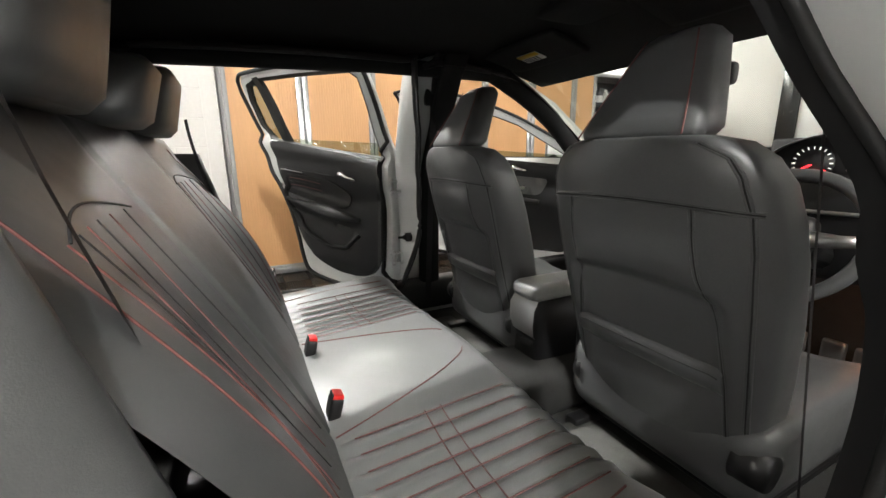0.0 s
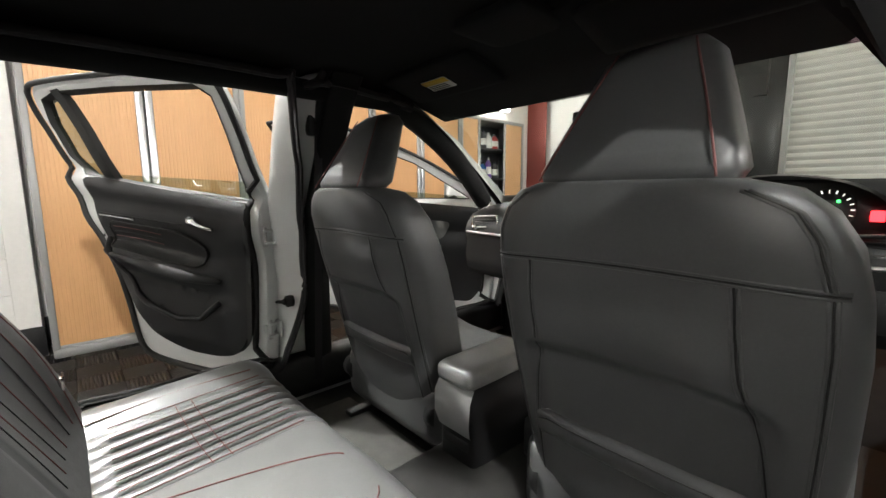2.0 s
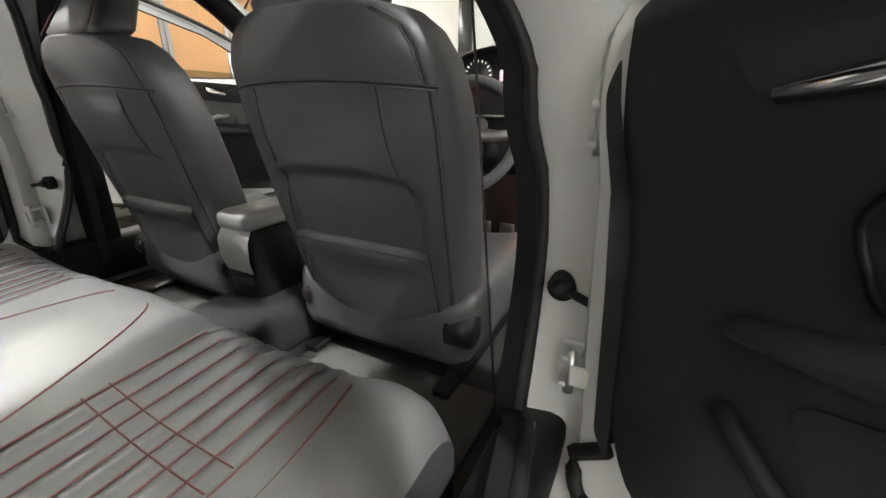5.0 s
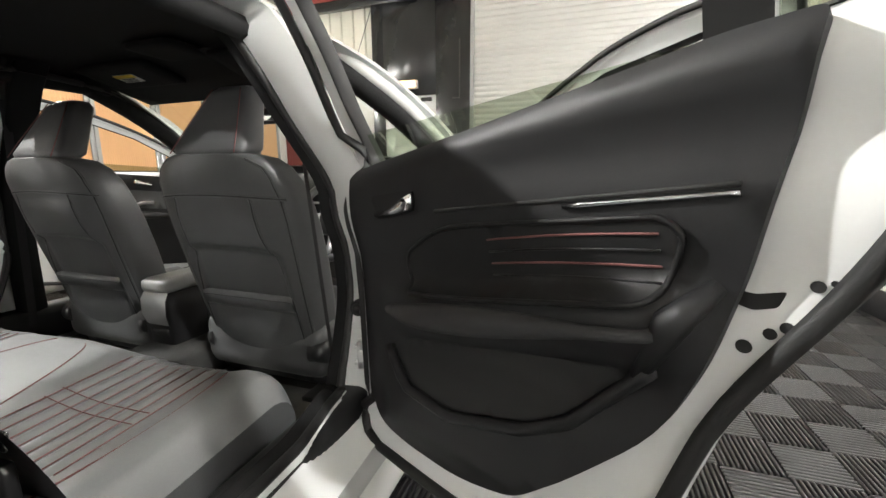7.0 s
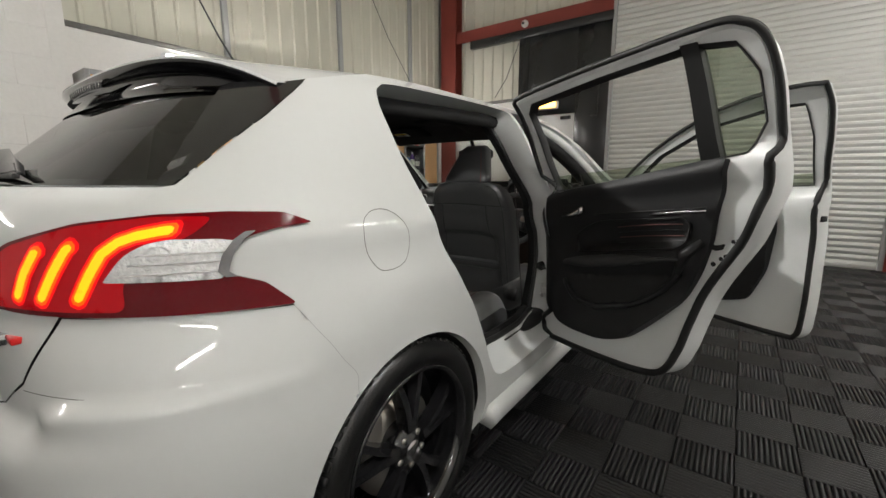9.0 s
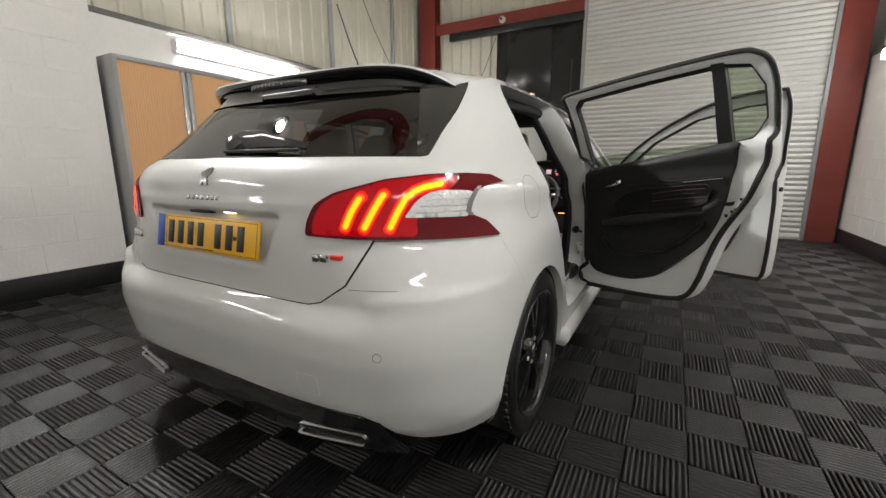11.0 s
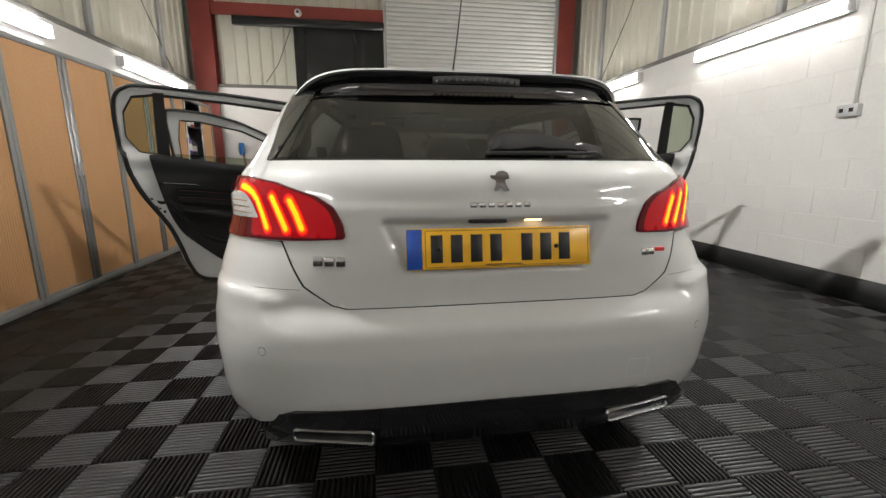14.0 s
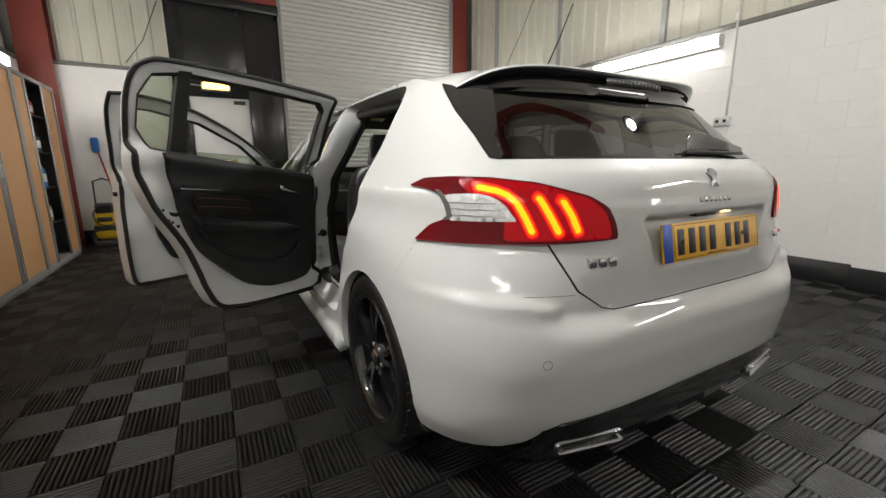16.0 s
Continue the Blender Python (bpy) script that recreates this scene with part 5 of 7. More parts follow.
# the leaf laps a little lower over the sill than its aperture
REAR_LEAF = [(y, z - 0.028 * max(0.0, min(1.0, (0.62 - z) / 0.2))) for y, z in REAR_DOOR]
FRONT_LEAF = [(y - (0.03 * max(0.0, min(1.0, (z - 1.05) / 0.25)) if y < 1.85 else 0.0), z - 0.035 * max(0.0, min(1.0, (0.6 - z) / 0.2)) + 0.02 * max(0.0, min(1.0, (z - 1.2) / 0.12)) * max(0.0, min(1.0, (2.3 - y) / 0.3))) for y, z in FRONT_DOOR]
for side in (1, -1):
    r = door("rear_door", REAR_LEAF, REAR_WIN, REAR_TRIM, HINGE_R, 62 if side > 0 else 61, side, rear_details, 0.11 if side > 0 else 0.08)
    r["label"] = "white rear door standing wide open, dark trim inside"
    f_ = door("front_door", FRONT_LEAF, FRONT_WIN, FRONT_TRIM, HINGE_F, 59, side, front_details, 0.025)
    f_["label"] = "white front door standing wide open"

# door apertures: painted returns, seals and the pillar between
for side in (1, -1):
    for o in (REAR_DOOR, FRONT_DOOR):
        O = dense(o, 0.025)
        front = 1.785 if o is REAR_DOOR else 2.98
        near = lambda y: max(0.0, min(1.0, (y - front + 0.12) / 0.08))

        def inset(y, z):
            """How far the inner edge lies inside the outer one; behind the centre pillar it runs forward."""
            if z > 1.3:
                return 0.03
            k = 0.045
            if o is REAR_DOOR:
                k -= 0.10 * near(y) * min(1.0, (1.3 - z) / 0.15)
            elif y < 1.95:
                k = 0.10
            foot = max(0.0, min(1.0, (0.52 - z) / 0.12))
            return k * (1 - foot) + 0.10 * foot

        depth = lambda y, z: 0.075 + (0.065 * near(y) if z < 1.3 else 0.06)
        ease_ = lambda v: np.convolve(np.pad(np.array(v), 8, mode="wrap"), np.ones(17) / 17, "valid")
        KI = ease_([inset(*p) for p in O])
        I = [tuple(Vector(p).lerp(Vector(q), float(k) / 0.1)) for p, q, k in zip(O, shrink(O, 0.1), KI)]
        I2 = [tuple(Vector(p).lerp(Vector(q), (float(k) + 0.01) / 0.1)) for p, q, k in zip(O, shrink(O, 0.1), KI)]
        DP = [float(k) for k in ease_([depth(*p) for p in O])]
        a = [(side * side_x(y, z), y, z) for y, z in O]
        b = [(side * (side_x(y, z) - 0.055), y, z) for y, z in shrink(O, 0.008)]
        c = [(side * (side_x(y, z) - k), y, z) for (y, z), k in zip(I, DP)]
        e = [(side * (side_x(y, z) - k - 0.03), y, z) for (y, z), k in zip(I2, DP)]
        part("door_jamb", loft([a, b, c], caps=False), JAMB, car, "white painted door aperture")
        part("aperture_trim", loft([c, e, [(p[0] - side * 0.012, p[1], p[2]) for p in e]], caps=False), HEADLINER, car)
        part("aperture_seal", tube([(side * (side_x(y, z) - k - 0.004), y, z) for (y, z), k in zip(I, DP)], 0.012, 6, closed=True), RUBBER, car, "black rubber aperture seal")
    # check strap of the rear door
    part("check_boot", join(cyl((side * 0.803, 1.812, 0.645), (side * 0.803, 1.790, 0.645), 0.021, 14), cyl((side * 0.803, 1.792, 0.645), (side * 0.809, 1.778, 0.643), 0.015, 12, 0.009)), RUBBER, car, "black check strap boot")
    part("check_strap", tube([(side * 0.806, 1.79, 0.644), (side * 0.845, 1.775, 0.638), (side * 0.885, 1.765, 0.63)], 0.0065, 6), PLASTIC, car)
    # black weatherstrip in the hinge gap, and the two hinges across it
    part("hinge_seal", tube([(side * (side_x(1.79, z) - 0.030), 1.788, z) for z in np.linspace(0.44, 1.02, 16)], 0.011, 6), RUBBER, car, "black weatherstrip in the hinge gap")
    for z in (0.545, 0.875):
        hg = new("pillar_hinge")
        hg.parent = car
        hg["label"] = "white painted door hinge"
        part("pillar_leaf", join(box((side * 0.838 - 0.024, 1.768, z - 0.030), (side * 0.838 + 0.024, 1.777, z + 0.030), 0.004), box((side * 0.828 - 0.006, 1.735, z - 0.026), (side * 0.828 + 0.006, 1.772, z - 0.017), 0.003), box((side * 0.828 - 0.006, 1.735, z + 0.017), (side * 0.828 + 0.006, 1.772, z + 0.026), 0.003)), JAMB, hg)
        part("hinge_pin", cyl((side * 0.836, 1.742, z - 0.034), (side * 0.836, 1.742, z + 0.034), 0.0075, 12), ALU, hg)
        part("door_leaf", box((side * 0.862 - 0.026, 1.728, z - 0.015), (side * 0.862 + 0.02, 1.738, z + 0.015), 0.004), JAMB, hg)
        for dz in (-0.018, 0.018):
            part("hinge_bolt", cyl((side * 0.852, 1.768, z + dz), (side * 0.852, 1.762, z + dz), 0.007, 6), ALU, hg)


# ---- wheels ----
def lathe(profile, n=56):
    """Turn (radius, x) pairs about the x axis."""
    bm = bmesh.new()
    rings = [[bm.verts.new((x, r * math.cos(2 * math.pi * k / n), r * math.sin(2 * math.pi * k / n))) for k in range(n)] for r, x in profile]
    for a, b in zip(rings, rings[1:]):
        for k in range(n):
            bm.faces.new((a[k], a[(k + 1) % n], b[(k + 1) % n], b[k]))
    bmesh.ops.recalc_face_normals(bm, faces=bm.faces)
    return bm


DISC = mat("brake_disc_steel", (0.45, 0.42, 0.38), 0.35, 0.9, grain=0.1, gscale=60)
RIMBLACK = mat("gloss_black_rim", (0.010, 0.010, 0.011), 0.12, 0.0, coat=0.7, vary=0.1, gscale=30)


def wheel(x, y, side):
    w_ = new("wheel")
    w_.parent = car
    w_.location = (x, y, 0.316)
    w_["label"] = "gloss black alloy wheel with a low tyre"
    s = side
    tyre = [(0.232, -0.10), (0.25, -0.112), (0.285, -0.114), (0.305, -0.105), (0.314, -0.085), (0.316, -0.05), (0.316, 0.05), (0.314, 0.085), (0.305, 0.105), (0.285, 0.114), (0.25, 0.112), (0.232, 0.10)]
    t = part("tyre", lathe([(r, s * q) for r, q in tyre], 72), TYRE, w_, "low profile black tyre")
    blocks = []
    for k in range(60):
        a = 2 * math.pi * k / 60
        blocks.append(moved(box((s * 0.084 - 0.016, -0.011, 0.3035), (s * 0.084 + 0.016, 0.011, 0.3165), 0.003, 1), Matrix.Rotation(a, 4, "X")))
    part("tread", join(*blocks), TYRE, w_)
    rim = [(0.236, 0.098), (0.243, 0.108), (0.240, 0.113), (0.230, 0.110), (0.222, 0.09), (0.214, 0.0), (0.225, -0.09), (0.24, -0.105)]
    part("rim", lathe([(r, s * q) for r, q in rim], 64), RIMBLACK, w_)
    sp = []
    for k in range(5):
        a = 2 * math.pi * k / 5 + 0.3
        for off in (-0.17, 0.17):
            pts = []
            for u in np.linspace(0, 1, 5):
                r = 0.055 + 0.172 * u
                ang = a + off * (0.55 + 0.75 * u)
                pts.append(Vector((s * (0.085 + 0.012 * u - 0.02 * u * u), r * math.cos(ang), r * math.sin(ang))))
            loops = []
            for u, p in zip(np.linspace(0, 1, 5), pts):
                rad = Vector((0, p.y, p.z)).normalized()
                tan = Vector((0, -rad.z, rad.y))
                wd = 0.015 - 0.002 * u
                loops.append([p + tan * wd - Vector((s * 0.03, 0, 0)), p + tan * wd * 0.7 + Vector((s * 0.006, 0, 0)), p - tan * wd * 0.7 + Vector((s * 0.006, 0, 0)), p - tan * wd - Vector((s * 0.03, 0, 0))])
            sp.append(loft(loops))
    part("spokes", sharp_bm(join(*sp)), RIMBLACK, w_, "split black spokes", smooth=False)
    part("hub", lathe([(0.0, s * 0.094), (0.028, s * 0.094), (0.033, s * 0.09), (0.062, s * 0.083), (0.068, s * 0.06), (0.068, s * 0.03)], 32), RIMBLACK, w_)
    part("centre_cap", lathe([(0.0, s * 0.0965), (0.027, s * 0.0955), (0.030, s * 0.09)], 24), CHROME, w_, "chrome centre cap")
    for k in range(5):
        a = 2 * math.pi * k / 5 + 0.95
        part("wheel_bolt", cyl((s * 0.07, 0.048 * math.cos(a), 0.048 * math.sin(a)), (s * 0.089, 0.048 * math.cos(a), 0.048 * math.sin(a)), 0.009, 6), DISC, w_)
    part("brake_disc", lathe([(0.06, s * 0.03), (0.145, s * 0.03), (0.145, s * 0.008), (0.06, s * 0.008)], 40), DISC, w_)
    part("caliper", soft((s * 0.03 - 0.03, -0.14, 0.05), (s * 0.03 + 0.03, -0.075, 0.14), 0.015, 2), DISC, w_)


def sharp_bm(bm):
    return bm


for side in (1, -1):
    wheel(side * 0.782, ARCH_Y, side)
    wheel(side * 0.782, FRONT_Y, side)


# ---- cabin ----
def oval(cx, cy, hx, hy, z, n=28, e=3.2, flat=0.0):
    """A rounded-box loop at height z; flat squares off the tail side."""
    out = []
    for k in range(n):
        a = 2 * math.pi * k / n
        c, s = math.cos(a), math.sin(a)
        x = cx + hx * math.copysign(abs(c) ** (2 / e), c)
        y = cy + hy * math.copysign(abs(s) ** (2 / e), s)
        out.append((x, y, z))
    return out


def seat_back_y(z):
    """Tail-side face of a front seat's back."""
    y = 1.768 + (0.95 - z) * 0.255
    if z > 0.95:
        y += 2.2 * (z - 0.95) ** 2
    return y


def front_seat(cx, side):
    st = new("front_seat")
    st.parent = car
    st["label"] = "front seat covered in black leather"
    ZS = (0.36, 0.40, 0.48, 0.60, 0.72, 0.83, 0.90, 0.96, 1.0, 1.025, 1.036)
    HX = (0.17, 0.205, 0.22, 0.234, 0.243, 0.245, 0.24, 0.228, 0.205, 0.175, 0.13)
    HY = (0.045, 0.06, 0.072, 0.075, 0.075, 0.073, 0.07, 0.066, 0.058, 0.045, 0.025)

    def ease(a, b, v):
        k = max(0.0, min(1.0, (v - a) / (b - a)))
        return k * k * (3 - 2 * k)

    def dish(dx, z):
        """The map pocket lies back under a swelling upper pad."""
        side = ease(0.185, 0.150, abs(dx))
        edge = 0.775 - 0.012 * (abs(dx) / 0.15) ** 4
        return 0.020 * side * ease(edge + 0.012, edge - 0.016, z) * (1 - 0.75 * ease(0.60, 0.47, z)) - 0.007 * ease(0.77, 0.83, z) * ease(0.91, 0.86, z) * ease(0.19, 0.12, abs(dx))

    loops = []
    for z in np.concatenate([np.linspace(0.36, 0.72, 19)[:-1], np.linspace(0.72, 0.84, 21)[:-1], np.linspace(0.84, 1.0, 13), (1.013, 1.025, 1.031, 1.036)]):
        hx, hy = float(np.interp(z, ZS, HX)), float(np.interp(z, ZS, HY))
        cy = seat_back_y(z) + hy
        loop = oval(cx, cy, hx, hy, z, 96, 3.4)
        # slight hollow in the middle of the back, bolsters forward at the edges
        loop = [(x, y + 0.035 * (abs(x - cx) / hx) ** 3 * (1 if y > cy else 0.45) + (dish(x - cx, z) - 0.006 * (1 - ((x - cx) / hx) ** 2)) * (y < cy), z_) for x, y, z_ in loop]
        loops.append(loop)
    part("backrest", loft(loops), LEATHER, st, "black leather seat back")

    def back(x, z, out=0.0):
        """A point on the tail-side face."""
        hx, hy = float(np.interp(z, ZS, HX)), float(np.interp(z, ZS, HY))
        r = min(1.0, abs(x - cx) / hx)
        cy = seat_back_y(z) + hy
        y = cy - hy * max(0.0, 1 - r ** 3.4) ** (1 / 3.4)
        y += 0.035 * 0.45 * r ** 3 - 0.006 * (1 - r * r) + dish(x - cx, z)
        return (x, y - out, z)

    def seam(name, pts, label=""):
        """A sewn joint: a dark groove between two low welts of leather."""
        part(name, tube([back(cx + dx, z, -0.0004) for dx, z in pts], 0.0017, 5), GAP, st, label)
        for o in (-0.0035, 0.0035):
            flat = abs(pts[0][1] - pts[-1][1]) < 0.06
            part("welt", tube([back(cx + dx + (0 if flat else o), z + (o if flat else 0), -0.0016) for dx, z in pts], 0.0028, 6), LEATHER, st)

    # seams: yoke, two uprights and the side piping
    seam("yoke_seam", [(dx, 0.915 + 0.012 * (1 - (dx / 0.225) ** 2)) for dx in np.linspace(-0.222, 0.222, 30)])
    for sg in (-1, 1):
        seam("upright_seam", [(sg * float(np.interp(z, (0.42, 0.60, 0.70, 0.80, 0.92), (0.176, 0.174, 0.163, 0.140, 0.133))), z) for z in np.linspace(0.918, 0.42, 34)])
        seam("side_piping", [(sg * float(np.interp(z, (0.44, 0.6, 0.75, 0.85, 0.915), (0.198, 0.206, 0.212, 0.214, 0.2105))), z) for z in np.linspace(0.44, 0.912, 30)])
        seam("shoulder_seam", [(sg * float(np.interp(z, (0.92, 0.97, 1.0, 1.022), (0.208, 0.196, 0.178, 0.135))), z) for z in np.linspace(0.92, 1.022, 14)])
    # padded upper edge of the map pocket, with its stitched ends
    band = [[back(cx + dx, 0.598 + dz - 0.006 * (dx / 0.17) ** 2, o - 0.006 * (abs(dx) / 0.172) ** 12) for dx in np.linspace(-0.172, 0.172, 26)] for dz, o in ((0.030, 0.000), (0.026, 0.007), (0.014, 0.013), (0.0, 0.0145), (-0.014, 0.012), (-0.022, 0.008), (-0.025, 0.001))]
    part("pocket_band", loft(band, closed=False), LEATHER, st, "padded leather edge of the map pocket")
    part("band_seam", tube([back(cx + dx, 0.612 - 0.006 * (dx / 0.17) ** 2, 0.0128) for dx in np.linspace(-0.166, 0.166, 20)], 0.0012, 5), GAP, st)
    # headrest: a tapered wedge leaning forward
    hl = []
    for u in np.linspace(0, 1, 11):
        z = 1.030 + 0.199 * u
        hx = 0.134 - 0.066 * u ** 1.1
        hy = 0.052 - 0.012 * u
        if u < 0.06 or u > 0.95:
            hx, hy = hx - 0.014, hy - 0.014
        hl.append(oval(cx, 1.752 + 0.52 * (z - 1.03) + 0.06, hx, hy, z, 32, 4.5))
    part("headrest", loft(hl), LEATHER, st, "tapered black leather headrest")
    for sg in (-1, 1):
        seam = [(cx + sg * (0.113 - 0.066 * u ** 1.1), 1.752 + 0.52 * 0.199 * u + 0.06 - (0.0525 - 0.012 * u), 1.030 + 0.199 * u) for u in np.linspace(0.04, 0.95, 14)]
        part("headrest_piping", tube(seam, 0.0016, 5), STITCH, st, "red stitched headrest seam")
        part("headrest_post", cyl((cx + sg * 0.05, 1.845, 1.0), (cx + sg * 0.05, 1.855, 1.08), 0.007, 8), CHROME, st)
    # cushion and base
    part("cushion", soft((cx - 0.245, 1.90, 0.33), (cx + 0.245, 2.42, 0.50), 0.06, 5, lambda c: Vector((c.x, c.y, c.z + 0.04 * (abs(c.x - cx) / 0.245) ** 3 * (c.z > 0.42) + 0.02 * (c.y - 1.9)))), LEATHER, st)
    part("seat_base", soft((cx - 0.22, 1.95, 0.30), (cx + 0.22, 2.36, 0.37), 0.02, 2), PLASTIC, st)
    for sg in (-1, 1):
        part("seat_rail", box((cx + sg * 0.19 - 0.02, 1.88, 0.275), (cx + sg * 0.19 + 0.02, 2.4, 0.30), 0.004), PLASTIC, st)
        part("recliner_cover", cyl((cx + sg * 0.19, 1.935, 0.435), (cx + sg * (0.246 if sg == side else 0.215), 1.935, 0.435), 0.042, 20, 0.036), PLASTIC, st)
    part("buckle", soft((cx - side * 0.25 - 0.014, 1.95, 0.44), (cx - side * 0.25 + 0.014, 2.0, 0.53), 0.008, 2), PLASTIC, st)
    return st


front_seat(0.366, 1)
front_seat(-0.366, -1)

# cabin floor and mats
part("firewall", box((-0.74, 2.93, 0.26), (0.74, 2.96, 0.94), 0.004), CARPET, car, "carpeted bulkhead")
part("cabin_floor", box((-0.80, 1.12, 0.24), (0.80, 2.98, 0.27), 0.004), CARPET, car, "dark carpeted cabin floor")
part("tunnel", soft((-0.13, 1.40, 0.26), (0.13, 2.9, 0.40), 0.05, 4), CARPET, car)
for sg in (-1, 1):
    part("floor_mat", soft((sg * 0.42 - 0.25, 1.58, 0.272), (sg * 0.42 + 0.25, 1.95, 0.285), 0.005, 3), MATGREY, car, "grey carpet floor mat")
    part("sill_trim", soft((sg * 0.79 - 0.05, 1.15, 0.30), (sg * 0.79 + 0.05, 2.92, 0.445), 0.03, 3), PLASTIC, car, "black plastic sill trim")
    # pillar between the doors
    loops = []
    for z in np.linspace(0.34, 1.36, 14):
        xo = side_x(1.8, z) - 0.125
        w1 = float(np.interp(z, (0.34, 0.7, 1.36), (0.046, 0.044, 0.044)))
        loops.append([(sg * (xo - a), 1.887 + b * w1, z) for a, b in ((0.0, -1), (0.02, -1.05), (0.032, -0.85), (0.036, 0), (0.032, 0.85), (0.02, 1.05), (0.0, 1))])
    part("b_pillar_trim", loft(loops), HEADLINER, car, "black centre pillar trim")
    part("belt_strap", loft([[(sg * (0.606 + 0.086 * v - 0.003 * w), 1.845 + 0.012 * w, 1.24 - 0.86 * v) for w in (-1, 1)] for v in np.linspace(0, 1, 14)], closed=False), BELT, car, "black front seat belt webbing")
    part("belt_guide", soft((sg * 0.635 - 0.018, 1.82, 1.20), (sg * 0.635 + 0.018, 1.88, 1.28), 0.01, 2), PLASTIC, car)
    # rear pillar lining
    pts = [(0.36, 0.98), (0.80, 0.98), (0.90, 0.86), (1.02, 0.70), (1.10, 0.5), (1.16, 0.42), (1.16, 0.30), (0.36, 0.30)]
    sheet("side_lining", dense(pts, 0.05), 0.08, lambda y, z, k: (sg * (side_x(max(y, 0.75), z) - 0.13), y, z), PLASTIC, car)
    pts = [(0.72, 0.97), (0.87, 0.97), (0.865, 1.1), (0.86, 1.25), (0.92, 1.31), (0.74, 1.30)]
    sheet("c_pillar_trim", dense(pts, 0.05), 0.07, lambda y, z, k: (sg * (side_x(max(y, 0.8), z) - 0.105), y, z), HEADLINER, car, (), "black rear pillar trim")

# centre console with rear face
con = new("centre_console")
con.parent = car
con.location = (-0.03, 0, 0)
con["label"] = "grey centre console with padded lid"
part("console_body", loft([[(hx * c, y, z0 + (z1 - z0) * v) for c, v in ((-1, 0), (-1, 0.8), (-0.85, 1), (0.85, 1), (1, 0.8), (1, 0))] for y, hx, z0, z1 in ((1.872, 0.046, 0.30, 0.56), (1.88, 0.056, 0.28, 0.575), (1.91, 0.060, 0.28, 0.58), (2.3, 0.08, 0.28, 0.58), (2.6, 0.10, 0.28, 0.62))]), TRIM, con)
# end and lid are paler than the body to carry the light on them
part("rear_fascia", loft([[(hx * c, y, z) for c in np.linspace(-1, 1, 7)] for y, hx, z in ((1.874, 0.056, 0.588), (1.858, 0.058, 0.56), (1.856, 0.056, 0.51), (1.866, 0.05, 0.475), (1.88, 0.046, 0.46))], closed=False), CONSOLEINLIGHT, con, "smooth grey console end")
part("fascia_vent", box((-0.042, 1.868, 0.432), (0.042, 1.886, 0.458), 0.006), GAP, con)
part("lid", soft((-0.060, 1.858, 0.582), (0.060, 2.12, 0.634), 0.022, 4), CONSOLEINLIGHT, con, "padded leather armrest lid")
part("gear_gaiter", cyl((0.0, 2.45, 0.58), (0.0, 2.46, 0.70), 0.06, 14, 0.018), LEATHER, con)
part("gear_knob", soft((-0.025, 2.43, 0.69), (0.025, 2.49, 0.75), 0.022, 3), ALU, con)

# rear bench
bench = new("rear_seat")
bench.parent = car
bench["label"] = "dark leather rear bench with ribbed outer places"


def cush_z(x, y):
    """Top of the rear cushion."""
    r = (y - 1.21) / 0.45
    z = 0.492 + 0.030 * r
    a = abs(x)
    z += -0.012 * math.exp(-((a - 0.36) / 0.13) ** 2) + 0.018 * math.exp(-((a - 0.62) / 0.06) ** 2) + 0.008 * math.exp(-(x / 0.12) ** 2)
    return z


rows = []
XS = np.linspace(-0.70, 0.70, 421)
for y, drop in [(1.17, -0.02)] + [(1.19 + 0.41 * k / 22, 0.0) for k in range(23)] + [(1.625, 0.006), (1.645, 0.018), (1.660, 0.036), (1.668, 0.060), (1.668, 0.10), (1.655, 0.16), (1.63, 0.22)]:
    row = []
    for x in XS:
        z = cush_z(x, min(y, 1.6)) - drop
        a = abs(x)
        # channels of the outer places
        if 0.235 < a < 0.53 and 1.24 < y:
            ph = (a - 0.235) / 0.295 * 7
            k = abs(math.sin(math.pi * ph)) ** 0.75
            bump_ = 0.009 * k - 0.006
            if drop < 0.05:
                z += bump_ * min(1, (y - 1.24) / 0.03)
            yy = y + (bump_ * 0.9 if drop > 0.005 else 0)
        else:
            yy = y
        edge = max(0.0, (a - 0.655) / 0.045)
        z -= 0.05 * edge ** 2
        yy -= 0.012 * (x / 0.7) ** 2
        row.append((x, yy, z))
    rows.append(row)
# the cushion's grey stands in for light falling on dark leather
part("cushion", loft(rows, closed=False), LEATHERINLIGHT, bench, "grey leather rear cushion with ribbed outer places")
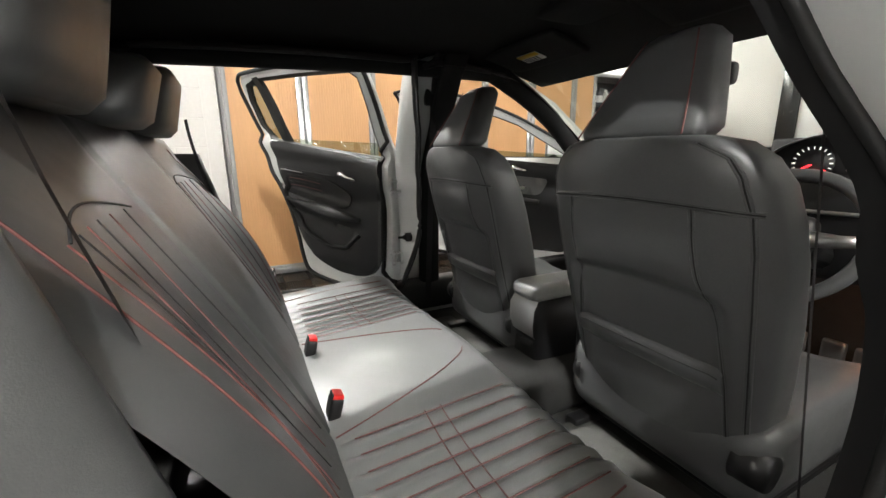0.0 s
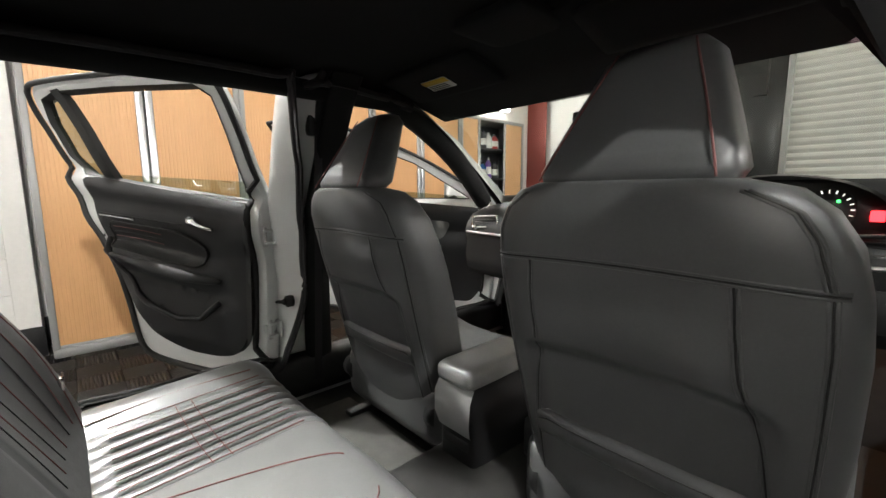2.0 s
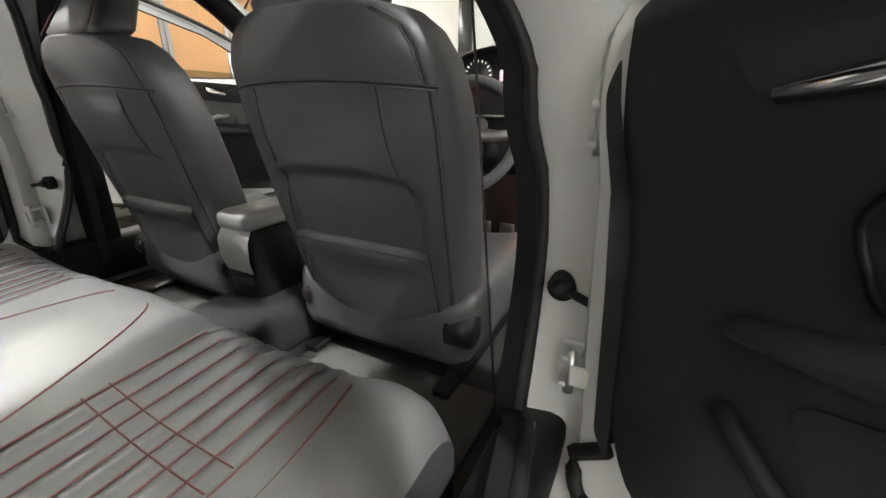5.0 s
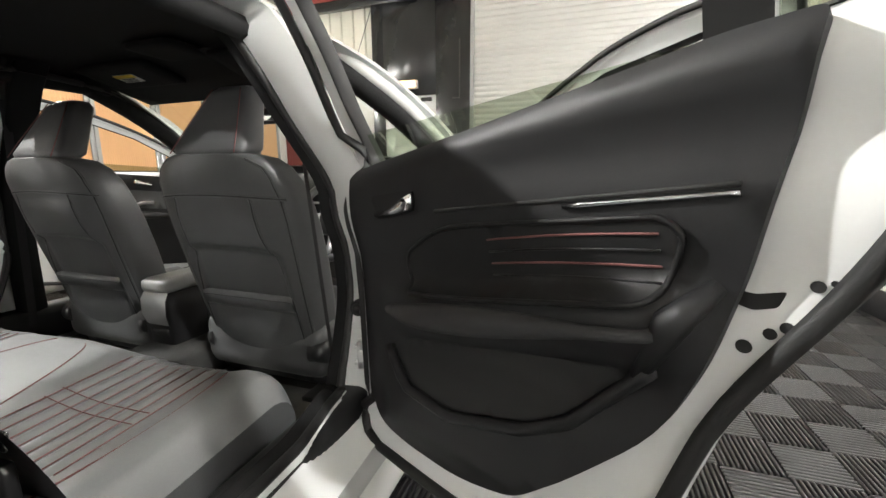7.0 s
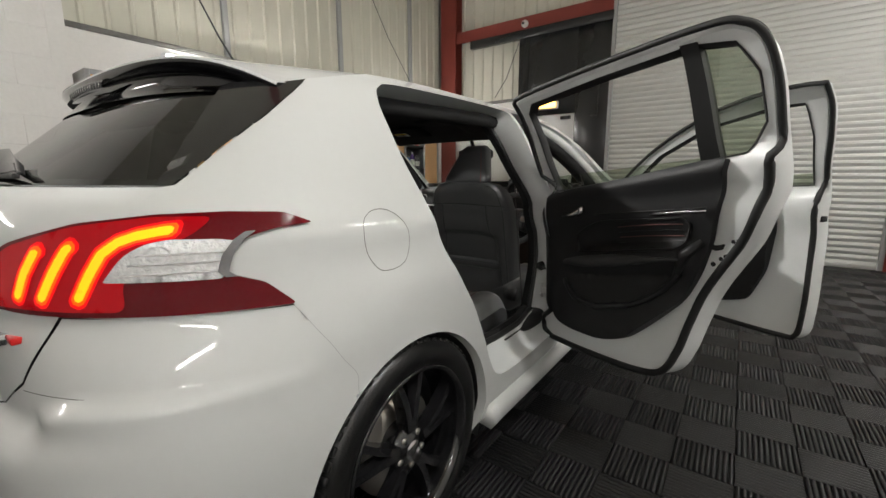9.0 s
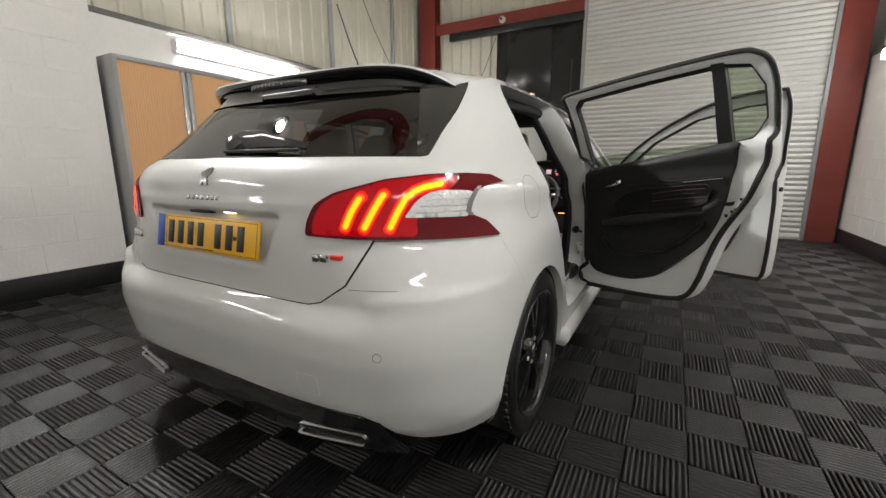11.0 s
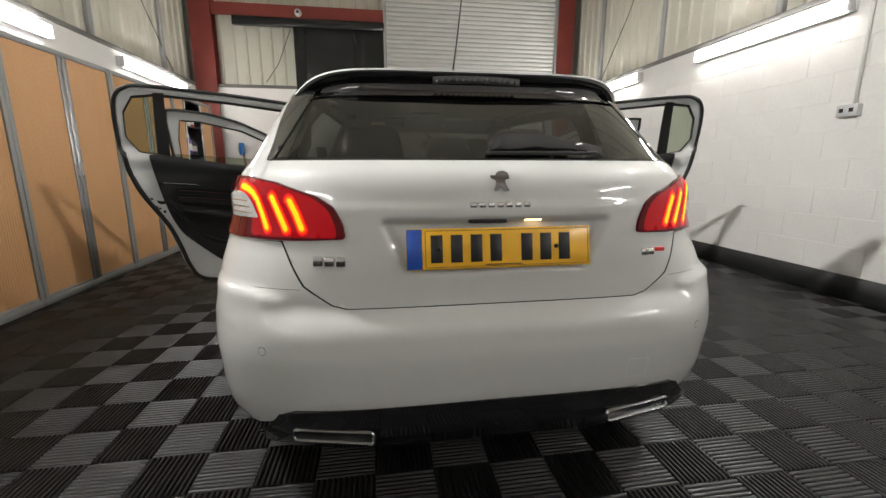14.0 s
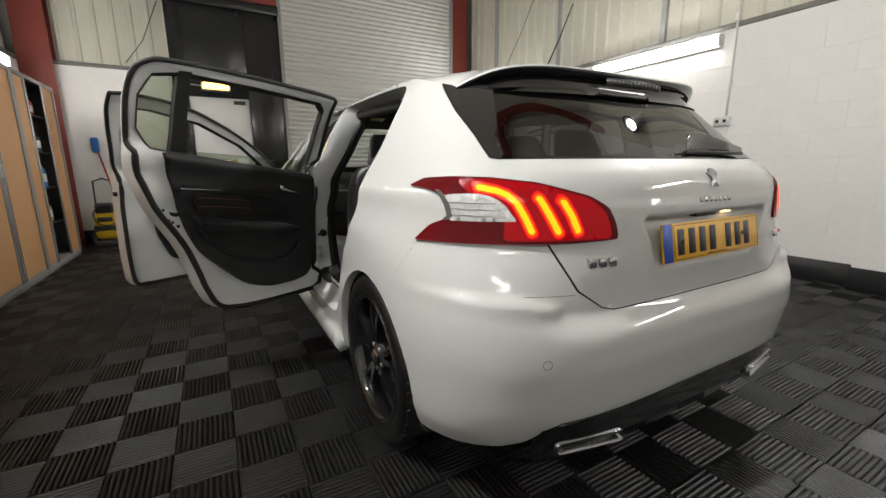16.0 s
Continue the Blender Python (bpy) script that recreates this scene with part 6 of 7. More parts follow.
for sg in (-1, 1):
    part("cushion_side", loft([[(sg * 0.70, r[0][1], r[0][2]) for r in rows], [(sg * 0.70, r[0][1], 0.28) for r in rows]], closed=False), LEATHER, bench)
    for k in range(8):
        a = 0.235 + 0.295 * k / 7
        line = [(sg * (a + 0.007), y, cush_z(a + 0.007, y) + 0.0035) for y in np.linspace(1.27, 1.60, 16)]
        part("stitch_line", tube(line, 0.0014, 5), STITCH, bench)
    for y in (1.40, 1.435):
        line = [(sg * a, y + 0.05 * (0.53 - a), cush_z(a, y) + 0.0045) for a in np.linspace(0.235, 0.53, 12)]
        part("cross_seam", tube(line, 0.0012, 5), STITCH, bench)
    line = [(sg * (0.57 + 0.02 * math.sin(3 * u)), 1.22 + 0.37 * u, cush_z(0.585, 1.22 + 0.37 * u) + 0.0005) for u in np.linspace(0, 1, 18)]
    part("piping", tube(line, 0.0018, 5), STITCH, bench)
    arcline = [(sg * (0.06 + 0.16 * u), 1.60 - 0.36 * u ** 1.5, cush_z(0.06 + 0.16 * u, 1.60 - 0.36 * u ** 1.5) + 0.001) for u in np.linspace(0, 1, 16)]
    part("centre_seam", tube(arcline, 0.0015, 5), STITCH, bench)


def rb(x, v, out=0.0):
    """Front face of the rear seat back: x across, v from foot to top."""
    z = 0.49 + 0.57 * v
    y = 1.235 - 0.30 * v + 0.05 * math.sin(math.pi * min(1, v * 1.1)) * (0.4 + 0.6 * math.exp(-((abs(x) - 0.58) / 0.12) ** 2))
    y -= 0.020 * math.exp(-((abs(x) - 0.36) / 0.13) ** 2) * math.sin(math.pi * v)
    return (x, y + out, z)


rows = [[(x, rb(x, v)[1] - (0.006 if abs(abs(x) - 0.205) < 0.008 else 0), rb(x, v)[2]) for x in np.linspace(-0.67, 0.67, 91)] for v in np.linspace(0, 1, 26)]
top = rows[-1]
rows.append([(x, y - 0.03, z + 0.012) for x, y, z in top])
rows.append([(x, y - 0.08, z + 0.004) for x, y, z in top])
rows.append([(x, y - 0.10, z - 0.06) for x, y, z in top])
rows.append([(x, y - 0.10, z - 0.56) for x, y, z in top])
part("backrest", loft(rows, closed=False), LEATHER, bench, "black leather rear seat back")
for sg in (-1, 1):
    for k, a in enumerate((0.25, 0.30, 0.35, 0.40, 0.45, 0.50)):
        line = [rb(sg * (a + 0.03 * math.sin(2 * v)), v, 0.0005) for v in np.linspace(0.10, 0.80, 18)]
        part("back_seam", tube(line, 0.0012, 5), STITCH if k % 2 else GAP, bench)
    line = [rb(sg * (0.555 + 0.03 * math.sin(3 * v)), v, 0.001) for v in np.linspace(0.03, 0.95, 18)]
    part("back_piping", tube(line, 0.0012, 5), STITCH, bench)
    line = [rb(sg * (0.25 + 0.27 * u), 0.80 + 0.03 * math.sin(math.pi * u), 0.001) for u in np.linspace(0, 1, 14)]
    part("back_yoke", tube(line, 0.0015, 5), GAP, bench)
    bk = new("buckle")
    bk.parent = bench
    bk["label"] = "black belt buckle with a red button"
    bk.matrix_basis = Matrix.Translation((sg * 0.148, 1.245, 0.475)) @ Matrix.Rotation(radians(-14), 4, "X")
    part("buckle_case", soft((-0.020, -0.013, 0.0), (0.020, 0.013, 0.062), 0.007, 3), PLASTIC, bk)
    part("buckle_button", soft((-0.0165, -0.0105, 0.058), (0.0165, 0.012, 0.068), 0.003, 2), REDBUTTON, bk, "red release button")
    part("button_slot", box((-0.013, -0.0118, 0.060), (0.013, -0.0090, 0.0685), 0.001, 1), GAP, bk)
    part("buckle_stalk", soft((-0.012, -0.006, -0.05), (0.012, 0.006, 0.006), 0.004, 2), BELT, bk)
for x in (-0.36, 0.0, 0.36):
    hl = []
    hw = 0.145 if x else 0.11
    for u in np.linspace(0, 1, 9):
        z = 1.06 + (0.15 if x else 0.11) * u
        hx = hw - 0.03 * u ** 2
        hy = 0.052 - 0.018 * u
        if u < 0.06 or u > 0.94:
            hx, hy = hx - 0.015, hy - 0.014
        hl.append(oval(x, 0.935 + 0.05 * u, hx, hy + 0.008, z, 28, 3.6))
    part("headrest", loft(hl), LEATHER, bench, "black leather rear headrest")
    for sg in (-1, 1):
        part("headrest_post", cyl((x + sg * 0.04, 0.915, 1.02), (x + sg * 0.04, 0.92, 1.08), 0.006, 8), CHROME, bench)
for sg in (-1, 1):
    strap = [(sg * (0.60 - 0.05 * v), 1.0 + 0.20 * v ** 1.5, 1.12 - 0.62 * v) for v in np.linspace(0, 1, 16)]
    part("rear_belt", loft([[(x - 0.022, y, z) for x, y, z in strap], [(x + 0.022, y + 0.012, z) for x, y, z in strap]], closed=False), BELT, car, "black rear seat belt webbing")
    part("belt_tongue", soft((sg * 0.575 - 0.012, 1.20, 0.60), (sg * 0.575 + 0.012, 1.212, 0.63), 0.005, 2), CHROME, car, "chrome belt tongue")
    part("belt_anchor", soft((sg * 0.60 - 0.02, 1.18, 0.50), (sg * 0.60 + 0.02, 1.20, 0.60), 0.006, 2), PLASTIC, car)
    part("seat_side_pad", loft([oval(sg * 0.685, 1.05 - 0.22 * (z - 0.5), 0.035 - 0.012 * (z - 0.5), 0.12 - 0.06 * (z - 0.5), z, 16, 3) for z in np.linspace(0.45, 1.02, 8)]), LEATHER, car)
part("parcel_shelf", soft((-0.62, 0.22, 0.975), (0.62, 0.88, 1.0), 0.01, 3), CARPET, car, "black parcel shelf")
part("boot_lining", box((-0.55, 0.2, 0.38), (0.55, 0.95, 0.42), 0.01), CARPET, car)

# dashboard
dash = new("dashboard")
dash.parent = car
dash["label"] = "dark dashboard with lit dials"
rows = []
for y, z in ((2.80, 0.66), (2.62, 0.645), (2.58, 0.655), (2.57, 0.68), (2.56, 0.74), (2.57, 0.80), (2.555, 0.84), (2.57, 0.885), (2.61, 0.925), (2.70, 0.955), (2.85, 0.975), (3.02, 0.98)):
    rows.append([(x, y + 0.07 * (abs(x) / 0.74) ** 3, z + (0.012 * math.exp(-((x - 0.37) / 0.2) ** 2) if z > 0.9 else 0)) for x in np.linspace(-0.74, 0.74, 40)])
part("dash_pad", loft(rows, closed=False), TRIMSOFT, dash, "dark grey soft dashboard")
part("dash_strip", tube([(x, 2.553 + 0.07 * (abs(x) / 0.74) ** 3, 0.845) for x in np.linspace(-0.72, 0.72, 30)], 0.006, 6), ALU, dash)
hood = [[(0.40 + 0.215 * math.cos(a) * k, y, 0.955 + 0.105 * math.sin(a) * k) for a in np.linspace(-0.15, math.pi + 0.15, 26)] for y, k in ((2.60, 1.0), (2.62, 1.05), (2.80, 0.98), (2.86, 0.9))]
part("dial_hood", loft(hood, closed=False), PLASTIC, dash, "black hood over the dials")
part("dial_panel", box((0.185, 2.645, 0.90), (0.615, 2.66, 1.05), 0.01), GAP, dash)
for cx, lit in ((0.50, True), (0.30, True)):
    part("dial_face", cyl((cx, 2.6445, 0.975), (cx, 2.642, 0.975), 0.052, 32), INK, dash)
    for k in range(15):
        a = radians(215 - 250 * k / 14)
        r0, r1 = 0.041, 0.049
        part("dial_mark", tube([(cx + r0 * math.cos(a), 2.640, 0.975 + r0 * math.sin(a)), (cx + r1 * math.cos(a), 2.640, 0.975 + r1 * math.sin(a))], 0.0016 if k % 2 == 0 else 0.0010, 4), GAUGEWHITE, dash)
    a = radians(208 if cx < 0.4 else 200)
    part("dial_needle", tube([(cx, 2.638, 0.972), (cx + 0.045 * math.cos(a), 2.638, 0.972 + 0.045 * math.sin(a))], 0.002, 5), GAUGERED, dash)
    part("dial_glow", box((cx - 0.035, 2.6395, 0.948), (cx + 0.035, 2.6405, 0.957), 0.001, 1), GAUGERED, dash, "lit red band")
part("dial_screen", box((0.38, 2.638, 0.955), (0.42, 2.641, 0.99), 0.003), mat("lit_small_screen", (0.5, 0.4, 0.42), 0.3, emit=0.6, ecol=(0.85, 0.55, 0.6)), dash)
part("warning_lamp", box((0.575, 2.638, 0.95), (0.600, 2.641, 0.975), 0.003), GAUGERED, dash)
part("pilot_lamp", box((0.515, 2.637, 0.993), (0.522, 2.639, 1.0), 0.001, 1), GAUGEGREEN, dash)
for sg, x0 in ((1, 0.60), (-1, -0.60)):
    vent = [(x0 - 0.075, 0.868), (x0 + 0.075, 0.875), (x0 + 0.07, 0.925), (x0 - 0.07, 0.915)]
    yv = 2.578 + 0.07 * (abs(x0) / 0.74) ** 3
    part("vent_frame", tube([(x, yv - 0.01, z) for x, z in rounded(vent, 0.012, 3)], 0.005, 6, closed=True), CHROME, dash, "chrome framed air vent")
    for k in range(4):
        part("vent_slat", box((x0 - 0.066, yv - 0.006, 0.878 + 0.011 * k), (x0 + 0.066, yv + 0.006, 0.882 + 0.011 * k), 0.001, 1), PLASTIC, dash)
    part("vent_wheel", cyl((x0 - 0.055, yv - 0.02, 0.868), (x0 - 0.055, yv, 0.868), 0.012, 12), CHROME, dash)
part("switch_panel", box((0.50, 2.555, 0.70), (0.68, 2.575, 0.80), 0.01), PLASTIC, dash)
for k in range(3):
    part("switch_mark", box((0.53 + 0.045 * k, 2.552, 0.775), (0.548 + 0.045 * k, 2.556, 0.78)), GAUGEWHITE, dash)
part("centre_screen", box((-0.11, 2.53, 0.76), (0.11, 2.555, 0.90), 0.008), BLACKGLOSS, dash)
wheel_ = new("steering_wheel")
wheel_.parent = car
wheel_.location = (0.37, 2.36, 0.80)
wheel_.rotation_euler = (radians(-24), 0, 0)
wheel_["label"] = "small black leather steering wheel"
part("rim", tube([(0.175 * math.cos(a), 0, 0.165 * math.sin(a)) for a in np.linspace(0, 2 * math.pi, 48, endpoint=False)], 0.0165, 10, closed=True), LEATHER, wheel_)
part("boss", soft((-0.075, -0.02, -0.07), (0.075, 0.03, 0.06), 0.03, 3), PLASTIC, wheel_)
for sg in (-1, 1):
    part("spoke", tube([(sg * 0.06, 0.0, 0.0), (sg * 0.12, 0.004, 0.004), (sg * 0.165, 0.0, 0.01)], [0.022, 0.016, 0.014], 8), ALU, wheel_, "satin spoke")
part("spoke_low", tube([(0, 0.0, -0.05), (0, 0.004, -0.12), (0, 0.0, -0.16)], [0.02, 0.014, 0.014], 8), ALU, wheel_)
part("footwell_lamp", box((0.48, 2.68, 0.638), (0.58, 2.73, 0.646), 0.003), COURTESY, car, "lit amber footwell lamp under the dashboard")
part("column", tube([(0.37, 2.38, 0.79), (0.37, 2.6, 0.72)], 0.045, 12), PLASTIC, car)
for k, x in enumerate((0.30, 0.40, 0.48)):
    part("pedal", soft((x - 0.03, 2.74, 0.36), (x + 0.03, 2.76, 0.43), 0.006, 2), ALU, car)

# roof fittings
mir = new("interior_mirror")
mir.parent = car
part("mirror_shell", soft((0.0, 2.27, 1.175), (0.25, 2.315, 1.24), 0.02, 3), PLASTIC, mir)
part("mirror_face", box((0.012, 2.266, 1.183), (0.238, 2.271, 1.232), 0.004), mirror_mat, mir)
part("mirror_stalk", tube([(0.11, 2.31, 1.22), (0.05, 2.36, 1.30)], 0.012, 8), PLASTIC, mir)
for sg in (-1, 1):
    vis = new("sun_visor")
    vis.parent = car
    part("visor_board", moved(soft((sg * 0.33 - 0.19, -0.085, -0.012), (sg * 0.33 + 0.19, 0.085, 0.012), 0.012, 3), Matrix.Translation((0, 2.10, 1.352)) @ Matrix.Rotation(radians(-14), 4, "X")), HEADLINER, vis)
    m_ = Matrix.Translation((0, 2.10, 1.352)) @ Matrix.Rotation(radians(-14), 4, "X")
    if sg > 0:
        continue
    part("warning_label", moved(box((sg * 0.33 - 0.05, -0.03, -0.0145), (sg * 0.33 + 0.05, 0.025, -0.0125)), m_), WHITELABEL, vis, "white and yellow warning label")
    part("label_header", moved(box((sg * 0.33 - 0.05, -0.03, -0.0158), (sg * 0.33 + 0.05, -0.008, -0.0146)), m_), YELLOWLABEL, vis)
    for k in range(3):
        part("label_line", moved(box((sg * 0.33 - 0.04, -0.002 + 0.009 * k, -0.0158), (sg * 0.33 + 0.03, 0.001 + 0.009 * k, -0.0146)), m_), INK, vis)
part("roof_console", soft((-0.10, 1.92, 1.375), (0.10, 2.12, 1.402), 0.012, 3), HEADLINER, car)



# ---- cabinets along the wall: four tambour cupboards ----
def cabinet(y0, y1, opened=False):
    c = new("tambour_cabinet")
    tagged(c, label="grey steel cupboard with open beech tambour doors" if opened else "grey steel cupboard with closed beech tambour doors", category="cabinet", group="cabinets along the wall")
    c.location = (WX0 + 0.012, (y0 + y1) / 2, 0)
    h, H, D = (y1 - y0) / 2, 1.935, 0.418
    for a in (-h, h - 0.02):
        part("side_panel", box((0, a, 0.06), (D, a + 0.02, H), 0.002, 1), GREYSTEEL, c)
    part("top_panel", box((0, -h + 0.02, H - 0.02), (D, h - 0.02, H), 0.002, 1), GREYSTEEL, c)
    part("bottom_panel", box((0, -h + 0.02, 0.06), (D, h - 0.02, 0.08), 0.002, 1), GREYSTEEL, c)
    part("back_panel", box((0, -h + 0.02, 0.08), (0.012, h - 0.02, H - 0.02)), GREYSTEEL, c)
    part("plinth", box((0.0, -h, 0.0), (D + 0.002, h, 0.06), 0.003, 1), GREYSTEEL, c)
    for a, b in ((-h, -h + 0.035), (h - 0.035, h)):
        part("front_post", box((D, a, 0.06), (D + 0.012, b, H), 0.002, 1), GREYSTEEL, c)
    part("front_rail", box((D, -h + 0.035, H - 0.04), (D + 0.012, h - 0.035, H), 0.002, 1), GREYSTEEL, c)

    def shutter(name, a, b):
        prof = []
        n = max(2, int((b - a) / 0.021))
        for k in range(n):
            u = a + (b - a) * k / n
            w_ = (b - a) / n
            prof += [(u, 0.0), (u + 0.12 * w_, 0.002), (u + 0.88 * w_, 0.002)]
        prof.append((b, 0.0))
        ob = part(name, loft([[(D - 0.004 + d, u, z) for u, d in prof] for z in (0.062, H - 0.04)], closed=False), TAMBOUR, c, "ribbed beech tambour shutter", smooth=False)
        return ob

    if not opened:
        shutter("shutter", -h + 0.035, -0.05)
        shutter("shutter", 0.05, h - 0.035)
        for a, b in ((-0.05, -0.004), (0.004, 0.05)):
            part("leading_strip", box((D - 0.004, a, 0.062), (D + 0.010, b, H - 0.04), 0.006, 2), SILVERSTRIP, c, "silver leading strip")
        for a in (-0.027, 0.027):
            part("lock_pull", join(box((D + 0.010, a - 0.011, 0.96), (D + 0.014, a + 0.011, 1.07), 0.002, 1), box((D + 0.014, a - 0.009, 0.975), (D + 0.017, a - 0.005, 1.055), 0.001, 1)), GREYSTEEL, c, "small grey finger pull")
    else:
        shutter("shutter", -h + 0.035, -0.30)
        part("leading_strip", box((D - 0.004, -0.30, 0.062), (D + 0.010, -0.255, H - 0.04), 0.006, 2), SILVERSTRIP, c)
        shutter("shutter", 0.22, h - 0.035)
        part("leading_strip", box((D - 0.004, 0.18, 0.062), (D + 0.010, 0.22, H - 0.04), 0.006, 2), SILVERSTRIP, c)
        # shelves painted dark for the shade within
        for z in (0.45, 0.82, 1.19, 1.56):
            part("shelf", box((0.014, -h + 0.022, z), (D - 0.03, h - 0.022, z + 0.018), 0.002, 1), SHELFSHADE, c)
    return c


for k in range(4):
    cabinet(1.10 + 1.196 * k, 1.10 + 1.196 * k + 1.19, k == 3)

# goods on the open shelves
BLUEPL = mat("blue_plastic", (0.03, 0.16, 0.45), 0.4, vary=0.08, gscale=30)
YELLOWPL = mat("yellow_plastic", (0.75, 0.50, 0.02), 0.4, vary=0.08, gscale=30)
WHITEPL = mat("white_plastic", (0.7, 0.7, 0.68), 0.4, vary=0.06, gscale=30)
PURPLEPL = mat("purple_plastic", (0.12, 0.05, 0.30), 0.4, vary=0.08, gscale=30)
GREYPL = mat("dark_grey_plastic", (0.05, 0.05, 0.055), 0.5, vary=0.1, gscale=30)
REDPL = mat("red_plastic", (0.45, 0.03, 0.03), 0.4, vary=0.08, gscale=30)


def bottle(x, y, z, r, h, material, cap, label):
    b = new("bottle")
    tagged(b, label=label, category="bottle", group="goods in the open cabinet")
    b.location = (x, y, z)
    prof = [(0.0, 0.0), (r * 0.92, 0.0), (r, r * 0.1), (r, h * 0.66), (r * 0.85, h * 0.76), (r * 0.4, h * 0.84), (r * 0.36, h * 0.9), (0.0, h * 0.9)]
    bm = lathe([(q, v) for q, v in prof], 18)
    moved(bm, Matrix.Rotation(radians(-90), 4, "Y"))
    part("flask", bm, material, b)
    part("cap", cyl((0, 0, h * 0.885), (0, 0, h), r * 0.42, 12), cap, b)
    part("paper_label", moved(lathe([(r * 1.012, h * 0.2), (r * 1.012, h * 0.55)], 18), Matrix.Rotation(radians(-90), 4, "Y")), WHITELABEL, b)
    return b


cy0 = 1.10 + 1.196 * 3 + 0.595
rnd = random.Random(4)
cols = ((BLUEPL, "blue"), (YELLOWPL, "yellow"), (WHITEPL, "white"), (PURPLEPL, "purple"), (REDPL, "red"), (GREYPL, "dark grey"))
for zi, z in enumerate((0.468, 0.838, 1.208, 1.578)):
    for k in range(4):
        m_, cn = cols[(zi * 5 + k * 2 + (k > 1)) % 6]
        bottle(WX0 + 0.30 + 0.02 * rnd.random(), cy0 - 0.20 + 0.115 * k, z, 0.040 + 0.012 * rnd.random(), 0.19 + 0.08 * rnd.random(), m_, GREYPL if k % 2 else WHITEPL, cn + " plastic bottle of car care liquid on a shelf")
for k, (m_, cn) in enumerate(((WHITEPL, "white"), (BLUEPL, "blue"))):
    tub = new("storage_tub")
    tagged(tub, label=cn + " plastic tub on the cupboard floor", category="tub", group="goods in the open cabinet")
    tub.location = (WX0 + 0.24, cy0 - 0.12 + 0.24 * k, 0.08)
    part("tub_body", loft([oval(0, 0, 0.085, 0.085, 0, 24, 3), oval(0, 0, 0.1, 0.1, 0.24, 24, 3)]), m_, tub)
    part("tub_lid", loft([oval(0, 0, 0.105, 0.105, 0.24, 24, 3), oval(0, 0, 0.105, 0.105, 0.262, 24, 3)]), GREYPL, tub)

# yellow pressure washer and a red mop with a blue head in the corner
pw = new("pressure_washer")
tagged(pw, label="yellow and black pressure washer standing by the wall", category="pressure washer")
pw.location = (-2.62, 6.32, 0)
part("housing", soft((-0.13, -0.10, 0.10), (0.13, 0.10, 0.46), 0.06, 4, lambda c: Vector((c.x * (1 - 0.25 * (c.z - 0.1)), c.y, c.z))), YELLOWPL, pw)
part("motor_band", soft((-0.136, -0.106, 0.20), (0.136, 0.106, 0.30), 0.04, 3), GREYPL, pw)
part("top_cover", soft((-0.10, -0.09, 0.44), (0.10, 0.09, 0.58), 0.04, 3), GREYPL, pw)
part("foot", soft((-0.14, -0.12, 0.0), (0.14, 0.10, 0.09), 0.03, 3), GREYPL, pw)
for sg in (-1, 1):
    wl = part("washer_wheel", moved(lathe([(0.03, -0.02), (0.085, -0.02), (0.09, 0.0), (0.085, 0.02), (0.03, 0.02)], 24), Matrix.Translation((sg * 0.15, 0.02, 0.09))), GREYPL, pw)
part("handle", tube([(-0.10, 0.06, 0.5), (-0.10, 0.09, 0.86), (0.0, 0.095, 0.90), (0.10, 0.09, 0.86), (0.10, 0.06, 0.5)], 0.012, 8), GREYPL, pw)
part("hose", tube([(0.13 * math.cos(a) + 0.02, -0.12 - 0.006 * math.sin(3 * a), 0.42 + 0.13 * math.sin(a)) for a in np.linspace(0, 4 * math.pi, 60)], 0.008, 6), GREYPL, pw)
part("name_panel", box((-0.08, -0.104, 0.34), (0.08, -0.100, 0.40), 0.002, 1), GREYPL, pw)
mop = new("mop")
tagged(mop, label="red mop handle with a blue head leaning on the wall", category="mop")
part("handle", tube([(-2.36, 6.30, 0.02), (-2.50, 6.45, 0.62), (-2.645, 6.605, 1.26)], 0.011, 8), REDPL, mop, "red pole")
part("head", soft((-2.70, 6.58, 1.24), (-2.62, 6.635, 1.44), 0.02, 3), BLUEPL, mop, "blue head")

# orange heater lamp, camera dome, sockets, conduits
ht = new("heater_lamp")
tagged(ht, label="small lit orange infrared heater on the black surround", category="heater")
ht.location = (-1.14, WY1 - 0.05, 2.195)
part("reflector", soft((-0.19, -0.10, -0.06), (0.19, -0.02, 0.06), 0.02, 3), LAMPEND, ht)
part("element", box((-0.165, -0.108, -0.04), (0.165, -0.098, 0.04), 0.006), HEATGLOW, ht, "glowing orange element")
part("bracket", box((-0.03, -0.03, -0.03), (0.03, 0.0, 0.03), 0.004), GREYSTEEL, ht)
part("flex", tube([(-0.19, -0.05, 0.0), (-0.30, -0.03, 0.015), (-0.42, -0.01, 0.0)], 0.006, 6), WHITEPL, ht)
cc = new("camera_dome")
tagged(cc, label="small white security camera on the red beam", category="security camera")
cc.location = (-1.58, WY1 - 0.10, 3.515)
part("dome_base", cyl((0, 0.05, 0), (0, 0.0, 0), 0.055, 24), WHITEPL, cc)
part("dome", soft((-0.045, -0.045, -0.045), (0.045, 0.02, 0.045), 0.04, 3), WHITEPL, cc)
part("lens", cyl((0, -0.044, -0.005), (0, -0.05, -0.005), 0.022, 16), GAP, cc)


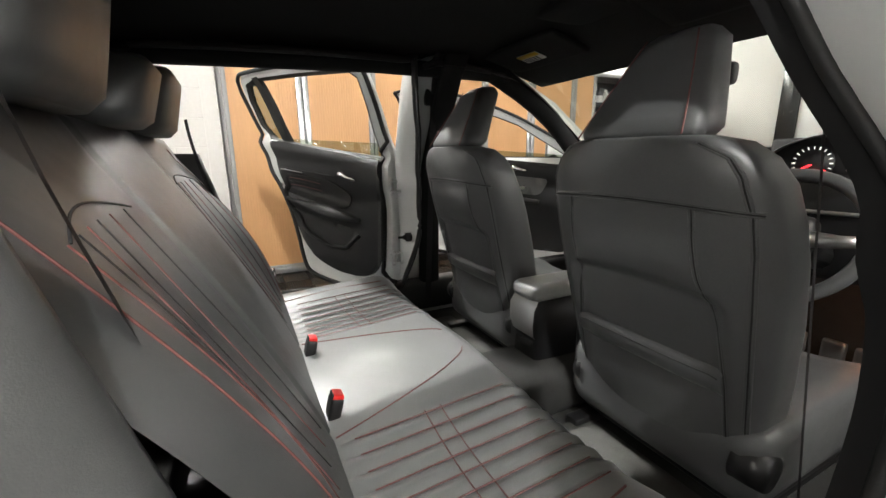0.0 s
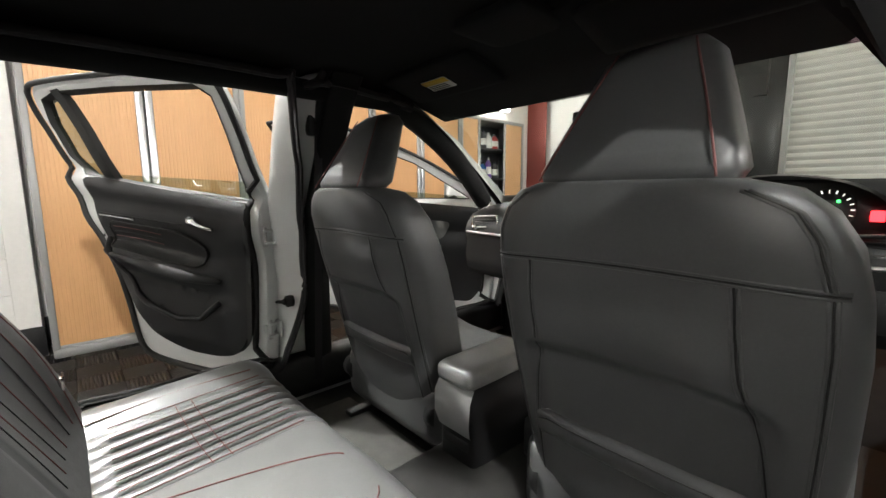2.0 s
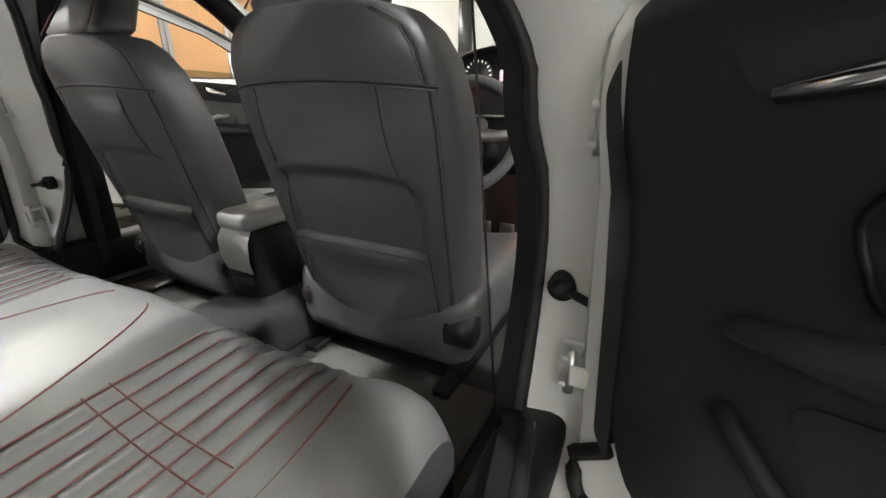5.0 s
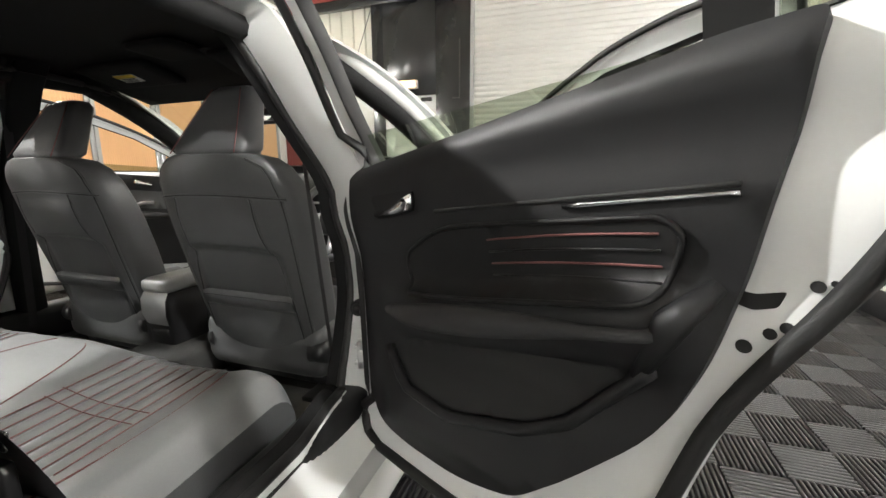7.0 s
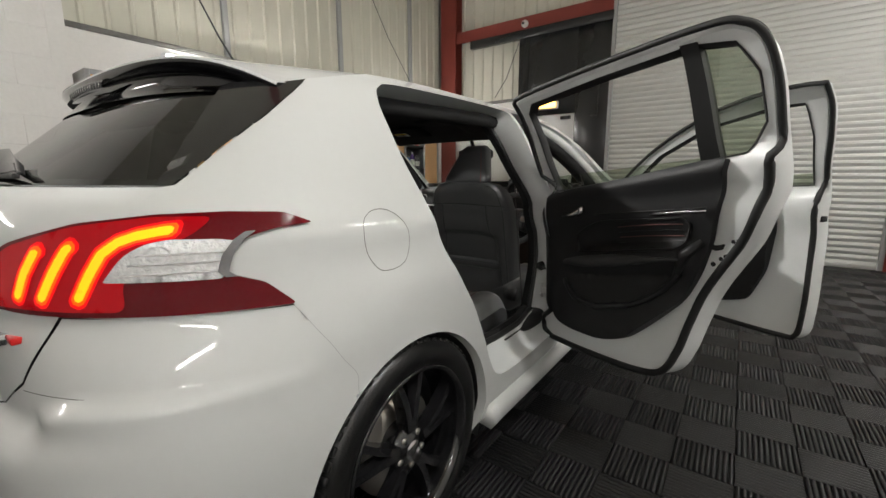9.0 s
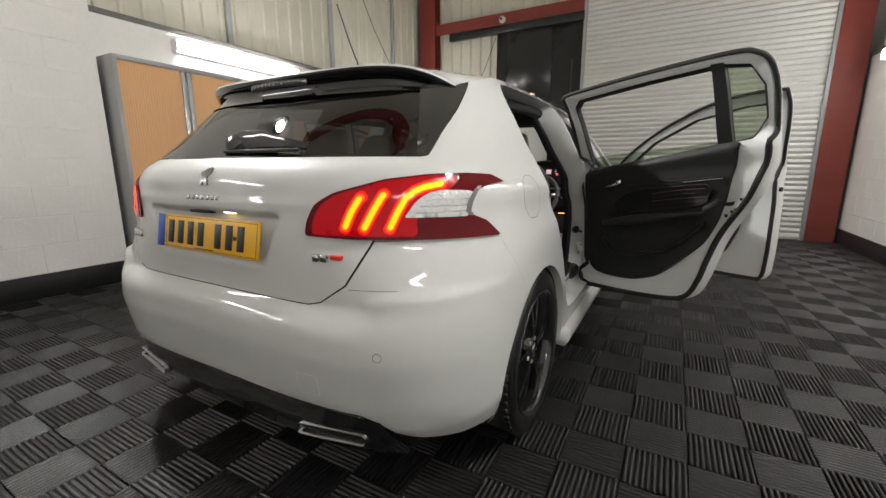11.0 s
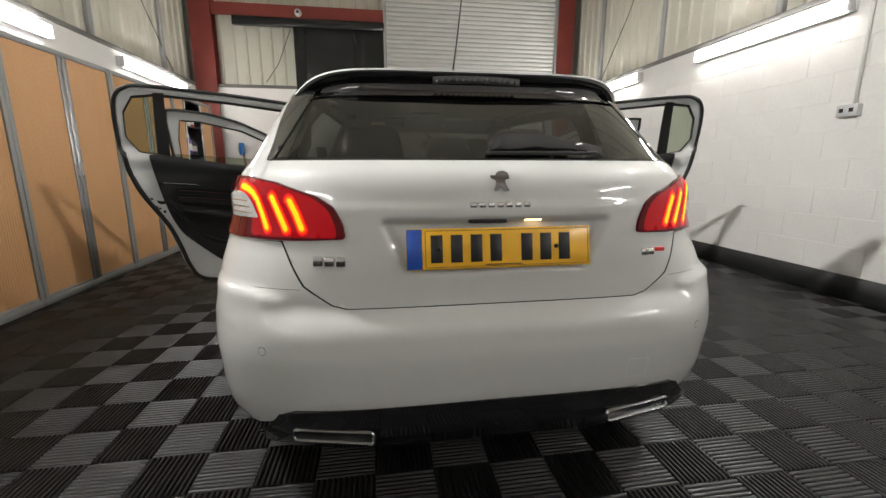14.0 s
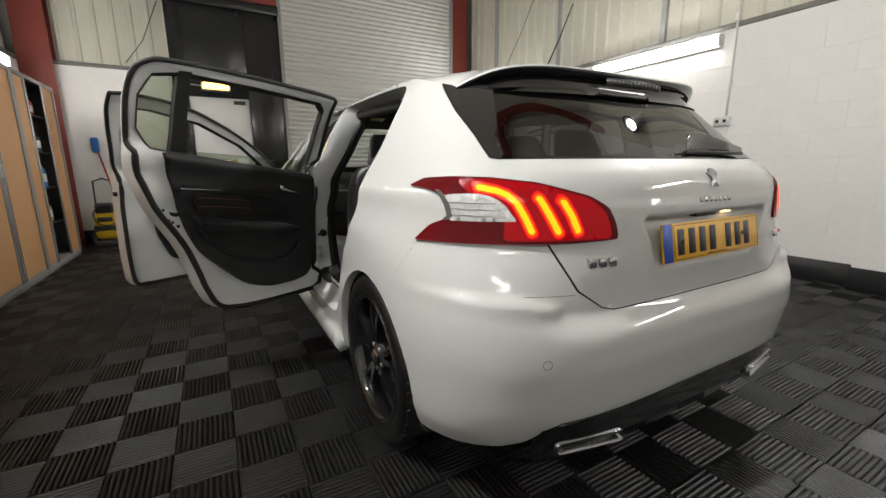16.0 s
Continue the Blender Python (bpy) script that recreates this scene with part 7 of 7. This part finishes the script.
def socket(x, y, z, name="power_socket"):
    s_ = new(name)
    tagged(s_, label="grey metal double socket on the white wall", category="socket")
    s_.location = (x, y, z)
    part("box", box((-0.05, -0.075, -0.045), (0.0, 0.075, 0.045), 0.006), SOCKETWHITE, s_)
    part("faceplate", box((-0.055, -0.07, -0.04), (-0.05, 0.07, 0.04), 0.003), SOCKETWHITE, s_)
    for dy in (-0.035, 0.035):
        part("outlet", box((-0.0565, dy - 0.016, -0.012), (-0.055, dy + 0.016, 0.018), 0.001, 1), GAP, s_)
    return s_


socket(WX1, 1.745, 1.455)
socket(WX1, 4.85, 1.22)
cd = part("conduit", join(tube([(WX1 - 0.015, 1.72, 1.50), (WX1 - 0.015, 1.72, LEDGE + 0.10)], 0.012, 8), box((WX1 - 0.035, 1.70, LEDGE + 0.06), (WX1, 1.74, LEDGE + 0.14), 0.006)), WHITEPL)
structure(cd, "white conduit up the wall to the ledge")
cd = part("conduit_far", tube([(WX1 - 0.015, 4.85, 1.26), (WX1 - 0.015, 4.85, LEDGE)], 0.010, 8), WHITEPL)
structure(cd, "white conduit up the wall to the ledge")
for a, b in (((WX0 - 0.06, 6.0, 2.4), (WX0 - 0.06, 4.4, 4.4)), ((WX1 + 0.05, 5.7, 2.4), (WX1 + 0.05, 4.3, 4.3)), ((-2.2, WY1 + 0.08, 2.45), (-1.75, WY1 + 0.08, 3.3))):
    structure(part("cable", tube([a, tuple((Vector(a) + Vector(b)) / 2 + Vector((0, 0, -0.12))), b], 0.006, 5), GREYPL), "thin dark cable on the metal wall")

# ---- painted blocks of the side walls: 0.44 x 0.215 m with thin joints ----
def block_mesh(lx, lz, t=0.004, c=0.003):
    """A block's face with chamfered edges, standing a little proud of its wall (along +x)."""
    v = [(0, -lx / 2, 0), (0, lx / 2, 0), (0, lx / 2, lz), (0, -lx / 2, lz), (t, -lx / 2 + c, c), (t, lx / 2 - c, c), (t, lx / 2 - c, lz - c), (t, -lx / 2 + c, lz - c)]
    f = [(4, 5, 6, 7), (0, 1, 5, 4), (1, 2, 6, 5), (2, 3, 7, 6), (3, 0, 4, 7)]
    me = mesh_of("block", v, f, False)
    me.materials.append(WALLWHITE)
    return me


whole, halfb = block_mesh(0.4465, 0.222), block_mesh(0.2215, 0.222)


def courses(wall, x, side, y0, y1, z1):
    """Running bond over a wall face; side: the way in which the face looks."""
    wall.data.materials[0] = WALLWHITE
    for k in range(int((z1 - 0.19) / 0.225)):
        y = y0
        first = k % 2 == 1
        while y1 - y > 0.2:
            short = first or y1 - y < 0.45
            ob = new("block", halfb if short else whole)
            ln = 0.225 if short else 0.45
            ob.location = (x, y + ln / 2, 0.191 + 0.225 * k)
            ob.rotation_euler = (0, 0, 0 if side > 0 else math.pi)
            ob.parent = wall
            y += ln
            first = False


WALLS = bpy.data.objects
courses(WALLS["wall_east"], WX1 + 0.001, -1, 0.565, 6.6, LEDGE)
courses(WALLS["wall_east_pier"], WX1 - 0.109, -1, -2.2, 0.56, 2.9)
courses(WALLS["wall_west_pier"], WX0 + 0.279, 1, -2.2, 1.06, 2.9)

# ---- floor tiles: 0.4 m ribbed tiles, each of four squares with crossed ribs ----
TX, TY_ = 1.026, 0.797


def rib_square(px, py, along):
    """Ribs of one 0.2 m square on a thin base."""
    v, f = [], []

    def quad(a, b, c, d):
        k = len(v)
        v.extend((a, b, c, d))
        f.append((k, k + 1, k + 2, k + 3))

    n, h, half = 11, 0.0, 0.0985
    pitch = 2 * half / n
    quad((px - half, py - half, -0.009), (px + half, py - half, -0.009), (px + half, py + half, -0.009), (px - half, py + half, -0.009))
    for k in range(n):
        c = -half + pitch * (k + 0.5)
        ends = (-half, half)
        prof = [(c + pitch * u, zz) for u, zz in ((-0.44, -0.009), (-0.39, -0.0050), (-0.30, -0.0024), (-0.17, -0.0007), (-0.05, 0.0), (0.05, 0.0), (0.17, -0.0007), (0.30, -0.0024), (0.39, -0.0050), (0.44, -0.009))]
        for (a0, z0), (a1, z1) in zip(prof, prof[1:]):
            if along == "x":
                quad((px + ends[0], py + a0, z0), (px + ends[1], py + a0, z0), (px + ends[1], py + a1, z1), (px + ends[0], py + a1, z1))
            else:
                quad((px + a0, py + ends[1], z0), (px + a0, py + ends[0], z0), (px + a1, py + ends[0], z1), (px + a1, py + ends[1], z1))
    return v, f


TILE_PHASE = 1
tv, tf = [], []
for i in (0, 1):
    for j in (0, 1):
        v, f = rib_square(-0.1 + 0.2 * i, -0.1 + 0.2 * j, "x" if (i + j) % 2 == TILE_PHASE else "y")
        tf += [tuple(q + len(tv) for q in t) for t in f]
        tv += v
tile_mesh = mesh_of("tile", tv, tf, False)
tile_mesh.materials.append(TILE)
base = ground
i0, i1 = int((WX0 - TX) / 0.4) - 1, int((WX1 - TX) / 0.4) + 1
j0, j1 = int((WY0 - TY_) / 0.4) - 1, int((WY1 - TY_) / 0.4) + 1
far_v, far_f = [], []
count = 0
for i in range(i0, i1 + 1):
    for j in range(j0, j1 + 1):
        cx, cy = TX + 0.4 * i + 0.2, TY_ + 0.4 * j + 0.2
        if not (WX0 - 0.2 < cx < WX1 + 0.2 and WY0 - 0.2 < cy < WY1 + 0.2):
            continue
        near = abs(cx) < 3.1 and -2.3 < cy < 4.6
        if near and count < 300:
            t = new("tile", tile_mesh)
            t.location = (cx, cy, 0)
            t.parent = base
            count += 1
        else:
            k = len(far_v)
            far_v += [(a + cx, b + cy, c) for a, b, c in tv]
            far_f += [tuple(q + k for q in t) for t in tf]
far = add("tile_field", mesh_of("tile_field", far_v, far_f, False), TILE, base)
tagged(far, kind="stuff")
